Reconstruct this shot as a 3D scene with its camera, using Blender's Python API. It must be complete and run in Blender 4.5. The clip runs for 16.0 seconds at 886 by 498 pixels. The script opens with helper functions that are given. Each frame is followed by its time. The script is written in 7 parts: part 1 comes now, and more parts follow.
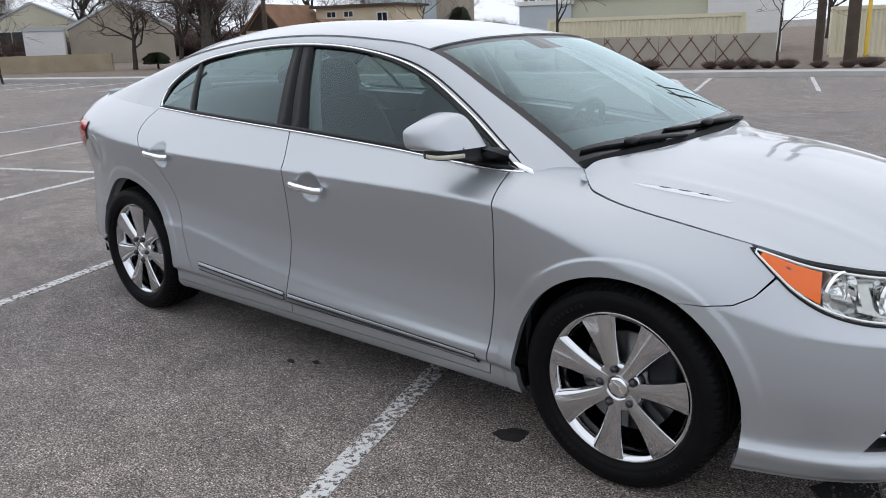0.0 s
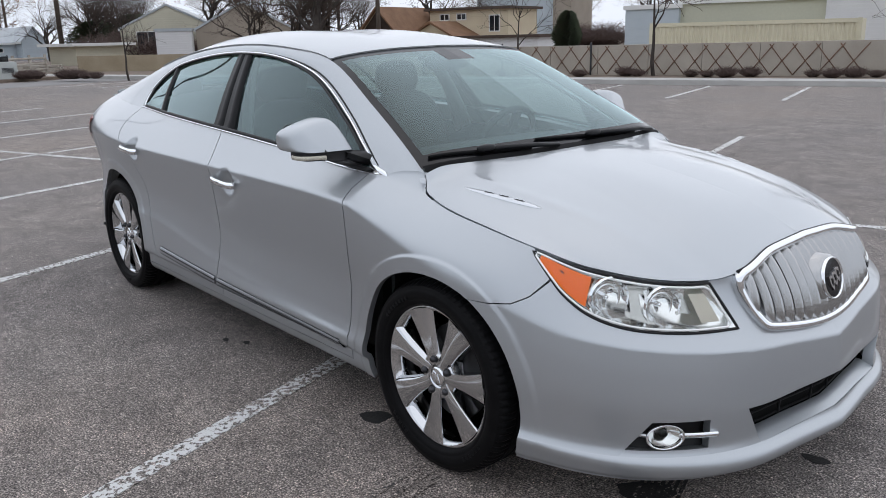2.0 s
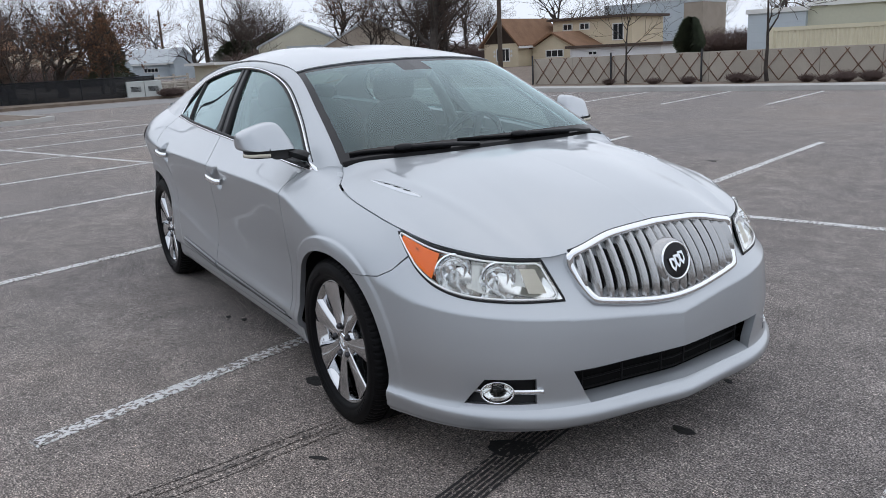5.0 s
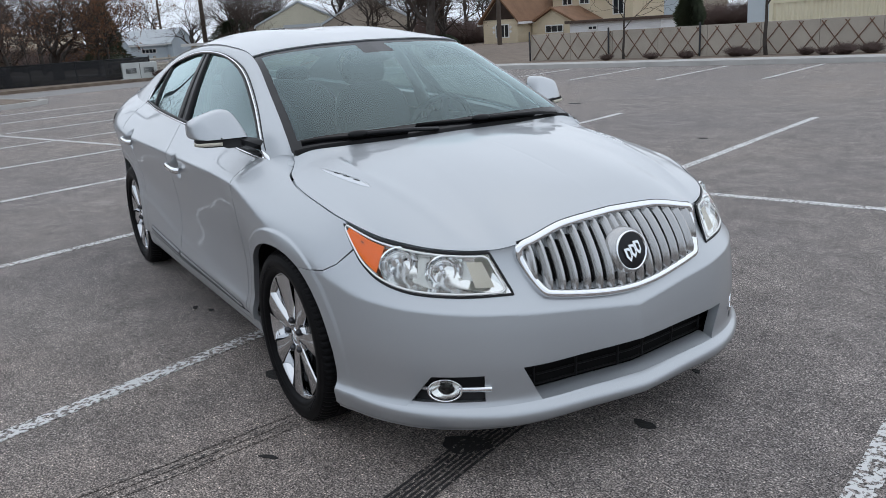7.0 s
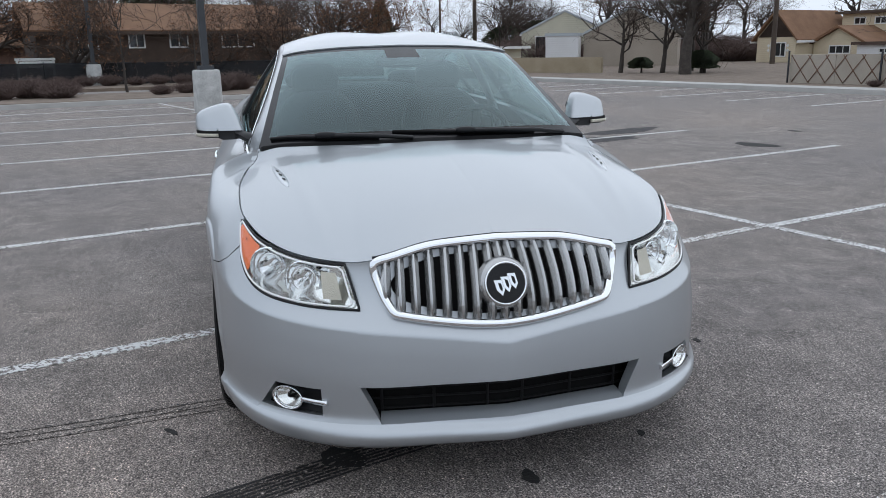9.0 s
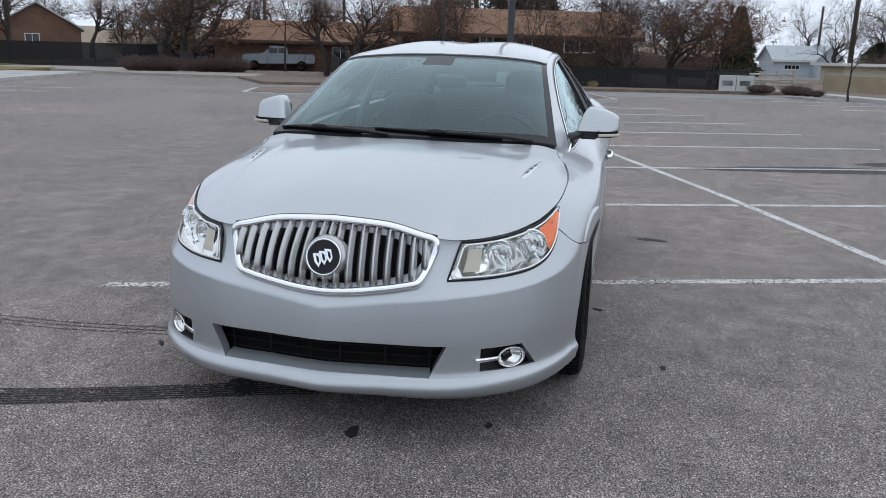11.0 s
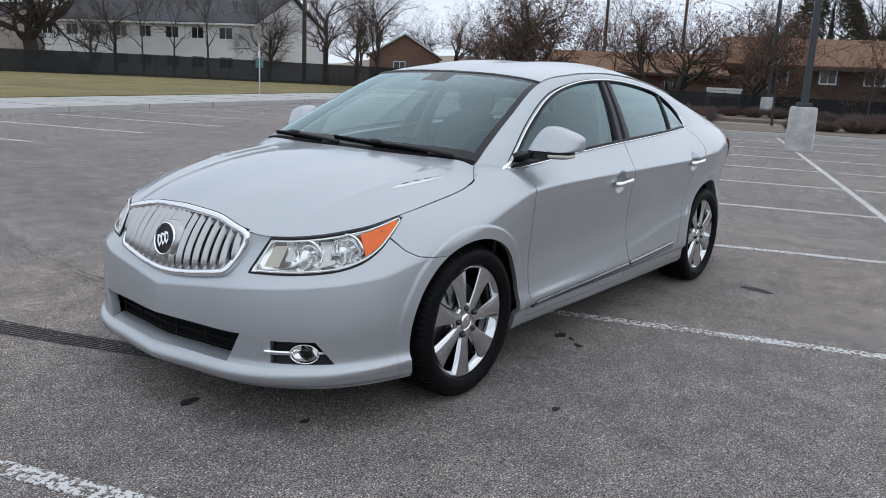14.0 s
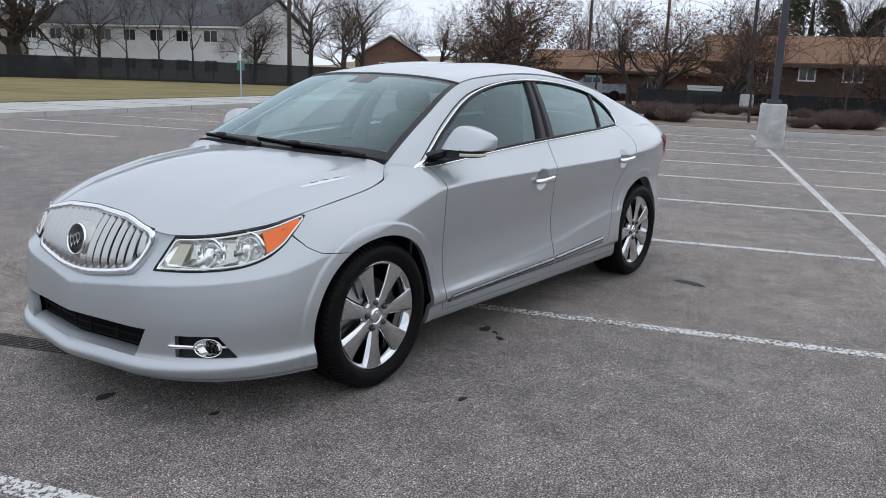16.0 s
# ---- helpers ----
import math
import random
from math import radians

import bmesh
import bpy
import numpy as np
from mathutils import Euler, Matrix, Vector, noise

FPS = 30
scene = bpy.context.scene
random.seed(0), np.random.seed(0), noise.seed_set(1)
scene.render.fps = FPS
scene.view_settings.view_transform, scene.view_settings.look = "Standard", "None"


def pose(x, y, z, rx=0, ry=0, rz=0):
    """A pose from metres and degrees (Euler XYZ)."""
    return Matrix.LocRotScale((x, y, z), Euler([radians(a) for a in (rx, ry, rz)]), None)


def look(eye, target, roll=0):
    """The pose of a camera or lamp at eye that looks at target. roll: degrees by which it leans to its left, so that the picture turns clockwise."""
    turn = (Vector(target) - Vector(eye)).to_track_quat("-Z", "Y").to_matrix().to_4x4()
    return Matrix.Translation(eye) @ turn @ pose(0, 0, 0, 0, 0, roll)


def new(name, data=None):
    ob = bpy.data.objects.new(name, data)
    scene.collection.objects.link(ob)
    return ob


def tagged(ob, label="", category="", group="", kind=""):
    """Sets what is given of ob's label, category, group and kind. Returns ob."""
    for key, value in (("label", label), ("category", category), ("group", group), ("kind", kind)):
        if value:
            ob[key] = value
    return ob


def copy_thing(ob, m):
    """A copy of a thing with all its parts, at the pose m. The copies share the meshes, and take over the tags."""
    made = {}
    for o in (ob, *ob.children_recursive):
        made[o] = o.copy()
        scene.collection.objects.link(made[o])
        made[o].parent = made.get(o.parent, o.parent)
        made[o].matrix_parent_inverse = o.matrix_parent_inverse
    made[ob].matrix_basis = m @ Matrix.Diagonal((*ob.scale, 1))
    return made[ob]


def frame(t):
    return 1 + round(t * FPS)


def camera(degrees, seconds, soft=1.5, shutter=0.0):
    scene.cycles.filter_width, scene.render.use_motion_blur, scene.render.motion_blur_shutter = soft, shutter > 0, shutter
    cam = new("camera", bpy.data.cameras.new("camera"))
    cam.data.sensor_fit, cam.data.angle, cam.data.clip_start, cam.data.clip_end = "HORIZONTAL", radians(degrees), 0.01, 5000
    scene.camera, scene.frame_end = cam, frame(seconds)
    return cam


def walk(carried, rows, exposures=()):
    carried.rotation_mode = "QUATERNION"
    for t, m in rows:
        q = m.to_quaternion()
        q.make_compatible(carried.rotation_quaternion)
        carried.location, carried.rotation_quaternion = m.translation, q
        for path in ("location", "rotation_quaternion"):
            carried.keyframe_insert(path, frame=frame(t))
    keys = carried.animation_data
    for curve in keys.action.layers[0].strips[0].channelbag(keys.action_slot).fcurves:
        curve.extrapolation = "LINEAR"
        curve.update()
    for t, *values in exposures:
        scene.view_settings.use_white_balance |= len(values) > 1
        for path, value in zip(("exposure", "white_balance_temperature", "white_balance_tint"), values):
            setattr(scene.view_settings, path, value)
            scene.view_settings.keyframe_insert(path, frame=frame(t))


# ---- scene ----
cam = camera(58.0, 16.0, soft=0.6)
PATH = [
    (0, (1.133, -2.943, 1.427), (-0.128, -1.484, 0.897), -1.9),
    (0.5, (1.405, -2.759, 1.401), (0.073, -1.346, 0.924), -1.4),
    (1, (1.585, -2.632, 1.399), (0.192, -1.281, 0.915), -1.9),
    (1.5, (1.792, -2.586, 1.404), (0.355, -1.292, 0.89), -1.3),
    (2, (1.943, -2.47, 1.441), (0.479, -1.209, 0.924), -1.4),
    (2.5, (2.035, -2.27, 1.399), (0.526, -1.068, 0.873), -2.2),
    (3, (2.16, -2.219, 1.42), (0.595, -1.101, 0.871), -3.3),
    (3.5, (2.354, -2.286, 1.408), (0.731, -1.241, 0.883), -3.3),
    (4, (2.569, -2.242, 1.427), (0.906, -1.259, 0.91), -2.7),
    (4.5, (2.741, -2.104, 1.424), (1.06, -1.139, 0.932), -2.8),
    (5, (2.79, -2.053, 1.417), (1.128, -1.049, 0.938), -2.9),
    (5.2, (2.804, -2.045, 1.414), (1.148, -1.03, 0.938), -3.0),
    (7.3, (2.793, -1.745, 1.429), (1.132, -0.774, 0.882), -3.8),
    (7.5, (2.756, -1.671, 1.404), (1.07, -0.742, 0.858), -3.8),
    (8, (2.895, -1.404, 1.377), (1.143, -0.606, 0.834), -3.9),
    (8.5, (3.092, -1.07, 1.387), (1.265, -0.419, 0.897), -3.2),
    (8.7, (3.116, -0.919, 1.371), (1.259, -0.359, 0.886), -2.3),
    (10.8, (3.564, 0.852, 1.41), (1.657, 0.488, 0.932), 1.5),
    (11, (3.532, 1.011, 1.391), (1.635, 0.59, 0.919), 1.4),
    (11.5, (3.413, 1.378, 1.399), (1.549, 0.806, 0.953), 1.0),
    (12, (3.339, 1.767, 1.408), (1.556, 0.953, 1.011), 1.5),
    (12.5, (3.158, 2.069, 1.376), (1.434, 1.135, 0.981), 1.9),
    (13, (3.05, 2.349, 1.384), (1.389, 1.315, 0.972), 2.2),
    (13.5, (2.945, 2.627, 1.396), (1.334, 1.52, 0.973), 2.5),
    (14, (2.763, 2.775, 1.376), (1.202, 1.601, 0.948), 2.6),
    (14.5, (2.685, 2.913, 1.391), (1.192, 1.652, 0.965), 2.3),
    (15, (2.67, 3.067, 1.389), (1.252, 1.724, 0.959), 1.8),
    (15.5, (2.647, 3.13, 1.395), (1.175, 1.847, 0.962), 1.7),
    (16, (2.638, 3.141, 1.397), (1.064, 1.983, 0.971), 2.0),
]
walk(cam, [(t, look(eye, target, roll)) for t, eye, target, roll in PATH], [(0, 0.16, 6560, 11), (1.5, 0.05, 6540, 11.5), (4, 0.03, 6440, 11.5), (7.5, -0.03, 6330, 9), (12.5, -0.03, 6250, 9), (14, 0.0, 6310, 9.5), (16, 0.05, 6390, 10)])

# ---- light ----
world = bpy.data.worlds.new("overcast_sky")
world.use_nodes = True
scene.world = world
wn = world.node_tree
sky = wn.nodes.new("ShaderNodeTexSky")
sky.sky_type, sky.sun_disc = "NISHITA", False
sky.sun_elevation, sky.sun_rotation = radians(65), radians(324)
sky.air_density, sky.dust_density = 1.0, 3.0
veil = wn.nodes.new("ShaderNodeMix")
veil.data_type = "RGBA"
veil.inputs[0].default_value = 0.92
veil.inputs[7].default_value = (7.5, 8.1, 9.1, 1)
wn.links.new(sky.outputs[0], veil.inputs[6])
wn.links.new(veil.outputs[2], wn.nodes["Background"].inputs[0])
wn.nodes["Background"].inputs[1].default_value = 0.119
sun_data = bpy.data.lights.new("sun", "SUN")
sun_data.energy, sun_data.angle, sun_data.color = 0.62, radians(145), (1.0, 0.97, 0.93)
sun = new("sun", sun_data)
sun.matrix_basis = look((0, 0, 30), (8, -11, 0))
# ---- materials ----
def mat(name, color, rough=0.5, metal=0.0, coat=0.0, spec=0.5):
    m = bpy.data.materials.new(name)
    m.use_nodes = True
    b = m.node_tree.nodes["Principled BSDF"]
    b.inputs["Base Color"].default_value = (*color, 1)
    b.inputs["Roughness"].default_value = rough
    b.inputs["Metallic"].default_value = metal
    b.inputs["Coat Weight"].default_value = coat
    b.inputs["Coat Roughness"].default_value = 0.03
    b.inputs["Specular IOR Level"].default_value = spec
    return m


def node(m, kind, **inputs):
    n = m.node_tree.nodes.new(kind)
    for k, v in inputs.items():
        n.inputs[k.replace("_", " ")].default_value = v
    return n


def link(m, a, out, b, inp):
    m.node_tree.links.new(a.outputs[out], b.inputs[inp])


def bsdf(m):
    return m.node_tree.nodes["Principled BSDF"]


def noise_tex(m, scale, detail=4.0, rough=0.55, coords="Object"):
    tc = m.node_tree.nodes.get("Texture Coordinate") or m.node_tree.nodes.new("ShaderNodeTexCoord")
    n = node(m, "ShaderNodeTexNoise", Scale=scale, Detail=detail, Roughness=rough)
    link(m, tc, coords, n, "Vector")
    return n


def ramp(m, src, out, stops):
    r = m.node_tree.nodes.new("ShaderNodeValToRGB")
    while len(r.color_ramp.elements) < len(stops):
        r.color_ramp.elements.new(0.5)
    for e, (p, c) in zip(r.color_ramp.elements, stops):
        e.position, e.color = p, (*c, 1) if len(c) == 3 else c
    link(m, src, out, r, "Fac")
    return r


def mottled(name, dark, light, scale=3.0, rough=0.8, bump=0.3, fine=60.0, metal=0.0):
    """Two scales of colour variation and a fine relief."""
    m = mat(name, light, rough, metal)
    n1, n2 = noise_tex(m, scale), noise_tex(m, fine, 3)
    add = m.node_tree.nodes.new("ShaderNodeMix")
    add.inputs[0].default_value = 0.4
    link(m, n1, "Fac", add, 2)
    link(m, n2, "Fac", add, 3)
    r = ramp(m, add, 0, [(0.3, dark), (0.7, light)])
    link(m, r, "Color", bsdf(m), "Base Color")
    if bump:
        b = node(m, "ShaderNodeBump", Strength=bump, Distance=0.01)
        link(m, n2, "Fac", b, "Height")
        link(m, b, "Normal", bsdf(m), "Normal")
    return m


def grain_paint(m, scale, amount):
    n = noise_tex(m, scale, 2)
    base = bsdf(m).inputs["Base Color"].default_value[:3]
    lo = tuple(c * (1 - amount) for c in base)
    hi = tuple(min(1, c * (1 + amount)) for c in base)
    r = ramp(m, n, "Fac", [(0.3, lo), (0.7, hi)])
    link(m, r, "Color", bsdf(m), "Base Color")
    return m


PAINT = grain_paint(mat("silver_paint", (0.452, 0.476, 0.496), 0.39, 0.74, 0.75), 900, 0.06)
CHROME = mat("chrome", (0.86, 0.87, 0.88), 0.05, 1.0)
RIM = mat("wheel_chrome", (0.64, 0.65, 0.66), 0.07, 1.0)
SATIN = mat("satin_silver", (0.47, 0.47, 0.465), 0.24, 0.9)
VENT = mat("vent_silver", (0.66, 0.68, 0.70), 0.30, 1.0)
RUBBER = mottled("tyre_rubber", (0.004, 0.004, 0.0044), (0.008, 0.008, 0.0085), 20, 0.45, 0.05, 200)
bsdf(RUBBER).inputs["Specular IOR Level"].default_value = 0.07
BLACK = mat("black_plastic", (0.010, 0.010, 0.011), 0.45, 0, 0, 0.3)
GLOSSBLACK = mat("gloss_black", (0.006, 0.006, 0.007), 0.15, 0, 0.0, 0.3)
DARK = mat("dark_cavity", (0.006, 0.006, 0.006), 0.8, 0, 0, 0.1)
LEATHER = mottled("dark_leather", (0.016, 0.016, 0.017), (0.028, 0.028, 0.03), 6, 0.55, 0.1, 150)
BEIGE = mottled("light_trim", (0.22, 0.22, 0.21), (0.28, 0.28, 0.27), 5, 0.6, 0.05, 120)
PILLAR = mottled("pillar_black", (0.009, 0.009, 0.010), (0.013, 0.013, 0.014), 8, 0.38, 0.0, 80)
bsdf(PILLAR).inputs["Specular IOR Level"].default_value = 0.12
DISC = mat("brake_steel", (0.28, 0.28, 0.28), 0.4, 1.0)


COWL = mat("matt_black", (0.006, 0.006, 0.0065), 0.7, 0, 0, 0.2)


def glass_mat(name, tint, see=0.9, bow_=2.7, rough=0.0, shine=(1, 1, 1)):
    """Thin glass: clear with a mirror share that grows at a slant."""
    m = bpy.data.materials.new(name)
    m.use_nodes = True
    nt = m.node_tree
    nt.nodes.remove(nt.nodes["Principled BSDF"])
    clear = nt.nodes.new("ShaderNodeBsdfTransparent")
    clear.inputs[0].default_value = (*tint, 1)
    gloss = nt.nodes.new("ShaderNodeBsdfGlossy")
    gloss.inputs["Roughness"].default_value = rough
    gloss.inputs["Color"].default_value = (*shine, 1)
    facing = nt.nodes.new("ShaderNodeLayerWeight")
    facing.inputs["Blend"].default_value = 0.5
    power = nt.nodes.new("ShaderNodeMath")
    power.operation, power.inputs[1].default_value = "POWER", bow_
    fres = nt.nodes.new("ShaderNodeMath")
    fres.operation = "MULTIPLY_ADD"
    f0 = ((see - 1) / (see + 1)) ** 2
    fres.inputs[1].default_value, fres.inputs[2].default_value = 1 - f0, f0
    nt.links.new(facing.outputs["Facing"], power.inputs[0])
    nt.links.new(power.outputs[0], fres.inputs[0])
    mix = nt.nodes.new("ShaderNodeMixShader")
    nt.links.new(fres.outputs[0], mix.inputs[0])
    nt.links.new(clear.outputs[0], mix.inputs[1])
    nt.links.new(gloss.outputs[0], mix.inputs[2])
    nt.links.new(mix.outputs[0], nt.nodes["Material Output"].inputs[0])
    return m


GLASS = glass_mat("windscreen_glass", (0.58, 0.71, 0.70), 1.50, 3.2, 0.0, (0.80, 0.98, 1.0))
SIDEGLASS = glass_mat("side_glass", (0.46, 0.58, 0.57), 1.48, 3.2, 0.0, (0.80, 0.98, 1.0))
LENS = glass_mat("clear_lens", (0.96, 0.965, 0.955), 1.4, 4.0)
AMBER = mat("amber_lens", (0.86, 0.15, 0.004), 0.3, 0, 0.15, 0.3)
RED = mat("red_lens", (0.42, 0.010, 0.010), 0.15, 0, 0.4)
REFLECTOR = mat("lamp_reflector", (0.86, 0.87, 0.86), 0.13, 1.0)
NUT = mat("dark_nut", (0.055, 0.055, 0.06), 0.2, 0.6)
TILE = mottled("pale_reflector", (0.46, 0.43, 0.36), (0.64, 0.60, 0.50), 8, 0.4, 0.5, 260)
CLOUDY = mottled("cloudy_reflector", (0.44, 0.445, 0.42), (0.62, 0.62, 0.59), 70, 0.20, 0.0, 200, 0.9)
LAMPGREY = mat("lamp_housing", (0.86, 0.87, 0.86), 0.25, 0.25)
MOULD = mat("moulding_grey", (0.37, 0.385, 0.40), 0.34, 0.7, 0.6)

# ---- mesh helpers ----


def dense(pts, n, smooth=True):
    """Resample a run of points evenly by length, as a Catmull-Rom curve or as straight pieces."""
    p = np.array(pts, float)
    if smooth and len(p) > 2:
        ext = np.vstack([2 * p[0] - p[1], p, 2 * p[-1] - p[-2]])
        out = []
        for i in range(len(p) - 1):
            a, b, c, d = ext[i:i + 4]
            ta, tb, tc = (np.linalg.norm(b - a) + 1e-9) ** 0.5, (np.linalg.norm(c - b) + 1e-9) ** 0.5, (np.linalg.norm(d - c) + 1e-9) ** 0.5
            m1 = (c - b) + tb * ((b - a) / ta - (c - a) / (ta + tb))
            m2 = (c - b) + tb * ((d - c) / tc - (d - b) / (tb + tc))
            t = np.linspace(0, 1, 24, endpoint=False)[:, None]
            out.append(b * (2 * t**3 - 3 * t**2 + 1) + m1 * (t**3 - 2 * t**2 + t) + c * (-2 * t**3 + 3 * t**2) + m2 * (t**3 - t**2))
        p = np.vstack(out + [p[-1:]])
    length = np.concatenate([[0], np.cumsum(np.linalg.norm(np.diff(p, axis=0), axis=1))])
    k = np.linspace(0, length[-1], n)
    return np.stack([np.interp(k, length, p[:, i]) for i in range(p.shape[1])], 1)


def smooth_table(xs, ys):
    """A smooth function through a few values, with no overshoot."""
    xs, ys = np.array(xs, float), np.array(ys, float)
    h, d = np.diff(xs), np.diff(ys) / np.diff(xs)
    m = np.zeros(len(xs))
    m[0], m[-1] = d[0], d[-1]
    for i in range(1, len(xs) - 1):
        if d[i - 1] * d[i] > 0:
            w1, w2 = 2 * h[i] + h[i - 1], h[i] + 2 * h[i - 1]
            m[i] = (w1 + w2) / (w1 / d[i - 1] + w2 / d[i])

    def f(x):
        x = np.clip(np.asarray(x, float), xs[0], xs[-1])
        i = np.clip(np.searchsorted(xs, x) - 1, 0, len(xs) - 2)
        t = (x - xs[i]) / h[i]
        return ys[i] * (2 * t**3 - 3 * t**2 + 1) + h[i] * m[i] * (t**3 - 2 * t**2 + t) + ys[i + 1] * (3 * t**2 - 2 * t**3) + h[i] * m[i + 1] * (t**3 - t**2)
    return f


def coons(bottom, top, left, right):
    """A patch of points between four curves; bottom and top run the same way, left and right upward."""
    u = np.linspace(0, 1, len(bottom))[:, None, None]
    v = np.linspace(0, 1, len(left))[None, :, None]
    b, t, l, r = bottom[:, None], top[:, None], left[None], right[None]
    return (1 - v) * b + v * t + (1 - u) * l + u * r - ((1 - u) * (1 - v) * bottom[0] + u * (1 - v) * bottom[-1] + (1 - u) * v * top[0] + u * v * top[-1])


def add_grid(bm, P, flip=False, mats=None):
    nu, nv = P.shape[:2]
    vs = [[bm.verts.new(P[i, j]) for j in range(nv)] for i in range(nu)]
    for i in range(nu - 1):
        for j in range(nv - 1):
            q = [vs[i][j], vs[i + 1][j], vs[i + 1][j + 1], vs[i][j + 1]]
            f = bm.faces.new(q[::-1] if flip else q)
            f.smooth = True
            if mats is not None:
                f.material_index = int(mats[i, j])
    return vs


def both_sides(bm, P, flip=False, mats=None):
    add_grid(bm, P, flip, mats)
    add_grid(bm, P * np.array([1, -1, 1]), not flip, mats)


def flange(bm, depth=0.02):
    """Weld the patches, then turn all open edges inward, so that the sheet has a visible thickness."""
    bmesh.ops.remove_doubles(bm, verts=bm.verts, dist=0.0006)
    bm.normal_update()
    edges = [e for e in bm.edges if e.is_boundary]
    normals = {v: v.normal.copy() for e in edges for v in e.verts}
    for e in edges:
        e.smooth = False
    out = bmesh.ops.extrude_edge_only(bm, edges=edges)
    moved = [g for g in out["geom"] if isinstance(g, bmesh.types.BMVert)]
    for v in moved:
        near = [e.other_vert(v) for e in v.link_edges if e.other_vert(v) in normals]
        if near:
            v.co -= normals[near[0]] * depth
    for f in bm.faces:
        f.smooth = True


def part(name, bm, material, parent, label="", m=None):
    """Link a bmesh as one mesh object under a thing or a part."""
    me = bpy.data.meshes.new(name)
    bm.to_mesh(me)
    bm.free()
    for x in (material if isinstance(material, (list, tuple)) else [material]):
        me.materials.append(x)
    ob = new(name, me)
    if parent is not None:
        ob.parent = parent
    if m is not None:
        ob.matrix_basis = m
    if label:
        tagged(ob, label)
    return ob


def thing(name, label, category, group="", kind="", m=None):
    ob = new(name)
    ob.empty_display_size = 0.1
    if m is not None:
        ob.matrix_basis = m
    return tagged(ob, label, category, group, kind)


def box(bm, x0, x1, y0, y1, z0, z1, m=None, bevel=0.0, index=0):
    vs = [bm.verts.new((x, y, z)) for x in (x0, x1) for y in (y0, y1) for z in (z0, z1)]
    if m is not None:
        for v in vs:
            v.co = m @ v.co
    fs = [bm.faces.new([vs[i] for i in q]) for q in ((0, 1, 3, 2), (4, 6, 7, 5), (0, 4, 5, 1), (2, 3, 7, 6), (0, 2, 6, 4), (1, 5, 7, 3))]
    for f in fs:
        f.material_index = index
    if bevel:
        bmesh.ops.bevel(bm, geom=list({e for f in fs for e in f.edges}), offset=bevel, segments=2, affect="EDGES", profile=0.5)
    return fs


def sweep(bm, path, section, closed=False, up=None, caps=True):
    """Sweep a closed section of (side, out) offsets along a path; up: the outward direction at each point."""
    path = np.array(path, float)
    n = len(path)
    tang = np.gradient(path, axis=0)
    if closed:
        tang = np.roll(path, -1, 0) - np.roll(path, 1, 0)
    tang /= np.linalg.norm(tang, axis=1)[:, None] + 1e-12
    up = np.broadcast_to(np.array((0, 0, 1.0)) if up is None else np.array(up, float), path.shape)
    side = np.cross(tang, up)
    side /= np.linalg.norm(side, axis=1)[:, None] + 1e-12
    out = np.cross(side, tang)
    rings = [[bm.verts.new(path[i] + a * side[i] + b * out[i]) for a, b in section] for i in range(n)]
    k = len(section)
    for i in range(n if closed else n - 1):
        a, b = rings[i], rings[(i + 1) % n]
        for j in range(k):
            bm.faces.new((a[j], b[j], b[(j + 1) % k], a[(j + 1) % k])).smooth = True
    if caps and not closed:
        bm.faces.new(rings[0])
        bm.faces.new(rings[-1][::-1])


def round_section(r, k=8, flat=1.0):
    return [(r * math.cos(2 * math.pi * i / k), flat * r * math.sin(2 * math.pi * i / k)) for i in range(k)]


def lathe(bm, profile, n=48, axis="y", centre=(0, 0, 0), smooth=True):
    """Turn a run of (radius, along) points round an axis."""
    rings = []
    for r, h in profile:
        ring = []
        for i in range(n):
            c, s = r * math.cos(2 * math.pi * i / n), r * math.sin(2 * math.pi * i / n)
            p = {"y": (c, h, s), "z": (c, s, h), "x": (h, c, s)}[axis]
            ring.append(bm.verts.new(Vector(p) + Vector(centre)))
        rings.append(ring)
    for a, b in zip(rings, rings[1:]):
        for i in range(n):
            bm.faces.new((a[i], a[(i + 1) % n], b[(i + 1) % n], b[i])).smooth = smooth
    return rings


def fix_normals(bm):
    bmesh.ops.recalc_face_normals(bm, faces=bm.faces)
    return bm


def blob(bm, centre, size, power=2.5, nu=20, nv=12, m=None):
    """A rounded box (superellipsoid)."""
    def sp(a, e):
        return math.copysign(abs(a) ** (2 / e), a)
    rings = []
    for j in range(1, nv):
        b = -math.pi / 2 + math.pi * j / nv
        rings.append([Vector((centre[0] + size[0] * sp(math.cos(b), power) * sp(math.cos(2 * math.pi * i / nu), power),
                              centre[1] + size[1] * sp(math.cos(b), power) * sp(math.sin(2 * math.pi * i / nu), power),
                              centre[2] + size[2] * sp(math.sin(b), power))) for i in range(nu)])
    ends = [Vector((centre[0], centre[1], centre[2] + s * size[2])) for s in (-1, 1)]
    if m is not None:
        rings = [[m @ v for v in r] for r in rings]
        ends = [m @ v for v in ends]
    rings = [[bm.verts.new(v) for v in r] for r in rings]
    lo, hi = (bm.verts.new(e) for e in ends)
    for a, b in zip(rings, rings[1:]):
        for i in range(nu):
            bm.faces.new((a[i], a[(i + 1) % nu], b[(i + 1) % nu], b[i])).smooth = True
    for i in range(nu):
        bm.faces.new((lo, rings[0][(i + 1) % nu], rings[0][i])).smooth = True
        bm.faces.new((hi, rings[-1][i], rings[-1][(i + 1) % nu])).smooth = True


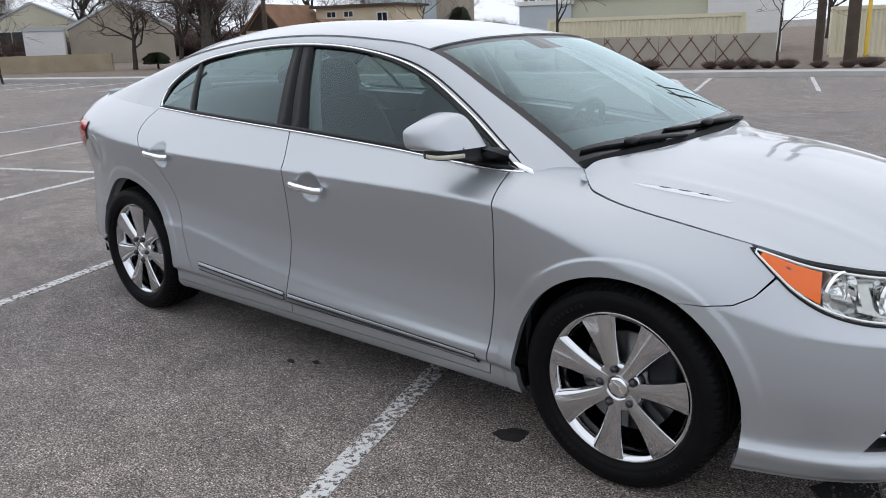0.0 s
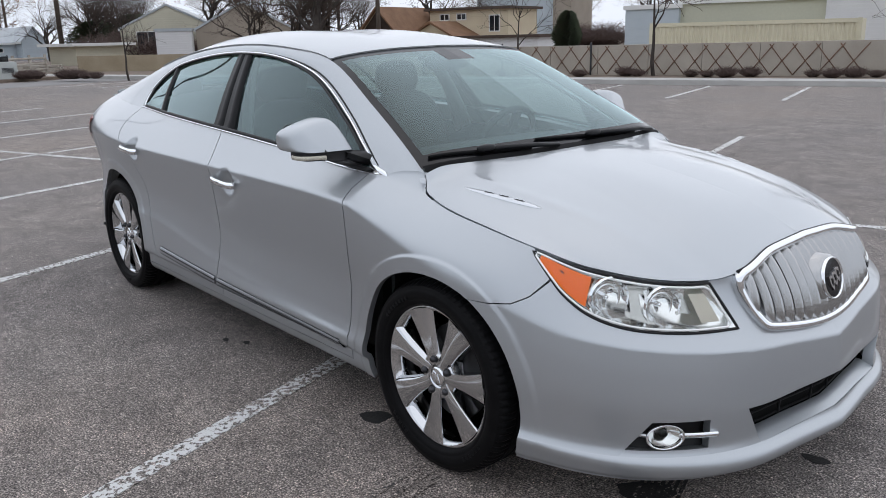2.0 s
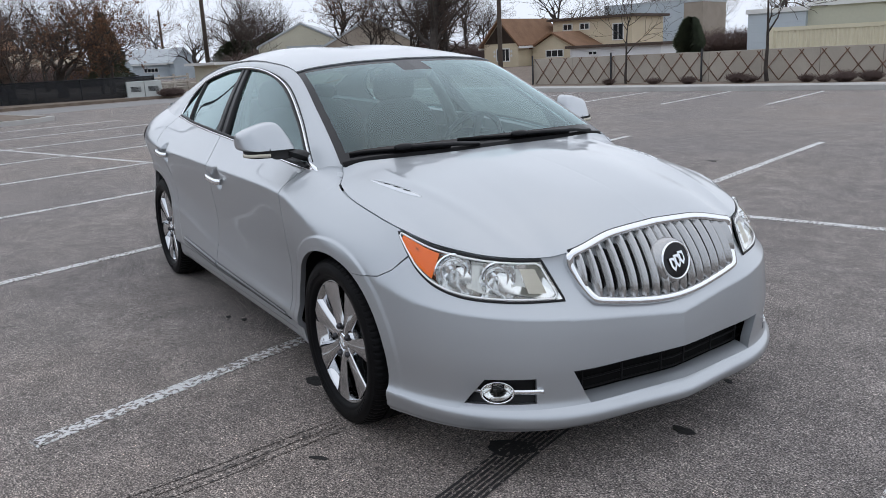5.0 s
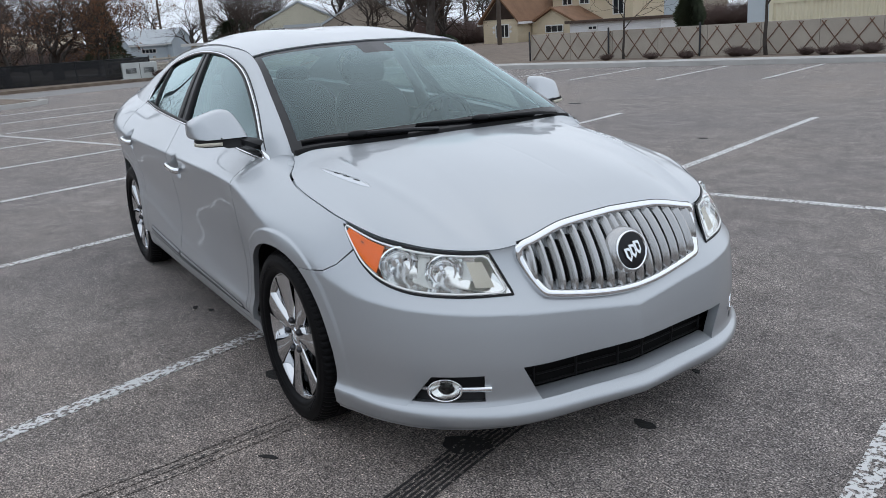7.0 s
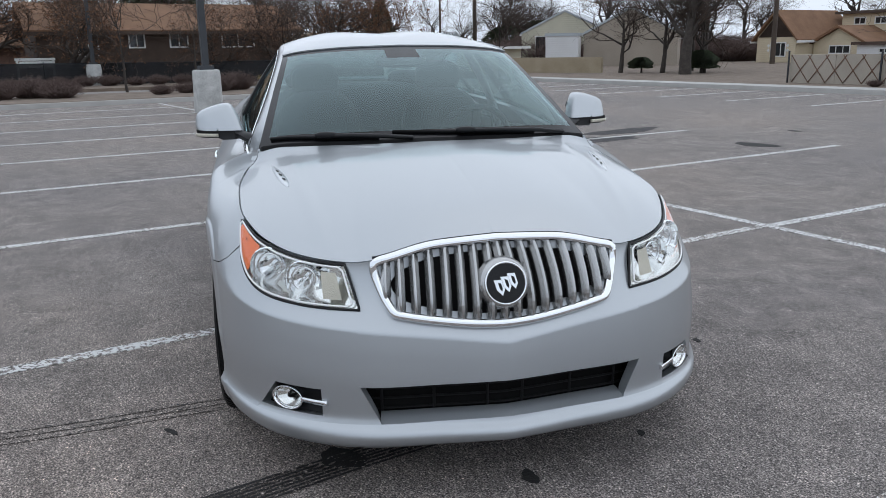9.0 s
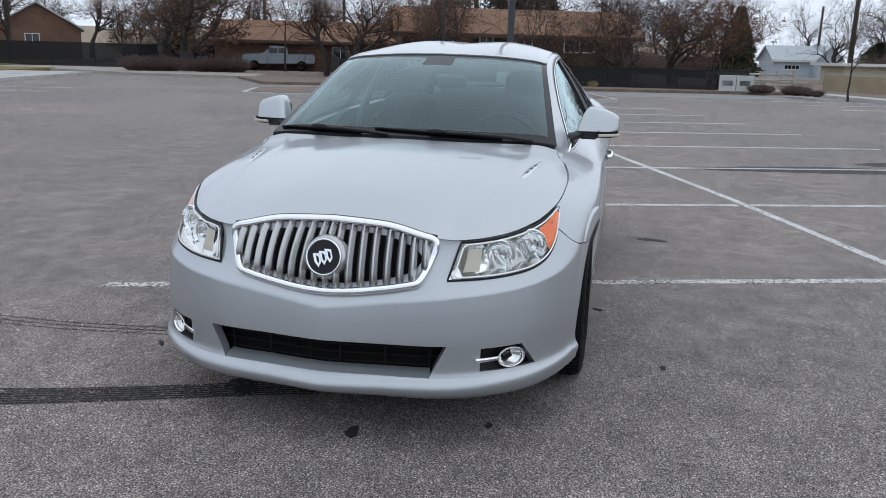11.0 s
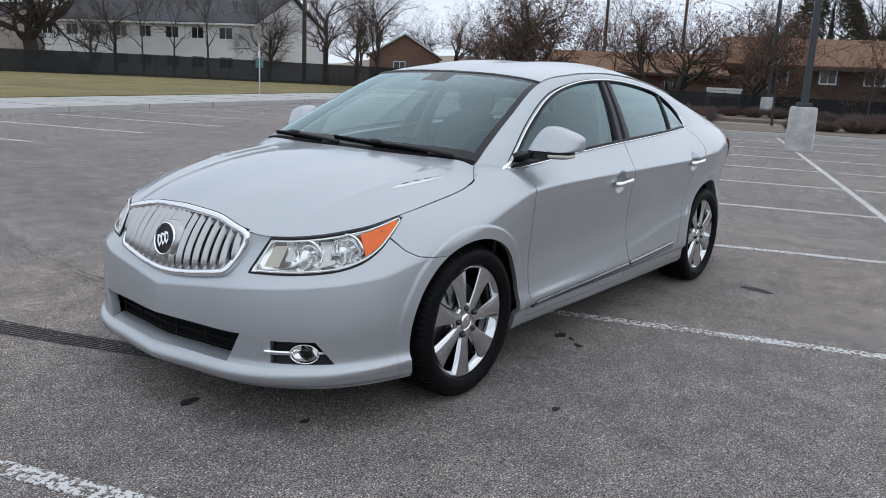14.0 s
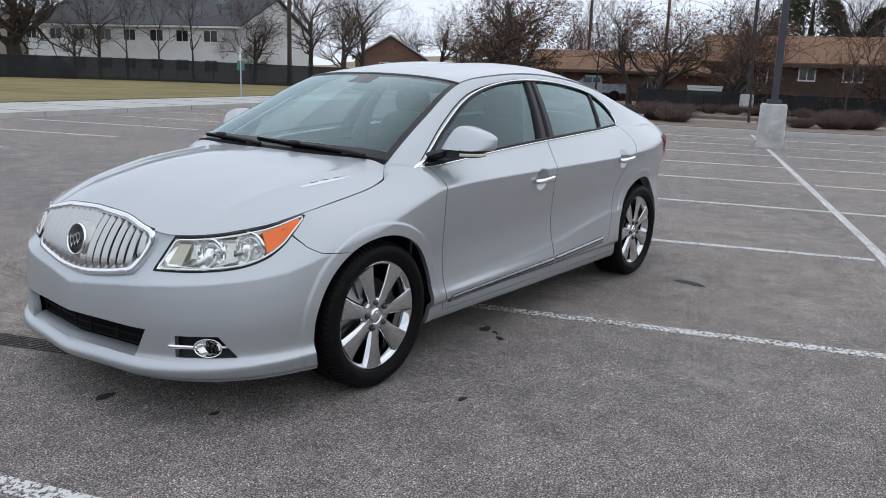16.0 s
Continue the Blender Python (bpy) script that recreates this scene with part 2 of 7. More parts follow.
# ---- the car: its outer skin as functions ----
# x forward from the front axle, y to its left, z up; all curves for the left half
OUTLINE = dense([(0.992, 0), (0.982, 0.1), (0.969, 0.2), (0.938, 0.42), (0.865, 0.585), (0.745, 0.725), (0.60, 0.813), (0.42, 0.872), (0.2, 0.905), (0.0, 0.918), (-0.43, 0.905), (-1.2, 0.908),
                 (-2.2, 0.912), (-2.84, 0.908), (-3.1, 0.872), (-3.3, 0.828), (-3.48, 0.765), (-3.69, 0.64), (-3.84, 0.45), (-3.92, 0.2), (-3.935, 0)], 1500) * np.array([1, 1.013])
OUT_S = np.concatenate([[0], np.cumsum(np.linalg.norm(np.diff(OUTLINE, axis=0), axis=1))])
OUT_N = np.gradient(OUTLINE, axis=0)
OUT_N = np.stack([-OUT_N[:, 1], OUT_N[:, 0]], 1)
OUT_N /= np.linalg.norm(OUT_N, axis=1)[:, None]
OUT_N[0], OUT_N[-1] = (-1, 0), (1, 0)
S_END = OUT_S[-1]


def sx(x):
    """The length along the outline at which its side stands at x."""
    return np.interp(-np.asarray(x, float), -OUTLINE[:, 0], OUT_S)


S_A, S_B, S_C = np.interp([0.2, 0.40, 0.50], OUTLINE[:400, 1], OUT_S[:400])
z_low = smooth_table([0, sx(0.4), sx(0.0), sx(-3.2), S_END], [0.185, 0.19, 0.185, 0.20, 0.28])
z_crease = smooth_table([0, S_B, sx(0.6), sx(0.42), sx(0.2), sx(0.0), sx(-0.2), sx(-0.4), sx(-0.9), sx(-1.45), sx(-2.2), sx(-2.9), S_END], [0.508, 0.556, 0.604, 0.64, 0.685, 0.745, 0.815, 0.866, 0.888, 0.894, 0.902, 0.925, 0.90])
z_top = smooth_table([0, S_A, S_B, S_C, sx(0.60), sx(0.40), sx(0.212), sx(-0.100), sx(-0.145), sx(-0.175), sx(-0.20), sx(-0.27), sx(-0.40), sx(-1.0), sx(-1.55), sx(-2.66), sx(-3.0), sx(-3.42), sx(-3.8), S_END],
                     [0.805, 0.795, 0.757, 0.745, 0.785, 0.830, 0.862, 0.914, 0.929, 0.952, 0.985, 0.984, 0.958, 1.004, 1.039, 1.087, 1.105, 1.125, 1.120, 1.11])
in_top = smooth_table([0, S_A, S_B, S_C, sx(0.60), sx(0.40), sx(0.212), sx(-0.125), sx(-0.20), sx(-0.27), sx(-0.40), sx(-1.55), sx(-2.2), sx(-2.66), sx(-3.42), S_END],
                      [0.175, 0.155, 0.125, 0.13, 0.125, 0.118, 0.130, 0.172, 0.212, 0.198, 0.156, 0.122, 0.150, 0.195, 0.185, 0.12])
# the shoulder that runs on under the roof pillar's foot
z_shoulder = smooth_table([0, sx(0.60), sx(0.40), sx(0.212), sx(-0.125), sx(-0.26), sx(-0.40), sx(-1.0), S_END], [0.7, 0.785, 0.830, 0.862, 0.918, 0.941, 0.958, 1.004, 1.11])
in_shoulder = smooth_table([0, sx(0.60), sx(0.40), sx(0.212), sx(-0.125), sx(-0.26), sx(-0.40), sx(-1.0), S_END], [0.12, 0.125, 0.118, 0.130, 0.168, 0.168, 0.156, 0.135, 0.12])
bend = smooth_table([0, S_C, sx(0.42), sx(0.2), sx(0.0), sx(-0.47), sx(-1.0), sx(-2.2), sx(-3.0), S_END], [0.50, 0.58, 1.2, 1.9, 2.0, 1.55, 1.02, 1.02, 1.9, 3.0])
side_low = smooth_table([0, 0.05, 0.11, 0.15, 0.185, 0.225, 0.265, 0.34, 0.5, 0.75, 0.93, 1], [0.080, 0.052, 0.042, 0.040, 0.015, 0.014, 0.025, 0.034, 0.040, 0.023, 0.005, 0.0])
side_soft = smooth_table([0, 0.05, 0.11, 0.15, 0.185, 0.22, 0.34, 0.5, 0.75, 0.93, 1], [0.080, 0.052, 0.042, 0.040, 0.015, 0.014, 0.028, 0.026, 0.007, 0.0004, 0.0])
# how far the flare over the sill reaches up, growing towards the rear wheel
flare = smooth_table([0, sx(-0.5), sx(-1.0), sx(-1.5), sx(-2.3), sx(-2.7), S_END], [0.04, 0.04, 0.065, 0.11, 0.25, 0.26, 0.26])
front_low = smooth_table([0, 0.05, 0.12, 0.16, 0.22, 0.28, 0.55, 0.8, 1], [0.014, -0.014, -0.024, -0.020, 0.002, 0.007, 0.003, 0.009, 0.018])


def skin(s, z, off=0.0):
    """The point of the lower body at length s along the outline and height z, off metres outside it."""
    s, z = np.broadcast_arrays(np.asarray(s, float), np.asarray(z, float))
    zb, zc, zt = z_low(s), z_crease(s), z_top(s)
    f = np.clip((s - sx(0.42)) / (sx(-0.34) - sx(0.42)), 0, 1)
    f = f * f * (3 - 2 * f)
    w = np.clip((z - zb) / (zc - zb), 0, 1)
    foot = np.clip((zt - z_shoulder(s) - 0.001) / 0.014, 0, 1) * (s > sx(-0.08)) * (s < sx(-0.40))
    foot = foot * foot * (3 - 2 * foot)
    zs = zt + (z_shoulder(s) - zt) * foot
    ins = in_top(s) + (in_shoulder(s) - in_top(s)) * foot
    fl = flare(s)
    wf = np.where(w < 0.225, w, np.where(w < 0.225 + fl, 0.225 + (w - 0.225) * 0.04 / fl, 0.265 + (w - 0.225 - fl) * 0.735 / (0.775 - fl)))
    q = np.clip((z - zc) / (zs - zc), 0, np.where(foot > 0, 1.0, 1.3))
    c = (1 - f) * 0.018
    e = bend(s)
    rise = np.where(e < 1, 1 - np.maximum(1 - q, 0) ** (1 / e), q ** e)
    fw = np.clip((sx(-0.62) - s) / (sx(-0.62) - sx(-0.22)), 0, 1)
    fw = fw * fw * (3 - 2 * fw)
    inset = (1 - f) * front_low(w) + f * (fw * side_soft(w) + (1 - fw) * side_low(wf)) + (ins - c) * rise
    t = np.clip((z - zs) / np.maximum(zt - zs, 0.004), 0, 1.2) * (foot > 0)
    inset = inset + (in_top(s) - ins) * (2.0 * t - t ** 2)
    inset = inset + (1 - f) * 0.020 * np.exp(-((w - 0.09) / 0.09) ** 2) * np.clip((s - S_C) / (sx(0.46) - S_C), 0, 1)
    x, y = np.interp(s, OUT_S, OUTLINE[:, 0]), np.interp(s, OUT_S, OUTLINE[:, 1])
    nx, ny = np.interp(s, OUT_S, OUT_N[:, 0]), np.interp(s, OUT_S, OUT_N[:, 1])
    # flared lip round the front and rear wheel openings
    lip = 0.0
    for cx, cz, r0 in ((0.048, 0.320, 0.385), (-2.80, 0.345, 0.388)):
        k = np.clip((r0 + 0.060 - np.hypot(x - cx, z - cz)) / 0.011, 0, 1)
        ahead = np.clip((x - cx - 0.02) / 0.30, 0, 1)
        lip = lip + (0.0065 - 0.003 * ahead) * k * k * (3 - 2 * k)
    d = inset - off - lip
    return np.stack([x + nx * d, np.maximum(y + ny * d, 0), z], -1)


def s_at(x, y, z):
    """The length along the outline at which the skin at height z is nearest to (x, y)."""
    p = skin(OUT_S, z)
    return OUT_S[np.argmin((p[:, 0] - x) ** 2 + (p[:, 1] - y) ** 2)]


def skin_patch(bottom, top, left, right, nu, nv, off=0.0):
    """A patch of skin between four curves in (s, z)."""
    D = coons(dense(bottom, nu, False), dense(top, nu, False), dense(left, nv, False), dense(right, nv, False))
    return skin(D[..., 0], D[..., 1], off)


def arc(cx, cz, r, a0, a1, n=24):
    return [(cx + r * math.cos(math.radians(a)), cz + r * math.sin(math.radians(a))) for a in np.linspace(a0, a1, n)]


# ---- the car: panels ----
car = thing("car", "silver four-door sedan with a chrome waterfall grille, parked on asphalt", "car")
CX_F, CZ, R_ARCH, CX_R = 0.048, 0.320, 0.385, -2.80
CZ_R, R_ARCH_R = 0.345, 0.388
S_HR = s_at(0.388, 0.775, 0.830)          # rear tip of the headlight
S_IT, S_IB = s_at(0.796, 0.474, 0.742), s_at(0.874, 0.440, 0.609)
HL_LOW = [(s_at(0.473, 0.80, 0.744), 0.744), (s_at(0.505, 0.775, 0.708), 0.708), (s_at(0.57, 0.75, 0.664), 0.664), (s_at(0.646, 0.704, 0.636), 0.636), (s_at(0.75, 0.592, 0.617), 0.617), (S_IB, 0.609)]
GAP = [(sx(0.2325), 0.659), (sx(0.31), 0.660), (sx(0.385), 0.670), (sx(0.437), 0.695)]
SIDES = (("left", 1), ("right", -1))


def top_line(s0, s1, n=60, drop=0.0):
    s = np.linspace(s0, s1, n)
    return list(zip(s, z_top(s) - drop))


def sided(P, sign):
    """A patch on the left, or its mirror image."""
    bm = bmesh.new()
    add_grid(bm, P if sign > 0 else P * np.array([1, -1, 1]), sign < 0)
    return bm


F_GAP = [(-0.455, 0.252), (-0.422, 0.566), (-0.402, 0.80), (-0.405, 0.87), (-0.437, 0.957)]
B_GAP = [(-1.532, 0.252), (-1.526, 0.346), (-1.494, 0.609), (-1.473, 0.85), (-1.478, 0.905), (-1.545, 1.039)]
R_GAP = [(-2.16, 0.252), (-2.24, 0.33), (-2.293, 0.467), (-2.355, 0.685), (-2.462, 0.841), (-2.62, 0.96), (-2.66, 1.02), (-2.664, 1.087)]


def shifted(pts, dx):
    return [(float(sx(x + dx)), z) for x, z in dense(pts, 40)]


def close_panel(P, sign, depth=0.022):
    bm = sided(P, sign)
    flange(bm, depth)
    return bm


for _, g in SIDES:
    # fender: above the wheel, and the wedge behind it
    gap = [(float(sx(-0.452)), 0.212)] + shifted(F_GAP, 0.0025)
    cut = next(i for i, p in enumerate(gap) if p[1] > 0.60)
    ac = 180 - math.degrees(math.asin((gap[cut][1] - CZ) / R_ARCH))
    over = [(sx(x), z) for x, z in arc(CX_F, CZ, R_ARCH, 62.0, ac, 60)]
    behind = [(sx(x), z) for x, z in arc(CX_F, CZ, R_ARCH, 196.3, ac, 30)]
    split = dense([over[-1], gap[cut]], 13, False)
    D = coons(dense([behind[0], gap[0]], 13, False), split, dense(behind, 40, False), dense(gap[:cut + 1], 40, False))
    bm = sided(skin(D[..., 0], D[..., 1]), g)
    bottom = np.vstack([dense(over, 80, False), split[1:]])
    left = [over[0]] + [(a + 0.002, b + 0.003) for a, b in GAP[1:]] + [(HL_LOW[0][0] + 0.006, HL_LOW[0][1] + 0.004), (S_HR, z_top(S_HR) - 0.003)]
    top = top_line(S_HR, gap[-1][0], 60, 0.003)
    D = coons(bottom, dense(top, len(bottom), False), dense(left, 64, False), dense(gap[cut:-1] + [top[-1]], 64, False))
    P = skin(D[..., 0], D[..., 1])
    add_grid(bm, P if g > 0 else P * np.array([1, -1, 1]), g < 0)
    flange(bm, 0.022)
    part("fender", bm, PAINT, car)
    # doors
    for name, a, b in (("front_door", F_GAP, B_GAP), ("rear_door", B_GAP, R_GAP)):
        l, r = shifted(a, -0.0025), shifted(b, 0.0025)
        t = top_line(l[-1][0], r[-1][0], 40, 0.004)
        l[-1], r[-1] = t[0], t[-1]
        P = skin_patch([l[0], r[0]], t, l, r, 130, 100)
        # hollow behind the handle
        hx, hz, tilt = (-1.325, 0.838, 0.012) if name == "front_door" else (-2.415, 0.886, 0.010)
        rr = np.hypot((P[..., 0] - hx - 0.012) / 0.056, (P[..., 2] - hz - 0.002) / 0.050)
        P[..., 1] -= 0.030 * np.clip(1.2 - rr, 0, 1) ** 0.7 * (rr < 1.2)
        door = part(name, close_panel(P, g), PAINT, car)
        # side moulding low on the door
        xa, xb = (-0.50, -1.515) if name == "front_door" else (-1.545, -2.175)
        za, zb = (0.298, 0.329) if name == "front_door" else (0.331, 0.364)
        # black strips: the middle recess, and thin edge shadow lines put in as colour
        for dz, hgt, m_, off, nm in ((0.002, 0.046, MOULD, 0.007, "moulding"), (0.007, 0.008, BLACK, 0.0083, "moulding_strip_and_shade"), (-0.012, 0.003, BLACK, 0.0083, "moulding_strip_and_shade"), (0.023, 0.005, BLACK, 0.003, "moulding_strip_and_shade")):
            ss = np.linspace(sx(xa), sx(xb), 30)
            zz = np.linspace(za, zb, 30) + dz
            sec = [0, 0.15, 0.85, 1]
            outs = [0.0, off, off, 0.0]
            P = np.stack([skin(ss, zz + hgt * (k - 0.5), o) for k, o in zip(sec, outs)], 1)
            part(nm, sided(P, g), m_, door)
        # handle in its cup
        bm = bmesh.new()
        hs = np.linspace(sx(hx + 0.098), sx(hx - 0.098), 15)
        bow = np.array([0.006, 0.022, 0.030, 0.032, 0.033, 0.034, 0.034, 0.034, 0.034, 0.034, 0.033, 0.032, 0.030, 0.022, 0.006])
        path = skin(hs, hz + np.linspace(-tilt, tilt, 15) * 0.6, bow) * np.array([1, g, 1])
        sweep(bm, path, [(-0.0155, -0.005), (-0.0135, 0.004), (-0.006, 0.009), (0.006, 0.009), (0.0135, 0.004), (0.0155, -0.005), (0, -0.008)], up=(0, g, 0))
        part("handle", fix_normals(bm), CHROME, door, "chrome door handle")
    # sill below the doors
    ss = np.linspace(sx(-0.40), sx(-2.43), 70)
    P = np.stack([skin(ss, 0.206 + (0.249 - 0.206) * k) for k in np.linspace(0, 1, 8)], 1)
    part("sill", close_panel(P, g, 0.05), PAINT, car)
    # quarter panel: the wedge ahead of the wheel arch, then the rest
    gap = shifted(R_GAP, -0.0025)
    cut = next(i for i, p in enumerate(gap) if p[1] > 0.64)
    ac = math.degrees(math.asin((gap[cut][1] - CZ_R) / R_ARCH_R))
    front_arc = [(sx(x), z) for x, z in arc(CX_R, CZ_R, R_ARCH_R, -13.5, ac, 24)]
    rear_arc = [(sx(x), z) for x, z in arc(CX_R, CZ_R, R_ARCH_R, ac, 201, 70)] + [(sx(-3.45), 0.205)]
    split = dense([gap[cut], front_arc[-1]], 17, False)
    D = coons(dense([gap[0], front_arc[0]], 17, False), split, dense(gap[:cut + 1], 40, False), dense(front_arc, 40, False))
    bm = sided(skin(D[..., 0], D[..., 1]), g)
    bottom = np.vstack([split, dense(rear_arc, 90, False)[1:]])
    t = top_line(gap[-1][0], sx(-3.45), 40, 0.003)
    D = coons(bottom, dense(t, len(bottom), False), dense(gap[cut:-1] + [t[0]], 44, False), dense([bottom[-1], t[-1]], 44, False))
    P = skin(D[..., 0], D[..., 1])
    add_grid(bm, P if g > 0 else P * np.array([1, -1, 1]), g < 0)
    flange(bm, 0.022)
    part("quarter_panel", bm, PAINT, car)
    ss = np.linspace(sx(-3.25), sx(-3.25) + 0.50, 14)
    P = np.stack([skin(ss, 0.80 + (1.005 - 0.80) * k + 0.10 * (1 - k) * np.linspace(1, 0, 14) ** 2, 0.008 if 0 < k < 1 else -0.004) for k in (0, 0.1, 0.35, 0.65, 0.9, 1)], 1)
    part("tail_lamp", sided(P, g), RED, car, "dark red tail lamp")
    if g < 0:
        bm = bmesh.new()
        U, V = np.meshgrid(np.linspace(0, 2 * math.pi, 40), np.array([0.9, 0.96, 1.0]), indexing="ij")
        rr = 0.073
        P = skin(sx(-3.13) + V * rr * np.cos(U), 0.865 + V * rr * np.sin(U), np.array([0.0012, 0.0016, -0.002])[None, :])
        add_grid(bm, P * np.array([1, g, 1]), False)
        part("fuel_flap", bm, PAINT, car)

# rear bumper and tail in one piece
ss = np.linspace(sx(-3.453), S_END, 40)
bm = bmesh.new()
both_sides(bm, np.stack([skin(ss, z_low(ss) + (z_top(ss) - 0.003 - z_low(ss)) * k) for k in np.linspace(0, 1, 30)], 1))
flange(bm, 0.022)
part("rear_bumper", bm, PAINT, car)

# front bumper: bands above, between and below the lower openings
ZL, ZH = 0.268, 0.388
S_G1, S_G0 = s_at(0.92, 0.452, 0.38), s_at(0.932, 0.392, 0.28)
S_F1, S_F0 = s_at(0.84, 0.550, 0.37), s_at(0.85, 0.552, 0.287)
S_O1, S_O0 = s_at(0.765, 0.68, 0.37), s_at(0.70, 0.748, 0.295)
ARCH_B = [(sx(x), z) for x, z in arc(CX_F, CZ, R_ARCH, -20.5, 61, 34)]
low_arch = [p for p in ARCH_B if p[1] < ZL] + [(sx(CX_F + math.sqrt(R_ARCH**2 - (CZ - ZL)**2)), ZL)]
mid_arch = [low_arch[-1], (sx(CX_F + R_ARCH - 0.001), 0.33), (sx(CX_F + math.sqrt(R_ARCH**2 - (ZH - CZ)**2)), ZH)]
high_arch = [mid_arch[-1]] + [p for p in ARCH_B if p[1] > ZH + 0.005]
high_arch[-1] = GAP[0]
bm = bmesh.new()
right = [(S_IB, ZH), (S_IB, 0.609), (S_IT, z_top(S_IT) - 0.003)]
both_sides(bm, skin_patch([(0, ZH), (S_IB, ZH)], top_line(0, S_IT, 40, 0.003), [(0, ZH), (0, z_top(0) - 0.003)], right, 50, 60))
both_sides(bm, skin_patch([(S_IB, ZH), high_arch[0]], HL_LOW[::-1] + GAP[::-1], [(S_IB, ZH), (S_IB, 0.609)], high_arch, 80, 44))
both_sides(bm, skin_patch([(S_G0, ZL), (S_F0, ZL)], [(S_G1, ZH), (S_F1, ZH)], [(S_G0, ZL), (S_G1, ZH)], [(S_F0, ZL), (S_F1, ZH)], 14, 12))
both_sides(bm, skin_patch([(S_O0, ZL), mid_arch[0]], [(S_O1, ZH), mid_arch[-1]], [(S_O0, ZL), (S_O1, ZH)], mid_arch, 40, 12))
for za, zb in ((ZL, 0.286), (0.374, ZH)):
    fa, fb = (za - ZL) / (ZH - ZL), (zb - ZL) / (ZH - ZL)
    sa, sb, oa, ob = (p + (q - p) * k for p, q, k in ((S_F0, S_F1, fa), (S_F0, S_F1, fb), (S_O0, S_O1, fa), (S_O0, S_O1, fb)))
    both_sides(bm, skin_patch([(sa, za), (oa, za)], [(sb, zb), (ob, zb)], [(sa, za), (sb, zb)], [(oa, za), (ob, zb)], 20, 4))
both_sides(bm, skin_patch([(0, z_low(0)), low_arch[0]], [(0, ZL), low_arch[-1]], [(0, z_low(0)), (0, ZL)], low_arch, 120, 16))
flange(bm, 0.035)
bumper = part("front_bumper", bm, PAINT, car)

# black air dam under the bumper
bm = bmesh.new()
ss = np.linspace(0, sx(0.52), 40)
both_sides(bm, np.stack([skin(ss, 0.19 + dz, o) for dz, o in ((0.02, -0.035), (0.0, -0.035), (-0.016, -0.055), (-0.034, -0.075), (-0.036, -0.085))], 1))
part("air_dam", bm, COWL, car, "black air dam")
# painted shelf at the foot of the lower intake
bm = bmesh.new()
ss = np.linspace(0, S_G0 + 0.004, 30)
both_sides(bm, np.stack([skin(ss, ZL + dz, o) for dz, o in ((-0.002, -0.002), (0.002, -0.010), (0.009, -0.024), (0.017, -0.040), (0.018, -0.054))], 1))
part("intake_shelf", bm, PAINT, bumper)
# lower intake: dark net with bars
bm = bmesh.new()
ss = np.linspace(0, S_G1 + 0.01, 24)
both_sides(bm, np.stack([skin(ss, z, o) for z, o in ((ZL - 0.014, -0.02), (ZL + 0.004, -0.07), (0.33, -0.085), (ZH - 0.004, -0.07), (ZH + 0.01, -0.02))], 1))
intake = part("lower_intake", bm, DARK, car)
for sgn in (1, -1):
    for s in np.linspace(0.063, S_G1 - 0.06, 3):
        bm = bmesh.new()
        sweep(bm, skin(np.full(5, s), np.linspace(ZL + 0.02, ZH, 5), -0.056) * np.array([1, sgn, 1]), round_section(0.0045, 6), up=(1, 0, 0))
        part("intake_bar", fix_normals(bm), COWL, intake)
for z in (0.294, 0.328, 0.360):
    bm = bmesh.new()
    p = skin(np.linspace(0, S_G1, 20), z, -0.058)
    sweep(bm, np.vstack([p[::-1] * np.array([1, -1, 1]), p[1:]]), round_section(0.0035, 6), up=(0, 0, 1))
    part("intake_bar", fix_normals(bm), COWL, intake)

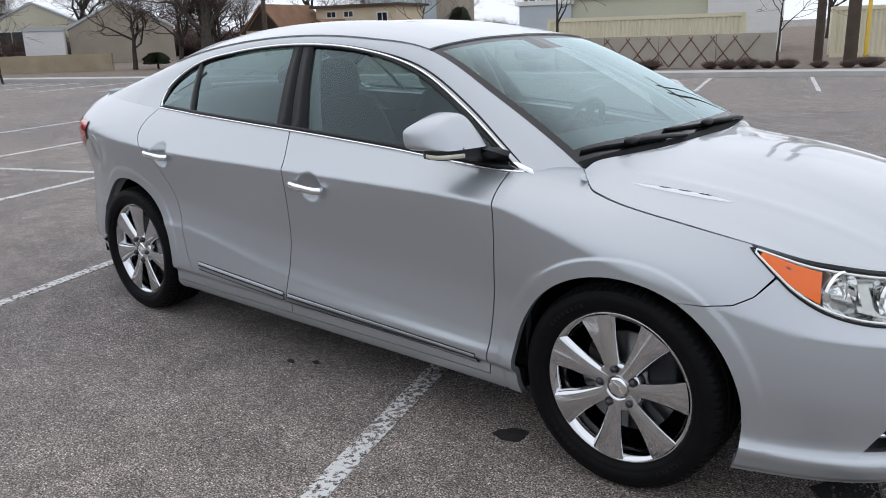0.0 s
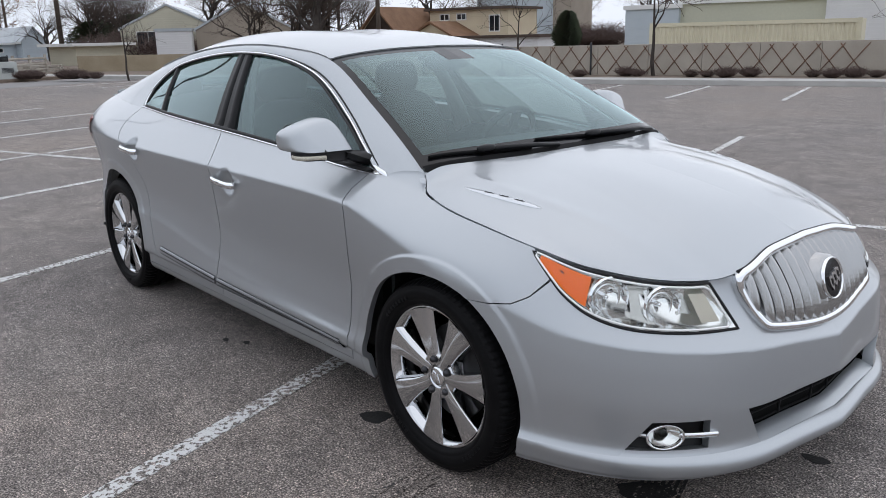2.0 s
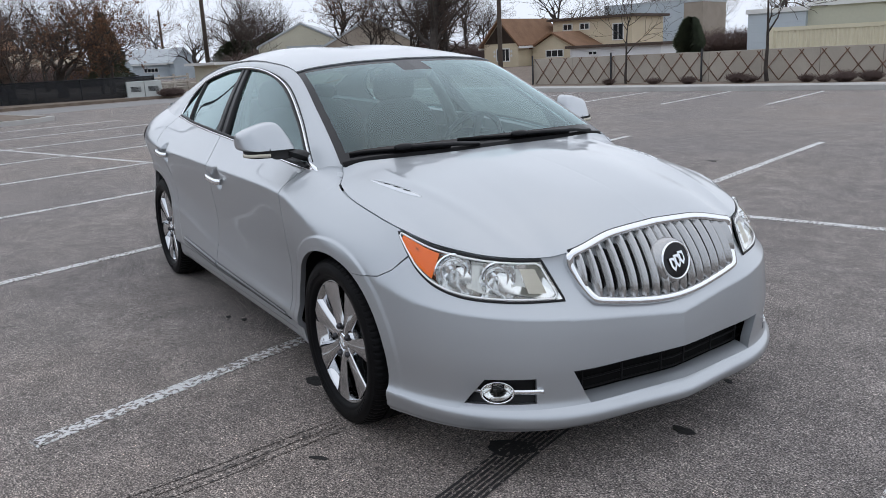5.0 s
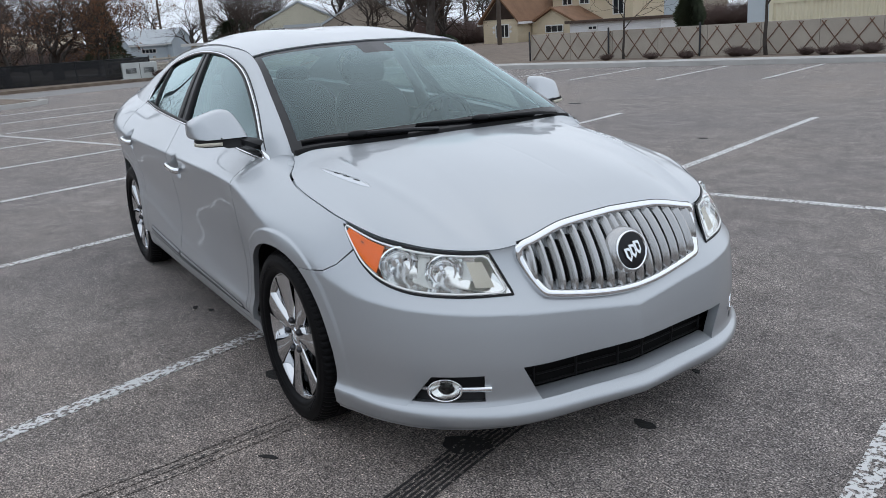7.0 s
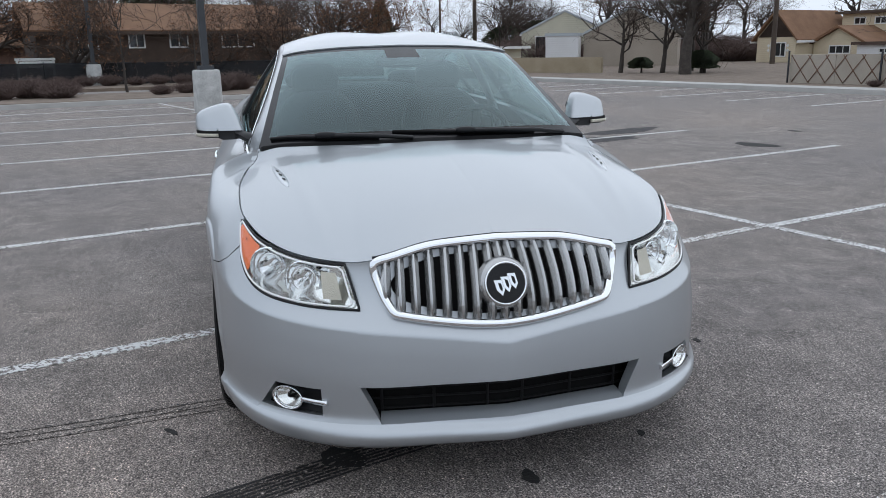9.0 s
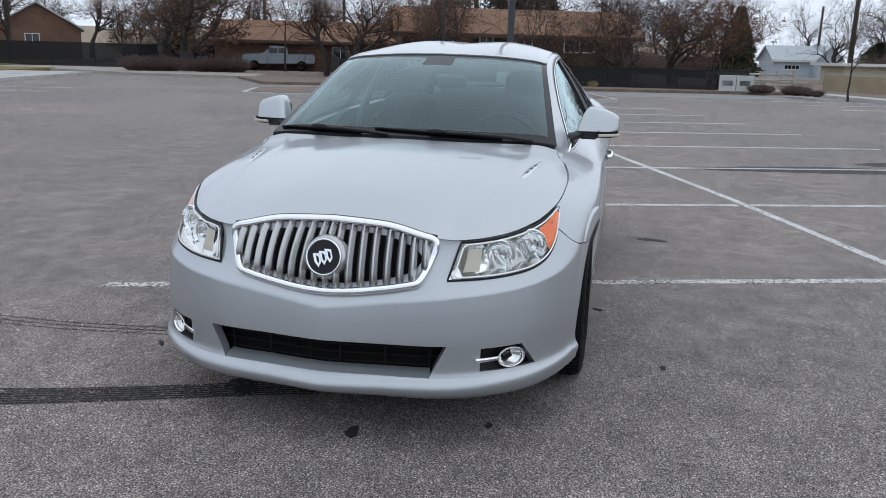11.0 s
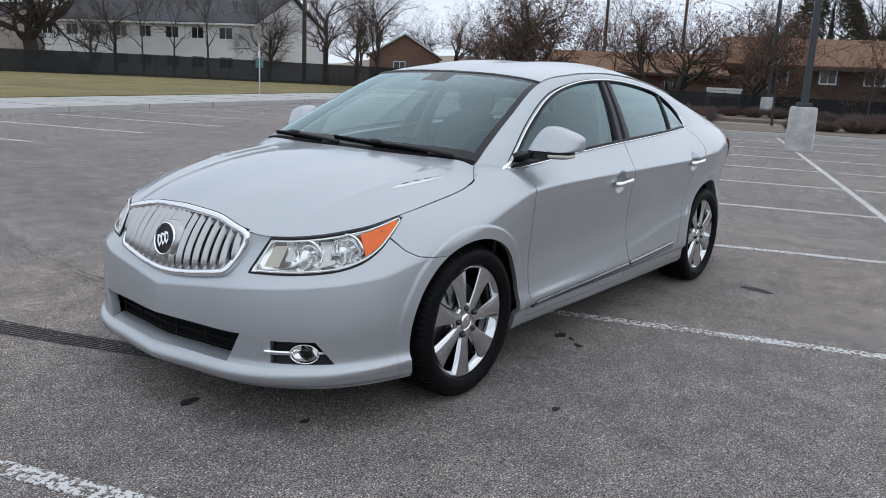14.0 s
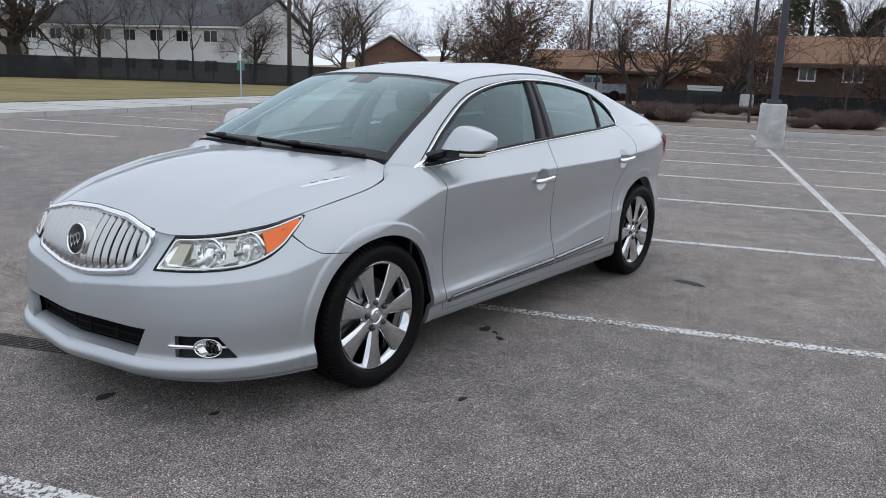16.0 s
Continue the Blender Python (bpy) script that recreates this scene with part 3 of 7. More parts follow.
for _, g in SIDES:
    G3 = np.array([1, g, 1])
    # fog lamp pocket, lamp and its bright blade
    s2 = np.linspace(S_F0 - 0.02, S_O0 + 0.02, 20)
    P = np.stack([skin(s2, z, -0.045) for z in np.linspace(ZL - 0.01, ZH + 0.01, 5)], 1)
    pocket = part("fog_lamp_pocket", sided(P, g), BLACK, car)
    c = skin(s_at(0.769, 0.647, 0.325), 0.326, -0.012) * G3
    fwd = Vector((0.80, 0.60 * g, 0.0)).normalized()
    mm = Matrix.Translation(Vector(c)) @ fwd.to_track_quat("Z", "Y").to_matrix().to_4x4() @ Matrix.Diagonal((1.34, 0.92, 1, 1))
    bm = bmesh.new()
    lathe(bm, [(0.030, -0.03), (0.041, 0.0), (0.0425, 0.010), (0.041, 0.013), (0.038, 0.010), (0.036, 0.0)], 32, "z")
    bm.transform(mm)
    lamp = part("fog_lamp", fix_normals(bm), CHROME, car)
    bm = bmesh.new()
    lathe(bm, [(0.0005, -0.028), (0.018, -0.024), (0.035, 0.0)], 28, "z")
    bm.transform(mm)
    part("reflector", bm, REFLECTOR, lamp)
    bm = bmesh.new()
    lathe(bm, [(0.011, -0.024), (0.010, -0.010), (0.007, -0.004), (0.0005, -0.002)], 20, "z")
    bm.transform(mm)
    part("bulb_shield", bm, DARK, lamp)
    bm = bmesh.new()
    lathe(bm, [(0.036, 0.006), (0.024, 0.012), (0.0005, 0.014)], 28, "z")
    bm.transform(mm)
    part("lens", bm, LENS, lamp)
    bm = bmesh.new()
    p = skin(np.linspace(S_F0 - 0.022, s_at(0.769, 0.647, 0.325) - 0.045, 16), 0.332 - 0.006 * np.linspace(0, 1, 16), 0.008 - 0.02 * np.linspace(0, 1, 16)) * G3
    sweep(bm, p, [(-0.0085, -0.005), (-0.007, 0.005), (0.007, 0.005), (0.0085, -0.005)], up=(0.7, 0.7 * g, 0))
    part("blade", fix_normals(bm), CHROME, pocket)
    bm = bmesh.new()
    s_l = s_at(0.769, 0.647, 0.325)
    p = skin(np.linspace(s_l + 0.045, s_l + 0.105, 8), 0.326, -0.012 - 0.012 * np.linspace(0, 1, 8)) * G3
    sweep(bm, p, [(-0.0065, -0.005), (-0.005, 0.004), (0.005, 0.004), (0.0065, -0.005)], up=(0.7, 0.7 * g, 0))
    part("blade", fix_normals(bm), CHROME, pocket)

# bonnet between the fenders
S_HE = sx(-0.190)
hood_edge = skin(np.linspace(S_HR, S_HE, 80), z_top(np.linspace(S_HR, S_HE, 80)), -0.0025)
front = skin(np.linspace(0, S_HR, 70), z_top(np.linspace(0, S_HR, 70)), -0.002)
rear_curve = dense([(-0.095, 0, 1.004), (-0.11, 0.3, 1.0), (-0.148, 0.5, 0.998), (-0.180, 0.64, 0.993), tuple(hood_edge[-1])], 70)
centre_line = dense([(-0.095, 0, 1.004), (0.2, 0, 0.974), (0.45, 0, 0.932), (0.65, 0, 0.882), tuple(front[0])], 80)
side_line = dense(hood_edge[::-1], 80, False)
H = coons(centre_line, side_line, rear_curve, front)
u = np.linspace(0, 1, 80)[:, None]
v = np.linspace(0, 1, 70)[None, :]
H[..., 2] += 0.036 * np.sin(np.pi * np.clip(v, 0, 1)) ** 0.95 * np.sin(np.pi * u) ** 0.8
# soft ridge that runs from the vents towards the grille
H[..., 2] += 0.006 * np.exp(-((v - (0.80 - 0.30 * u)) / 0.035) ** 2) * np.sin(np.pi * u) ** 0.6
bm = bmesh.new()
both_sides(bm, H)
flange(bm, 0.02)
hood = part("bonnet", bm, PAINT, car)
HOOD_PTS = H.reshape(-1, 3)
for _, g in SIDES:
    # painted ledge under the seam between bonnet and fender
    bm = bmesh.new()
    ledge = hood_edge[hood_edge[:, 0] > -0.10][::-1][:-9] * np.array([1, g, 1]) - np.array((0, 0, 0.012))
    sweep(bm, dense(ledge, 70, False), [(-0.024, -0.003), (-0.024, 0.0), (0.012, 0.0), (0.012, -0.003)], up=(0, 0.55 * g, 0.83))
    part("seam_ledge", fix_normals(bm), PAINT, car)


def hood_z(x, y):
    d = (HOOD_PTS[:, 0] - x) ** 2 + (HOOD_PTS[:, 1] - abs(y)) ** 2
    k = np.argsort(d)[:9]
    A = np.column_stack([np.ones(9), HOOD_PTS[k, 0] - x, HOOD_PTS[k, 1] - abs(y)])
    return float(np.linalg.lstsq(A, HOOD_PTS[k, 2], rcond=None)[0][0])


for _, g in SIDES:
    bm = bmesh.new()
    n = 14
    a, b = np.array((0.268, 0.612)), np.array((-0.034, 0.662))
    across = np.array((0.163, 0.987))
    rows = []
    for k in np.linspace(0, 1, n):
        p = a + (b - a) * k
        wdt = 0.002 + 0.0125 * math.sin(math.pi * k ** 0.8) ** 0.8
        tall = 0.002 + 0.0055 * math.sin(math.pi * k ** 0.8)
        rows.append([(q[0], q[1] * g, hood_z(q[0], q[1]) + h) for q, h in ((p - across * wdt, -0.002), (p - across * wdt * 0.9, 0.002), (p + across * wdt * 0.8, tall), (p + across * wdt, -0.002))])
    add_grid(bm, np.array(rows), g > 0)
    vent = part("bonnet_vent", fix_normals(bm), VENT, hood, "bright bonnet vent")
    for k in (0.27, 0.47, 0.67):
        # slanted dark slots on the face that leans inward
        bm = bmesh.new()
        p = a + (b - a) * k
        tall = 0.002 + 0.0055 * math.sin(math.pi * k ** 0.8)
        wdt = 0.002 + 0.0125 * math.sin(math.pi * k ** 0.8) ** 0.8
        t = (b - a) / np.linalg.norm(b - a)
        loop_ = []
        for x in np.linspace(0, 2 * math.pi, 16, endpoint=False):
            c_ = 0.36 * wdt * math.sin(x)
            q = p + t * (0.019 * math.cos(x) + 1.4 * c_) + across * (c_ - 0.05 * wdt)
            loop_.append(bm.verts.new((q[0], g * q[1], hood_z(q[0], q[1]) + 0.002 + (tall - 0.002) * (c_ / wdt + 0.85) / 1.7 + 0.0012)))
        bm.faces.new(loop_)
        part("slot", fix_normals(bm), PILLAR, vent)

# ---- headlights ----
for _, g in SIDES:
    G3 = np.array([1, g, 1])
    nu, nv = 44, 16
    topc = skin(np.linspace(S_HR + 0.0, S_IT, nu), z_top(np.linspace(S_HR, S_IT, nu)) - 0.009, 0.001)
    low = dense([(S_HR, z_top(S_HR) - 0.014)] + HL_LOW, nu)
    lowc = skin(low[:, 0], low[:, 1] + 0.004, 0.002)
    u = np.linspace(0, 1, nu)[:, None, None]
    v = np.linspace(0, 1, nv)[None, :, None]
    base = lowc[:, None] * (1 - v) + topc[:, None] * v
    outw = np.array((0.75, 0.62, 0.18)) / 1.0
    lens = base + outw * (0.022 * np.sin(np.pi * v) * np.sin(np.pi * np.clip(u, 0.0, 1)) ** 0.7)
    back = base - np.array((0.85, 0.45, 0.0)) * (0.075 * np.sin(np.pi * v) ** 0.5 * np.sin(np.pi * u) ** 0.6)
    bm = bmesh.new()
    add_grid(bm, back * G3, g > 0)
    lampo = part("headlight", bm, REFLECTOR, car, "clear headlight with an amber marker")
    bm = bmesh.new()
    add_grid(bm, lens * G3, g > 0)
    part("lens", bm, LENS, lampo).visible_shadow = False
    rim = np.vstack([lens[:, 0], lens[-1, 1:-1], lens[::-1, -1][:-1]]) * G3
    bm = bmesh.new()
    sweep(bm, rim, round_section(0.0042, 6), closed=True, up=(0.7, 0.6 * g, 0.3))
    part("seal", fix_normals(bm), BLACK, lampo)
    inner = base + outw * 0.004
    ring_i = np.vstack([inner[1:-2, 1], inner[-2, 2:-2], inner[1:-2, -2][::-1]]) * G3
    bm = bmesh.new()
    sweep(bm, ring_i, round_section(0.0036, 6), closed=True, up=(0.7, 0.6 * g, 0.3))
    part("bezel", fix_normals(bm), LAMPGREY, lampo)
    # amber marker at the outer end
    i0, i1 = 2, 14
    A = base[i0:i1 + 1, 2:-2] + outw * 0.005
    bm = bmesh.new()
    add_grid(bm, A * G3, g > 0)
    part("marker", bm, AMBER, lampo, "amber side marker")
    bowls = []
    for iu, jv, rad in ((0.45, 0.48, 0.060), (0.70, 0.47, 0.056)):
        p = base[int(iu * nu), int(jv * nv)] + np.array((-0.022, -0.014, 0))
        axis = Vector((0.93, 0.37 * g, 0.0)).normalized()
        mm = Matrix.Translation(Vector(p * G3)) @ axis.to_track_quat("Z", "Y").to_matrix().to_4x4()
        bowls.append((Vector(p * G3), axis, rad))
        # bowl with fluted facets
        bm = bmesh.new()
        lathe(bm, [(0.002, -0.040), (rad * 0.3, -0.039), (rad * 0.55, -0.033), (rad * 0.8, -0.021), (rad, -0.003), (rad * 1.05, 0.004), (rad * 1.1, -0.004)], 22, "z", smooth=False)
        bm.transform(mm)
        bowl = part("bowl", bm, CHROME, lampo)
        bm = bmesh.new()
        lathe(bm, [(0.0005, -0.012), (0.006, -0.014), (0.008, -0.025), (0.008, -0.042)], 16, "z")
        bm.transform(mm)
        part("bulb", fix_normals(bm), CHROME, bowl)
        bm = bmesh.new()
        lathe(bm, [(rad * 0.62, -0.014), (rad * 0.68, -0.008), (rad * 0.74, -0.014)], 28, "z")
        bm.transform(mm)
        part("ring", bm, CHROME, bowl)
    bm = bmesh.new()
    q = base[7:9, 9:11] + outw * 0.0062
    add_grid(bm, q * G3, g > 0)
    part("marker_bulb", bm, NUT, lampo)
    # curved bright reflector round the bowls
    bm = bmesh.new()
    A = base[15:int(0.86 * nu), 1:-1] - np.array((0.85, 0.45, 0.0)) * 0.042
    A = A + np.array((0.85, 0.45, 0)) * (0.008 * np.sin(np.linspace(0, 4 * np.pi, A.shape[0]))[:, None, None])
    add_grid(bm, A * G3, g > 0)
    # the bowls sink through it
    hit = []
    for fc in bm.faces:
        c = fc.calc_center_median()
        for p, axis, rad in bowls:
            d = c - p
            if (d - axis * d.dot(axis)).length < rad * 0.99:
                hit.append(fc)
                break
    bmesh.ops.delete(bm, geom=hit, context="FACES")
    part("reflector", bm, CLOUDY, lampo)
    # pale reflector tile at the inner end
    A = base[int(0.84 * nu):nu - 3, 3:-3] + outw * 0.002
    bm = bmesh.new()
    add_grid(bm, A * G3, g > 0)
    part("reflector_tile", bm, TILE, lampo)

# ---- grille ----


def grille_line(f):
    """Lower and upper edge of the grille at f of its half width: s, z_low, z_high."""
    y = 0.424 * f
    s = float(np.interp(y, OUTLINE[:400, 1], OUT_S[:400]))
    lo = 0.556 + 0.044 * min(1, (f / 0.80)) ** 1.7 + (0.140 * ((f - 0.80) / 0.20) ** 1.35 if f > 0.80 else 0)
    return s, lo, float(z_top(s)) - 0.006


def bow(f, h):
    return 0.006 + 0.052 * (1 - f * f) ** 0.8 * np.sin(np.pi * np.clip(h, 0, 1) ** 0.9) ** 1.0


def grille_pt(f, h, extra=0.0):
    s, lo, hi = grille_line(abs(f))
    p = skin(s, lo + (hi - lo) * h, bow(abs(f), h) + extra)
    return p * np.array([1, 1 if f >= 0 else -1, 1])


bm = bmesh.new()
add_grid(bm, np.array([[grille_pt(f, h, -0.026) for h in np.linspace(0, 1, 12)] for f in np.linspace(-0.97, 0.97, 41)]))
grille = part("grille", bm, DARK, car, "bright vertical-bar grille with a round emblem")
for i in range(17):
    f = (i - 8) / 8 * 0.875
    hs = np.linspace(0.02, 0.98, 18)
    path = np.array([grille_pt(f, h, 0.008 - 0.020 * abs(2 * h - 1) ** 6) for h in hs])
    bm = bmesh.new()
    sweep(bm, path, [(-0.0150, -0.022), (-0.0145, -0.008), (-0.0040, 0.008), (-0.0005, 0.0105), (0.0035, 0.0095), (0.0145, -0.006), (0.0150, -0.022)], up=(0.96, 0.25 * f, 0.2))
    for f_ in bm.faces:
        f_.smooth = False
    part("bar", fix_normals(bm), SATIN, grille)
loop = [grille_pt(f, 1.0) for f in np.linspace(-0.915, 0.915, 50)] + [grille_pt(0.975, 0.78)] + [grille_pt(f, 0.0) for f in np.linspace(0.972, -0.972, 70)] + [grille_pt(-0.975, 0.78)]
loop = dense(np.array(loop + loop[:1]), 160)[:-1]
bm = bmesh.new()
sweep(bm, loop, [(-0.014, -0.012), (-0.014, 0.010), (-0.010, 0.016), (0.006, 0.017), (0.0125, 0.011), (0.014, -0.012)], closed=True, up=(0.92, 0, 0.38))
part("frame", fix_normals(bm), CHROME, grille, "chrome grille surround")
bm = bmesh.new()
seam = [grille_pt(f, 1.0) + np.array((0.0, 0, 0.014)) for f in np.linspace(-0.99, 0.99, 60)]
sweep(bm, seam, round_section(0.0045, 6), up=(1, 0, 0))
part("seal", fix_normals(bm), BLACK, grille)
EX = float(grille_pt(0.0, 0.52)[0]) + 0.033
mm = Matrix.Translation((EX, 0, 0.682)) @ Vector((0.97, 0, 0.24)).normalized().to_track_quat("Z", "Y").to_matrix().to_4x4()
bm = bmesh.new()
lathe(bm, [(0.084, -0.040), (0.077, -0.014), (0.070, -0.006), (0.064, -0.005)], 40, "z")
bm.transform(mm)
part("pad", bm, SATIN, grille)
bm = bmesh.new()
lathe(bm, [(0.0665, -0.006), (0.0665, 0.002), (0.064, 0.005), (0.0605, 0.003), (0.0595, -0.004)], 48, "z")
bm.transform(mm)
part("emblem_ring", fix_normals(bm), CHROME, grille)
bm = bmesh.new()
lathe(bm, [(0.061, 0.0), (0.03, 0.002), (0.0005, 0.003)], 40, "z")
bm.transform(mm)
part("emblem_disc", bm, GLOSSBLACK, grille)
for k in (-1, 0, 1):
    # three plain slanted shields
    bm = bmesh.new()
    pts = [(-0.0125, -0.010), (0.0, -0.027), (0.0125, -0.010), (0.0125, 0.020), (-0.0125, 0.020)]
    ring = []
    for hgt in (0.002, 0.007):
        ring.append([])
        for a, b in pts:
            zz = b + k * 0.009
            yy = a + k * 0.0235 - 0.28 * zz
            ring[-1].append(bm.verts.new(Vector((EX + hgt - zz * 0.245, yy, 0.682 + zz + hgt * 0.24))))
    bm.faces.new(ring[1])
    for i in range(5):
        bm.faces.new((ring[0][i], ring[0][(i + 1) % 5], ring[1][(i + 1) % 5], ring[1][i]))
    shield = part("emblem_shield", fix_normals(bm), CHROME, grille)
    bm = bmesh.new()
    vs = []
    for a, b in ((-0.002, -0.006), (0.002, -0.014), (0.0065, -0.006), (0.0065, 0.009), (-0.002, 0.013)):
        zz = b + k * 0.009
        vs.append(bm.verts.new((EX + 0.0085 - zz * 0.245, a + k * 0.0235 - 0.28 * zz, 0.682 + zz + 0.002)))
    bm.faces.new(vs)
    part("inlay", fix_normals(bm), GLOSSBLACK, shield)

# ---- greenhouse ----
DLO = dense([(-0.385, 0.755, 0.957), (-0.492, 0.730, 1.025), (-0.694, 0.672, 1.145), (-0.98, 0.612, 1.284), (-1.315, 0.582, 1.357), (-1.717, 0.572, 1.381), (-2.19, 0.567, 1.352),
             (-2.504, 0.588, 1.294), (-2.672, 0.640, 1.195), (-2.686, 0.690, 1.125), (-2.66, 0.720, 1.088)], 120)
RAIL = dense([(-0.195, 0.698, 1.000), (-0.32, 0.676, 1.066), (-0.58, 0.632, 1.190), (-0.95, 0.570, 1.350), (-1.3, 0.552, 1.398), (-1.717, 0.543, 1.416), (-2.2, 0.535, 1.392),
              (-2.6, 0.545, 1.335), (-2.95, 0.578, 1.245), (-3.2, 0.612, 1.180), (-3.42, 0.648, 1.122)], 120)


# both ends of the roof pillar run into the lower body
_v = np.linspace(0, 1, 9)
PILLARS = DLO[:, None] * (1 - _v[None, :, None]) + RAIL[:, None] * _v[None, :, None] + np.array((0, 0.35, 0.8)) * 0.010 * np.sin(np.pi * _v[None, :, None])
for row, xa, xb in ((0, -0.385, -0.195), (-1, -2.66, -3.42)):
    ss = sx(xa + (xb - xa) * _v)
    near = np.linspace(1, 0, 120) if row == 0 else np.linspace(0, 1, 120)
    near = np.clip((near - 0.75) / 0.25, 0, 1) ** 2
    PILLARS = PILLARS + near[:, None, None] * (skin(ss, z_top(ss) - 0.004, 0.0005) - PILLARS[row])[None]
RAIL = PILLARS[:, -1].copy()


def rail_part(x0, x1, n):
    k = np.linspace(x0, x1, n)
    return np.stack([k, np.interp(-k, -RAIL[:, 0], RAIL[:, 1]), np.interp(-k, -RAIL[:, 0], RAIL[:, 2])], 1)


for _, g in SIDES:
    G3 = np.array([1, g, 1])
    bm = sided(PILLARS, g)
    flange(bm, 0.006)
    part("roof_pillar", bm, PAINT, car)
    # side glass and what divides it
    n = 100
    dlo = dense(DLO, n, False)
    bx = np.linspace(-0.385, -2.66, n)
    belt = skin(sx(bx), z_top(sx(bx)), -0.002)
    v = np.linspace(0, 1, 10)[None, :, None]
    Gp = belt[:, None] * (1 - v) + dlo[:, None] * v + np.array((0, 0.8, 0.3)) * 0.010 * np.sin(np.pi * v) - np.array((0, 0.012, 0))
    side = part("side_window", sided(Gp, g), SIDEGLASS, car)
    side.visible_shadow = False

    def on_glass(f, h, off=0.0):
        """A point of the side glass at share f of its length and h of its height."""
        i = np.clip(np.asarray(f) * (n - 1), 0, n - 1)
        b = np.stack([np.interp(i, np.arange(n), belt[:, k]) for k in range(3)], -1)
        t = np.stack([np.interp(i, np.arange(n), dlo[:, k]) for k in range(3)], -1)
        h = np.asarray(h)[..., None]
        return b * (1 - h) + t * h + np.array((0, 0.8, 0.3)) * (0.010 * np.sin(np.pi * h) - 0.012 + off)

    for name, xb0, xb1, xt0, xt1, m_ in (("door_pillar", -1.452, -1.541, -1.622, -1.682, PILLAR), ("door_pillar", -1.549, -1.638, -1.689, -1.748, PILLAR), ("window_divider", -2.325, -2.352, -2.462, -2.482, BLACK)):
        rows = []
        for k in np.linspace(0, 1, 8):
            b = skin(sx(np.array([xb0, xb1])), z_top(sx(np.array([xb0, xb1]))), 0.0)
            t = np.array([[np.interp(-x, -dlo[:90, 0], dlo[:90, c]) for c in range(3)] for x in (xt0, xt1)])
            row = b * (1 - k) + t * k + np.array((0, 0.8, 0.3)) * (0.010 * math.sin(math.pi * k))
            rows.append([row[0] - (0, 0.012, 0), row[0] + (0, 0.001, 0), row[1] + (0, 0.001, 0), row[1] - (0, 0.012, 0)])
        bm = bmesh.new()
        add_grid(bm, np.array(rows) * G3, g < 0)
        part(name, bm, m_, car)
    # mirror sail
    rows = []
    for f in np.linspace(0.0, 0.115, 8):
        tb, tt = on_glass(f, 0.0, 0.006), on_glass(f * 1.12, 1.0, 0.006)
        rows.append([tb * (1 - k) + tt * k for k in np.linspace(0, 1, 4)])
    bm = bmesh.new()
    add_grid(bm, np.array(rows) * G3, g < 0)
    part("mirror_sail", bm, BLACK, car)
    # black rubber and bright strips round the glass
    for nm, m_, inset, r, off in (("window_seal", BLACK, 0.985, 0.0065, 0.004), ("window_strip", CHROME, 1.02, 0.0052, 0.008)):
        top = DLO + (DLO - RAIL) * (0.012 if nm == "window_seal" else -0.0) / (np.linalg.norm(DLO - RAIL, axis=1)[:, None] + 1e-6) * (1.6 if nm == "window_seal" else 1)
        bb = belt[::-1] + np.array((0, 0.003, 0.012 if nm == "window_seal" else -0.002))
        for path in (top[4:-2] if nm == "window_seal" else top, bb[2:-2] if nm == "window_seal" else bb):
            bm = bmesh.new()
            sweep(bm, path * G3, [(-r, -0.006), (-r, off * 0.5), (-r * 0.6, off), (r * 0.6, off), (r, off * 0.5), (r, -0.006)], up=(0, 0.85 * g, 0.5))
            part(nm, fix_normals(bm), m_, car)
    bm = bmesh.new()
    foot_ = [DLO[0] + d for d in np.array([(0.040, -0.006, -0.006), (0.034, -0.004, 0.012), (-0.020, 0.0, 0.030), (-0.052, 0.0, 0.030), (-0.060, 0.0, 0.004), (-0.040, 0.004, -0.008), (0.025, 0.0, -0.014)])]
    c_ = sum(foot_) / len(foot_)
    add_grid(bm, np.array([[p * G3 + np.array((0, 0.004 * g, 0)), p * G3 + np.array((0, 0.011 * g, 0.003)), c_ * G3 + np.array((0, 0.012 * g, 0.003))] for p in foot_ + foot_[:1]]))
    part("strip_corner", fix_normals(bm), CHROME, car)
    # dark seam above the bright strip, and rubber along the windscreen
    bm = bmesh.new()
    seam = DLO + (RAIL - DLO) / (np.linalg.norm(DLO - RAIL, axis=1)[:, None] + 1e-6) * 0.015
    sweep(bm, (seam + np.array((0, 0.003, 0.002)))[2:-4] * G3, round_section(0.004, 6), up=(0, 0.85 * g, 0.5))
    part("roof_seam", fix_normals(bm), BLACK, car)

    # door mirror
    # housing: flat-bottomed shell, its flat face turned ahead and leaning back
    outl = dense(dense([(0.795, 1.043), (0.812, 1.092), (0.834, 1.138), (0.850, 1.154), (0.872, 1.157), (0.93, 1.144), (0.978, 1.125), (0.998, 1.107), (1.004, 1.080), (1.004, 1.050), (0.996, 1.043)], 44), 44, False)
    outl = np.vstack([outl, dense([(0.985, 1.0425), (0.90, 1.0415), (0.795, 1.043)], 12, False)])
    cen = np.array((0.905, 1.046))

    def shell(scale, x0, grow=0.0):
        q = cen + (outl - cen) * scale
        q[:, 1] = np.where(outl[:, 1] > 1.0435, q[:, 1], outl[:, 1])
        return np.column_stack([x0 - 0.42 * (q[:, 1] - 1.043) - 0.26 * (q[:, 0] - 0.80) - 0.10 * np.clip((q[:, 0] - 0.955) / 0.05, 0, 1) ** 2 * 0.4, q])

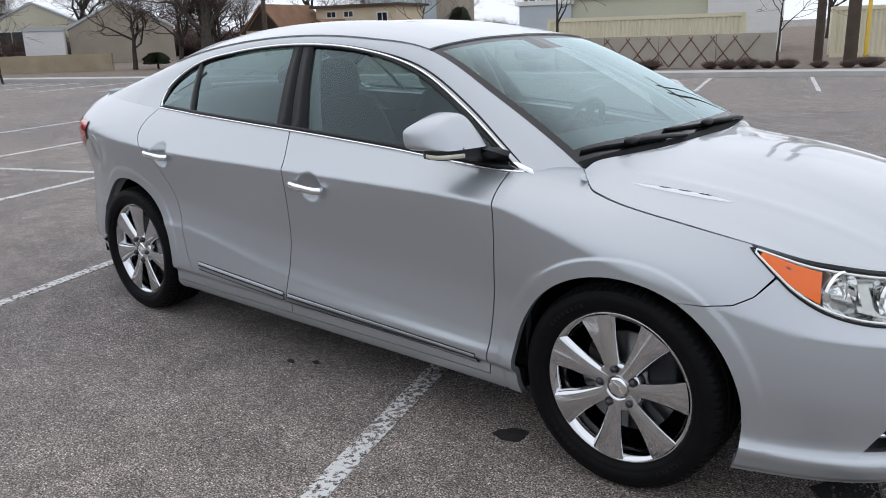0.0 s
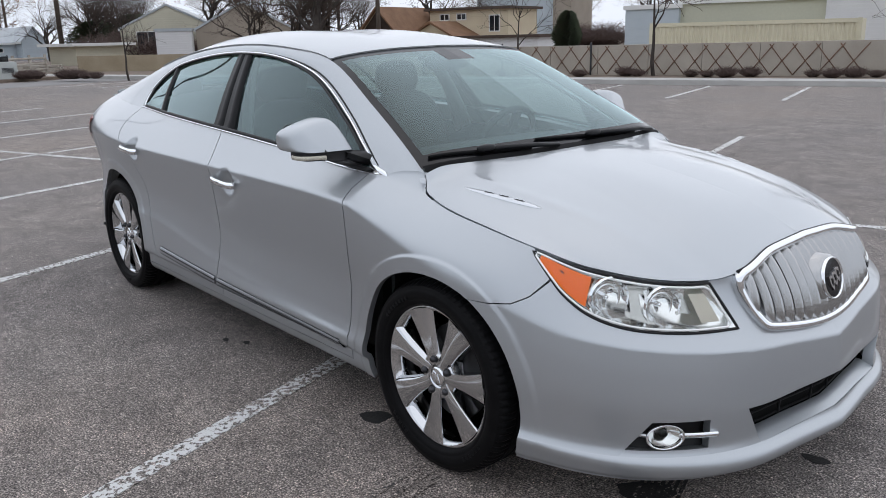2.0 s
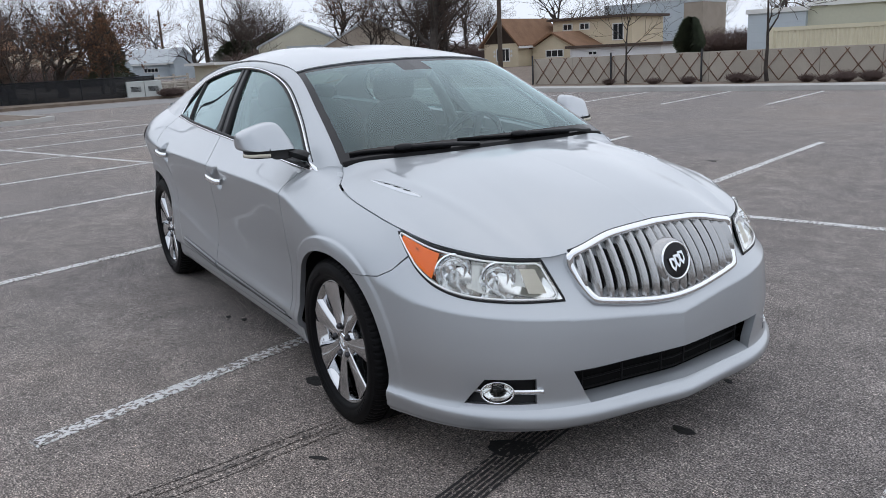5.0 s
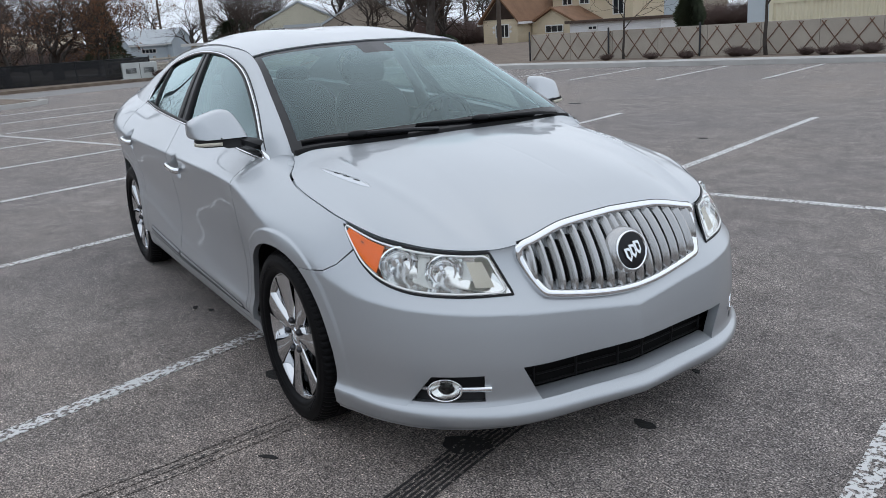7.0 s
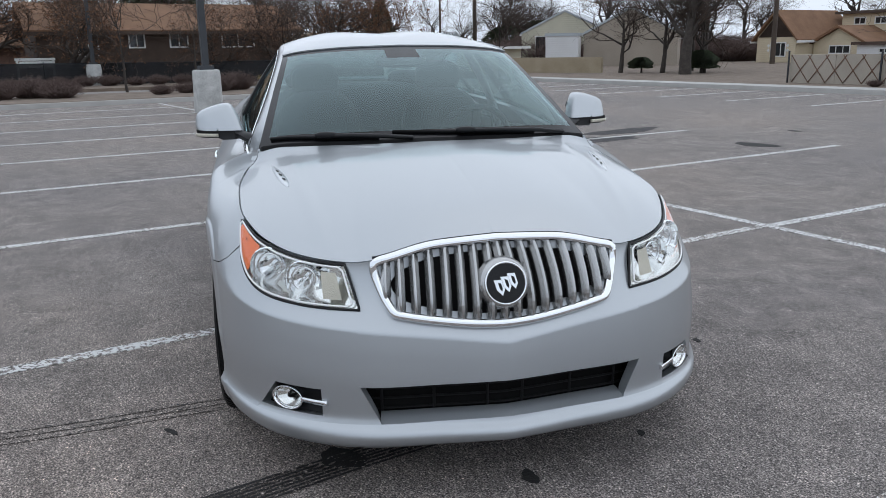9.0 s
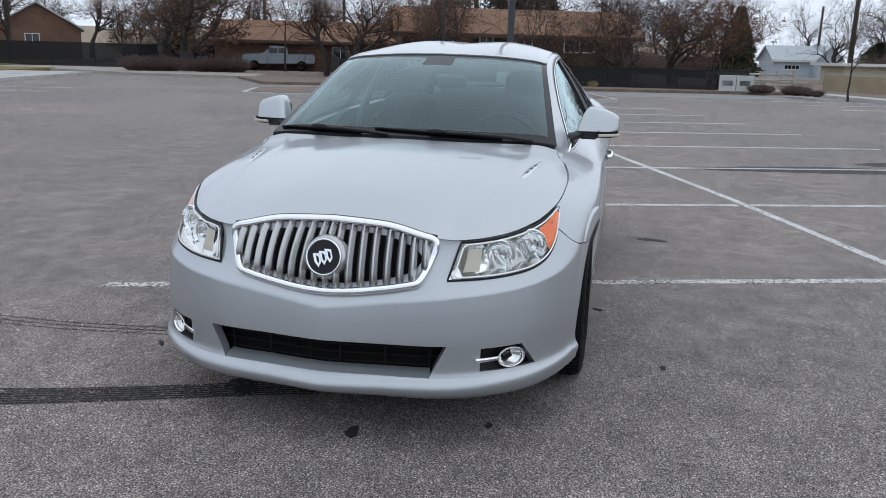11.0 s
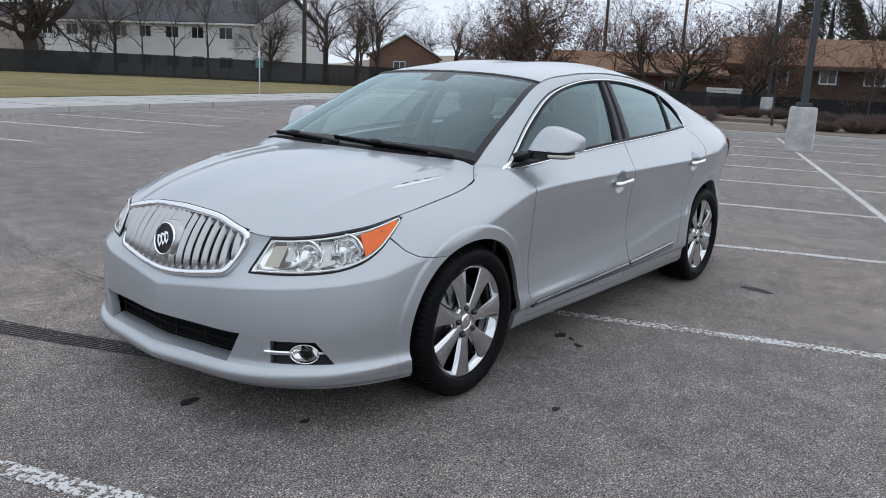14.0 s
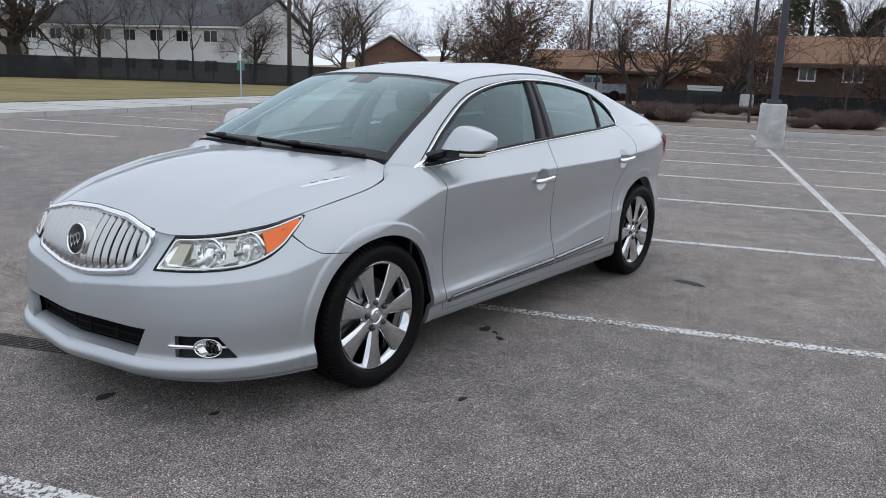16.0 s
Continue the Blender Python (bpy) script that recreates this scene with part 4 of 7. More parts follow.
    P = np.stack([shell(k, x) for k, x in ((0.03, -0.512), (0.45, -0.513), (0.75, -0.515), (0.90, -0.519), (0.965, -0.526), (1.0, -0.542), (1.01, -0.575), (1.0, -0.612), (0.98, -0.62), (0.93, -0.617), (0.90, -0.60), (0.03, -0.60))], 1)
    mirror = part("door_mirror", fix_normals(sided(P, g)), PAINT, car)
    low = dense([(-0.520, 0.80), (-0.536, 0.87), (-0.556, 0.94), (-0.576, 0.992), (-0.600, 1.000), (-0.650, 0.985), (-0.635, 0.90), (-0.610, 0.80)], 40)
    rows = [np.column_stack([low * np.array((1, k)) + np.array((0, 0.90 * (1 - k))), z - 0.006 * np.clip((0.90 - low[:, 1]) / 0.1, 0, 1)]) for k, z in ((1.0, 1.044), (1.0, 1.036), (0.97, 1.016), (0.7, 1.010), (0.1, 1.010))]
    part("mirror_base", fix_normals(sided(np.stack(rows, 1), g)), BLACK, mirror)
    bm = bmesh.new()
    p = dense([(-0.537, 0.905, 1.022), (-0.554, 0.950, 1.023), (-0.570, 0.988, 1.024), (-0.592, 1.000, 1.025), (-0.625, 0.996, 1.026)], 16) * G3
    sweep(bm, p, [(-0.0075, -0.006), (-0.007, 0.003), (0.0, 0.005), (0.007, 0.003), (0.0075, -0.006)], up=(0.8, 0.5 * g, 0))
    part("turn_signal", fix_normals(bm), TILE, mirror, "clear turn signal strip")
    bm = bmesh.new()
    rows = []
    for k in np.linspace(0, 1, 8):
        c0 = np.array((-0.50 - 0.055 * k, 0.735 + 0.095 * k, 0))
        hi_, lo_, w_ = 1.030 + 0.016 * k, 0.965 + 0.050 * k ** 0.8, 0.075 - 0.022 * k
        rows.append([c0 + (w_, 0, lo_ + 0.02), c0 + (w_ * 0.8, 0, hi_ - 0.012), c0 + (w_ * 0.2, 0, hi_), c0 + (-w_, 0, hi_ - 0.01), c0 + (-w_, 0, lo_ + 0.02), c0 + (-w_ * 0.4, 0, lo_), c0 + (w_ * 0.6, 0, lo_), c0 + (w_, 0, lo_ + 0.02)])
    add_grid(bm, np.array(rows) * G3)
    part("arm", fix_normals(bm), BLACK, mirror)
    bm = bmesh.new()
    lathe(bm, [(0.0005, -0.002), (0.09, 0.0)], 24, "x")
    bm.transform(Matrix.Translation((-0.70, 0.905 * g, 1.092)) @ pose(0, 0, 0, 0, 0, 18 * g) @ Matrix.Diagonal((1, 1.0, 0.55, 1)))
    part("mirror_glass", fix_normals(bm), CHROME, mirror)
    mirror.matrix_basis = Matrix.Translation((0, -0.020 * g, -0.004))

# windscreen with its dark border
nu, nv = 40, 60
w_side = rail_part(-0.205, -0.955, nu)
w_low = dense([(-0.125, 0, 1.010), (-0.14, 0.35, 1.008), (-0.175, 0.60, 1.004), tuple(w_side[0])], nv)
w_top = dense([(-0.905, 0, 1.392), (-0.912, 0.3, 1.384), (-0.93, 0.5, 1.366), tuple(w_side[-1])], nv)
w_mid = dense([(-0.125, 0, 1.010), (-0.40, 0, 1.172), (-0.66, 0, 1.298), (-0.905, 0, 1.392)], nu)
W = coons(w_low, w_top, w_mid, w_side).transpose(1, 0, 2)
ii, jj = np.meshgrid(np.arange(nu - 1), np.arange(nv - 1), indexing="ij")
border = (ii < 3) | (ii > nu - 4) | (jj > nv - 5) | ((ii > nu - 9) & (jj < 8))
bm = bmesh.new()
both_sides(bm, W, True, border)
ws = part("windscreen", bm, [GLASS, GLOSSBLACK], car, "tinted windscreen with a black border")
ws.visible_shadow = False

# roof and rear window
r_side = rail_part(-0.955, -2.74, 60)
r_top = dense([(-0.905, 0, 1.392), (-1.25, 0, 1.446), (-1.65, 0, 1.468), (-2.1, 0, 1.466), (-2.45, 0, 1.446), (-2.68, 0, 1.418)], 60)
r_rear = dense([(-2.68, 0, 1.418), (-2.69, 0.3, 1.395), tuple(r_side[-1])], nv)
R = coons(w_top, r_rear, r_top, r_side)
k = np.linspace(0, 1, nv)[:, None]
R[..., 2] += 0.010 * np.sin(np.pi * k) * np.sin(np.pi * np.linspace(0, 1, 60)[None, :])
bm = bmesh.new()
both_sides(bm, R + np.array((0, 0, 0.001)), True)
flange(bm, 0.006)
bmesh.ops.recalc_face_normals(bm, faces=bm.faces)
part("roof", bm, PAINT, car)
b_side = rail_part(-2.745, -3.40, 30)
b_low = dense([(-3.40, 0, 1.150), (-3.40, 0.4, 1.143), tuple(b_side[-1])], nv)
b_mid = dense([(-2.68, 0, 1.418), (-3.05, 0, 1.300), (-3.40, 0, 1.150)], 30)
Bw = coons(r_rear, b_low, b_mid, b_side)
bm = bmesh.new()
both_sides(bm, Bw, True)
rear_w = part("rear_window", bm, SIDEGLASS, car)
rear_w.visible_shadow = False
t_s = np.linspace(sx(-3.42), S_END, 40)
t_edge = skin(t_s, z_top(t_s), -0.004)
mid_line = dense([(-3.40, 0, 1.153), (-3.7, 0, 1.150), (-3.86, 0, 1.135), tuple(t_edge[-1])], 40)
k = np.linspace(0, 1, 20)[None, :, None]
lid = mid_line[:, None] * (1 - k) + t_edge[:, None] * k
lid[..., 2] += 0.012 * np.sin(np.pi * k[..., 0]) * np.linspace(1, 0, 40)[:, None]
bm = bmesh.new()
both_sides(bm, lid, False)
flange(bm, 0.02)
fix_normals(bm)
part("boot_lid", bm, PAINT, car)

# cowl and wipers
bm = bmesh.new()
rows = []
for y in np.linspace(-0.70, 0.70, 41):
    a = np.array([np.interp(abs(y), w_low[:, 1], w_low[:, c]) for c in range(3)])
    b = np.array([np.interp(abs(y), rear_curve[:, 1], rear_curve[:, c]) for c in range(3)])
    a[1] = b[1] = y
    rows.append([a + (-0.03, 0, 0.012), a + (0.0, 0, 0.002), (a + b) / 2 + (0, 0, -0.012), b + (0.006, 0, -0.022)])
add_grid(bm, np.array(rows))
part("cowl", bm, COWL, car)


def screen_pt(y, k, lift):
    i = k * (nu - 1)
    i0 = int(i)
    row = W[i0] * (1 - (i - i0)) + W[min(i0 + 1, nu - 1)] * (i - i0)
    p = np.array([np.interp(abs(y), row[:, 1], row[:, c]) for c in range(3)])
    p[1] = y
    return p + np.array((0.55, 0, 0.84)) * lift


for y0, y1, tip in ((0.46, -0.16, 0.06), (-0.22, -0.66, 0.05)):
    bm = bmesh.new()
    sweep(bm, np.array([screen_pt(y0 + (y1 - y0) * k, 0.012 + (tip - 0.012) * k, 0.008) for k in np.linspace(0.0, 1.0, 14)]), [(-0.004, -0.007), (-0.005, 0.001), (0, 0.006), (0.005, 0.001), (0.004, -0.007)], up=(0.55, 0, 0.84))
    wiper = part("wiper", fix_normals(bm), COWL, car)
    bm = bmesh.new()
    e = y0 + (y1 - y0) * 0.5
    sweep(bm, np.array([screen_pt(y0 + 0.14, -0.0, 0.012), screen_pt(y0 + 0.02, 0.004, 0.024), screen_pt((y0 + e) / 2, 0.018, 0.024), screen_pt(e, 0.028, 0.018)]), [(-0.009, -0.006), (-0.006, 0.006), (0.006, 0.006), (0.009, -0.006)], up=(0.55, 0, 0.84))
    part("arm", fix_normals(bm), BLACK, wiper)
    bm = bmesh.new()
    blob(bm, tuple(screen_pt(e, 0.028, 0.024)), (0.016, 0.045, 0.013), 2.5, 14, 8)
    part("clip", fix_normals(bm), BLACK, wiper)

# ---- cabin ----
bm = bmesh.new()
box(bm, -3.0, -0.25, -0.72, 0.72, 0.22, 0.26)
for g in (1, -1):
    box(bm, -2.75, -0.42, 0.70 * g, 0.745 * g, 0.26, 0.95)
box(bm, -0.40, -0.36, -0.70, 0.70, 0.26, 0.90)
part("cabin_tub", fix_normals(bm), LEATHER, car)
bm = bmesh.new()
blob(bm, (-0.50, 0, 0.90), (0.30, 0.70, 0.085), 4, 40, 12)
part("dashboard", bm, LEATHER, car)
for y in (0.37, -0.37):
    bm = bmesh.new()
    blob(bm, (-1.30, y, 0.52), (0.27, 0.26, 0.10), 3.2)
    seat = part("seat", bm, LEATHER, car)
    bm = bmesh.new()
    blob(bm, (0, 0, 0), (0.085, 0.25, 0.33), 3.0, 24, 14, pose(-1.60, y, 0.83, 0, -16, 0))
    part("backrest", bm, LEATHER, seat)
    bm = bmesh.new()
    blob(bm, (-1.72, y, 1.215), (0.055, 0.14, 0.095), 2.8)
    part("headrest", bm, LEATHER, seat)
bm = bmesh.new()
blob(bm, (-2.45, 0, 0.55), (0.28, 0.66, 0.10), 3.5, 30, 10)
rs = part("rear_seat", bm, LEATHER, car)
bm = bmesh.new()
blob(bm, (0, 0, 0), (0.10, 0.66, 0.32), 3.5, 30, 12, pose(-2.78, 0, 0.84, 0, -20, 0))
part("backrest", bm, LEATHER, rs)
for y in (0.38, -0.38):
    bm = bmesh.new()
    blob(bm, (-2.92, y, 1.17), (0.05, 0.13, 0.06), 2.8)
    part("headrest", bm, LEATHER, rs)
bm = bmesh.new()
ring = [(0.185 * math.cos(a), 0.185 * math.sin(a), 0) for a in np.linspace(0, 2 * math.pi, 40, endpoint=False)]
sweep(bm, ring, round_section(0.016, 8), closed=True, up=(0, 0, 1))
blob(bm, (0, 0, -0.02), (0.07, 0.08, 0.03), 2.5, 16, 8)
for a in (0, 180, 270):
    box(bm, 0.05, 0.18, -0.02, 0.02, -0.025, 0.0, pose(0, 0, 0, 0, 0, a))
bm.transform(pose(-0.86, 0.37, 0.92, 0, -66, 0))
part("steering_wheel", fix_normals(bm), LEATHER, car)
bm = bmesh.new()
blob(bm, (-0.86, 0, 1.325), (0.03, 0.13, 0.038), 3, 20, 10)
part("inside_mirror", bm, BLACK, car)
bm = bmesh.new()
box(bm, -0.955, -0.80, -0.10, 0.10, 1.335, 1.352, bevel=0.006)
part("sensor_cover", fix_normals(bm), BLACK, car)
bm = bmesh.new()
both_sides(bm, R - np.array((0, 0, 0.03)), True)
part("headlining", bm, BEIGE, car)
for g in (1, -1):
    # belts hang at the door pillars
    bm = bmesh.new()
    sweep(bm, [(-1.62, 0.60 * g, 1.27), (-1.60, 0.655 * g, 1.1), (-1.56, 0.69 * g, 0.9)], [(-0.025, 0), (0.025, 0), (0.025, 0.004), (-0.025, 0.004)], up=(0, -g, 0))
    part("seat_belt", fix_normals(bm), BEIGE, car)

    # pale trim inside the door pillar
    bm = bmesh.new()
    sweep(bm, dense([(-1.50, 0.700 * g, 0.93), (-1.55, 0.660 * g, 1.08), (-1.61, 0.595 * g, 1.25), (-1.65, 0.535 * g, 1.36)], 10), [(-0.045, -0.008), (-0.038, 0.010), (0.038, 0.010), (0.045, -0.008)], up=(0, -g, 0))
    part("pillar_trim", fix_normals(bm), BEIGE, car)
# shelf under the rear window
bm = bmesh.new()
box(bm, -3.36, -2.88, -0.56, 0.56, 1.055, 1.075, bevel=0.008)
part("parcel_shelf", fix_normals(bm), BEIGE, car)

# underbody and wheel housings
bm = bmesh.new()
# unseen boxes, set low and wide to block light from the ground below
box(bm, -3.4, 0.80, -0.50, 0.50, 0.15, 0.24)
box(bm, -2.38, -0.40, -0.74, 0.74, 0.16, 0.238)
box(bm, 0.40, 0.66, -0.60, 0.60, 0.152, 0.236)
box(bm, -3.45, -3.22, -0.74, 0.74, 0.21, 0.26)
box(bm, -2.35, -0.45, -0.78, 0.78, 0.216, 0.24)
part("underbody", fix_normals(bm), DARK, car)
for g in (1, -1):
    for cx, cz_, r_, y1 in ((CX_F, CZ, R_ARCH + 0.004, 0.81), (CX_R, CZ_R, 0.395, 0.79)):
        bm = bmesh.new()
        P = np.array([[(x, y * g, z) for y in (0.50, y1)] for x, z in arc(cx, cz_, r_, -8, 188 if cx == CX_F else 172, 30)])
        add_grid(bm, P)
        for side_y in (0.50,):
            vs = [bm.verts.new((x, side_y * g, z)) for x, z in arc(cx, cz_, r_, -8, 188 if cx == CX_F else 172, 30)]
            bm.faces.new(vs)
        part("wheel_housing", bm, DARK, car)

# ---- wheels ----


SIDEWALL = mottled("moulded_rubber", (0.006, 0.006, 0.0065), (0.010, 0.010, 0.0105), 20, 0.5, 0.1, 200)
bsdf(SIDEWALL).inputs["Specular IOR Level"].default_value = 0.12


def make_wheel():
    bm = bmesh.new()
    # barrel and lip; the axle runs along y, the face looks to +y
    lathe(bm, [(0.198, -0.16), (0.194, -0.10), (0.202, -0.03), (0.212, 0.000), (0.2205, 0.010), (0.226, 0.0155), (0.2335, 0.0165), (0.2345, 0.010), (0.232, 0.0)], 72)
    spokes = []
    for i in range(7):
        a0 = 2 * math.pi * (i + 0.35) / 7
        radii = (0.040, 0.060, 0.080, 0.105, 0.13, 0.155, 0.18, 0.205, 0.2245)

        def line(w, deep, edge):
            out = []
            for r in radii:
                k = (r - 0.040) / 0.1845
                half = 0.0180 + 0.004 * k + 0.024 * k * k + edge * (0.5 + 0.5 * k)
                ang = math.asin(min(0.95, w * half / r))
                out.append((r * math.cos(a0 + ang), 0.006 + 0.010 * k ** 0.8 - deep, r * math.sin(a0 + ang)))
            return out

        bs = bmesh.new()
        add_grid(bs, np.array([line(w, -0.004 * (1 - abs(w)) ** 0.7, 0) for w in (-1, -0.6, -0.25, 0.05, 0.5, 1)]), False)
        for s_ in (-1, 1):
            add_grid(bs, np.array([line(s_, 0, 0), line(s_, 0.0025, 0.0022), line(s_, 0.006, 0.003)] if s_ < 0 else [line(s_, 0, 0), line(s_, 0.004, 0.008), line(s_, 0.016, 0.016)]), s_ < 0)
            add_grid(bs, np.array([line(s_, 0.006, 0.003) if s_ < 0 else line(s_, 0.016, 0.016), line(s_, 0.030, 0.018 if s_ > 0 else 0.001), line(s_, 0.060, 0.019 if s_ > 0 else -0.002)]), s_ < 0)
        spokes.append(bs)
    # hub
    lathe(bm, [(0.078, -0.03), (0.076, 0.0), (0.070, 0.0066), (0.036, 0.0056), (0.034, -0.002)], 56)
    wheel = part("wheel", fix_normals(bm), RIM, car, "chrome seven-spoke wheel")
    for bs in spokes:
        part("spoke", fix_normals(bs), RIM, wheel)
    bm = bmesh.new()
    prof = [(0.231, 0.012), (0.238, 0.026), (0.252, 0.034), (0.256, 0.0335), (0.259, 0.036), (0.285, 0.040), (0.300, 0.038), (0.304, 0.0355), (0.318, 0.031), (0.330, 0.020), (0.337, 0.006), (0.3395, -0.008),
            (0.3400, -0.030), (0.3315, -0.032), (0.3315, -0.040), (0.3405, -0.042), (0.341, -0.075), (0.3325, -0.077), (0.3325, -0.086), (0.341, -0.088), (0.341, -0.120), (0.3325, -0.122), (0.3325, -0.131), (0.3405, -0.133),
            (0.3395, -0.165), (0.337, -0.180), (0.325, -0.200), (0.285, -0.212), (0.232, -0.19)]
    prof = [((0.2486 + (r - 0.2345) * 0.82) / 1.06, h) for r, h in prof]
    rings = lathe(bm, prof, 240)
    for j, (r, h) in enumerate(prof):
        if r > 0.300 and (h > -0.031 or h < -0.14):
            for i, v_ in enumerate(rings[j]):
                if i % 3 == 0 and h > -0.04 or i % 4 == 0 and h < -0.14:
                    k = (r - 0.0035) / r
                    v_.co.x *= k
                    v_.co.z *= k
    for f in bm.faces:
        f.smooth = min(math.hypot(v_.co.x, v_.co.z) for v_ in f.verts) < 0.287
    part("tyre", fix_normals(bm), RUBBER, wheel, "black rubber tyre")
    bm = bmesh.new()
    lathe(bm, [(0.155, -0.075), (0.155, -0.062), (0.08, -0.062), (0.08, -0.05), (0.0005, -0.05)], 48)
    part("brake_disc", fix_normals(bm), DISC, wheel)
    bm = bmesh.new()
    blob(bm, (-0.115, -0.07, 0.06), (0.05, 0.04, 0.085), 3.0, 16, 10)
    part("brake_caliper", bm, BLACK, wheel)
    bm = bmesh.new()
    lathe(bm, [(0.0005, 0.011), (0.022, 0.010), (0.029, 0.008), (0.032, 0.004), (0.033, -0.004)], 32)
    part("centre_cap", fix_normals(bm), CHROME, wheel)
    for k in range(3):
        # plain raised strokes on the cap
        bm = bmesh.new()
        box(bm, -0.003, 0.003, 0.010, 0.0125, -0.014, 0.014, pose(-0.009 + 0.009 * k, 0, 0.004 * (k - 1), 0, 25, 0), 0.0008)
        part("cap_mark", fix_normals(bm), CHROME, wheel)
    for i in range(5):
        a0 = 2 * math.pi * (i + 0.1) / 5
        c0 = (0.0575 * math.cos(a0), 0, 0.0575 * math.sin(a0))
        bm = bmesh.new()
        lathe(bm, [(0.0005, 0.0225), (0.006, 0.0215), (0.0095, 0.018), (0.0118, 0.011), (0.0125, -0.01)], 18, "y", c0)
        part("wheel_nut", fix_normals(bm), NUT, wheel)
        # black ring proud of the hub, painted shade for the nut's well
        bm = bmesh.new()
        lathe(bm, [(0.0155, 0.0075), (0.0145, 0.0092), (0.0120, 0.0075)], 20, "y", c0)
        part("nut_well_shade", bm, BLACK, wheel)
    # plain raised bars where the sidewall carries writing
    for a0, da, r0 in ((38, 34, 0.264), (215, 26, 0.266), (300, 20, 0.264)):
        n_ = da // 4
        for j in range(n_):
            a1 = math.radians(a0 + j * 4)
            bm = bmesh.new()
            box(bm, -0.0055, 0.0055, 0.0362, 0.0412, -0.006, 0.006, Matrix.Translation((r0 * math.cos(a1), 0, r0 * math.sin(a1))) @ Matrix.Rotation(-a1 + math.pi / 2, 4, "Y"), 0.001)
            part("sidewall_bar", fix_normals(bm), SIDEWALL, wheel)
    bm = bmesh.new()
    lathe(bm, [(0.204, -0.15), (0.0005, -0.15)], 40)
    part("hub_back", bm, DARK, wheel)
    return wheel


wheel = make_wheel()
wheel.matrix_basis = pose(0.042, 0.866, 0.335) @ Matrix.Diagonal((1.06, 1, 1.06, 1))
for x, y, turn in ((-2.837, 0.836, 20), (0.042, -0.866, 0), (-2.837, -0.836, 33)):
    w = copy_thing(wheel, pose(x, y, 0.335, 0, 0, 180 if y < 0 else 0) @ pose(0, 0, 0, 0, turn, 0))

# ---- the lot: u along the middle line, v across it ----
LOT = pose(-2.25, 2.87, 0, 0, 0, 18.1)


def lot(u, v, z=0.0, turn=0.0):
    return LOT @ pose(u, v, z, 0, 0, turn)


def asphalt_mat():
    m = mat("asphalt", (0.2, 0.2, 0.2), 0.82, 0, 0, 0.35)
    big, patch = noise_tex(m, 0.22, 5, 0.6), noise_tex(m, 1.6, 6, 0.65)
    grit, fine = noise_tex(m, 150, 3, 0.62), noise_tex(m, 230, 2, 0.7)
    tc = m.node_tree.nodes["Texture Coordinate"]
    vor = node(m, "ShaderNodeTexVoronoi", Scale=165.0)
    link(m, tc, "Object", vor, "Vector")
    base = ramp(m, grit, "Fac", [(0.36, (0.034, 0.031, 0.0285)), (0.46, (0.160, 0.145, 0.136)), (0.55, (0.282, 0.256, 0.240)), (0.68, (0.60, 0.555, 0.520))])
    stone = ramp(m, vor, "Color", [(0.0, (0.30, 0.295, 0.29)), (0.40, (0.85, 0.845, 0.84)), (0.75, (1.20, 1.19, 1.17)), (1.0, (2.3, 2.26, 2.20))])
    mid = ramp(m, noise_tex(m, 38, 6, 0.82), "Fac", [(0.33, (0.52, 0.515, 0.51)), (0.5, (0.98, 0.98, 0.98)), (0.67, (1.50, 1.49, 1.48))])
    tone = ramp(m, patch, "Fac", [(0.3, (0.86, 0.845, 0.84)), (0.7, (1.12, 1.105, 1.10))])
    wide = ramp(m, big, "Fac", [(0.3, (0.83, 0.845, 0.885)), (0.52, (1.0, 1.0, 1.0)), (0.72, (1.19, 1.13, 1.08))])
    blotch = ramp(m, noise_tex(m, 5.0, 11, 0.78), "Fac", [(0.30, (0.62, 0.615, 0.61)), (0.5, (0.98, 0.98, 0.98)), (0.70, (1.42, 1.40, 1.38))])
    out = base
    for r in (stone, mid, blotch, tone, wide):
        mul = m.node_tree.nodes.new("ShaderNodeMix")
        mul.data_type, mul.blend_type = "RGBA", "MULTIPLY"
        mul.inputs[0].default_value = 1.0
        link(m, out, "Color" if out is base else 2, mul, 6)
        link(m, r, "Color", mul, 7)
        out = mul
    link(m, out, 2, bsdf(m), "Base Color")
    b = node(m, "ShaderNodeBump", Strength=0.9, Distance=0.006)
    link(m, grit, "Fac", b, "Height")
    link(m, b, "Normal", bsdf(m), "Normal")
    return m, out, b


ASPHALT, _, _ = asphalt_mat()


def worn_line_mat(name, wear, paint=(0.66, 0.66, 0.65)):
    """Road paint that has flaked off in patches down to the asphalt."""
    m, out, b = asphalt_mat()
    m.name = name
    flake, soft = noise_tex(m, 46, 5, 0.62), noise_tex(m, 3.0, 3, 0.5)
    add = m.node_tree.nodes.new("ShaderNodeMath")
    add.operation = "MULTIPLY_ADD"
    add.inputs[1].default_value = 0.22
    link(m, soft, "Fac", add, 0)
    link(m, flake, "Fac", add, 2)
    mask = ramp(m, add, 0, [(wear - 0.02, (0, 0, 0)), (wear + 0.02, (1, 1, 1))])
    mix = m.node_tree.nodes.new("ShaderNodeMix")
    mix.data_type = "RGBA"
    link(m, mask, "Color", mix, 0)
    link(m, out, 2, mix, 6)
    mix.inputs[7].default_value = (*paint, 1)
    link(m, mix, 2, bsdf(m), "Base Color")
    return m


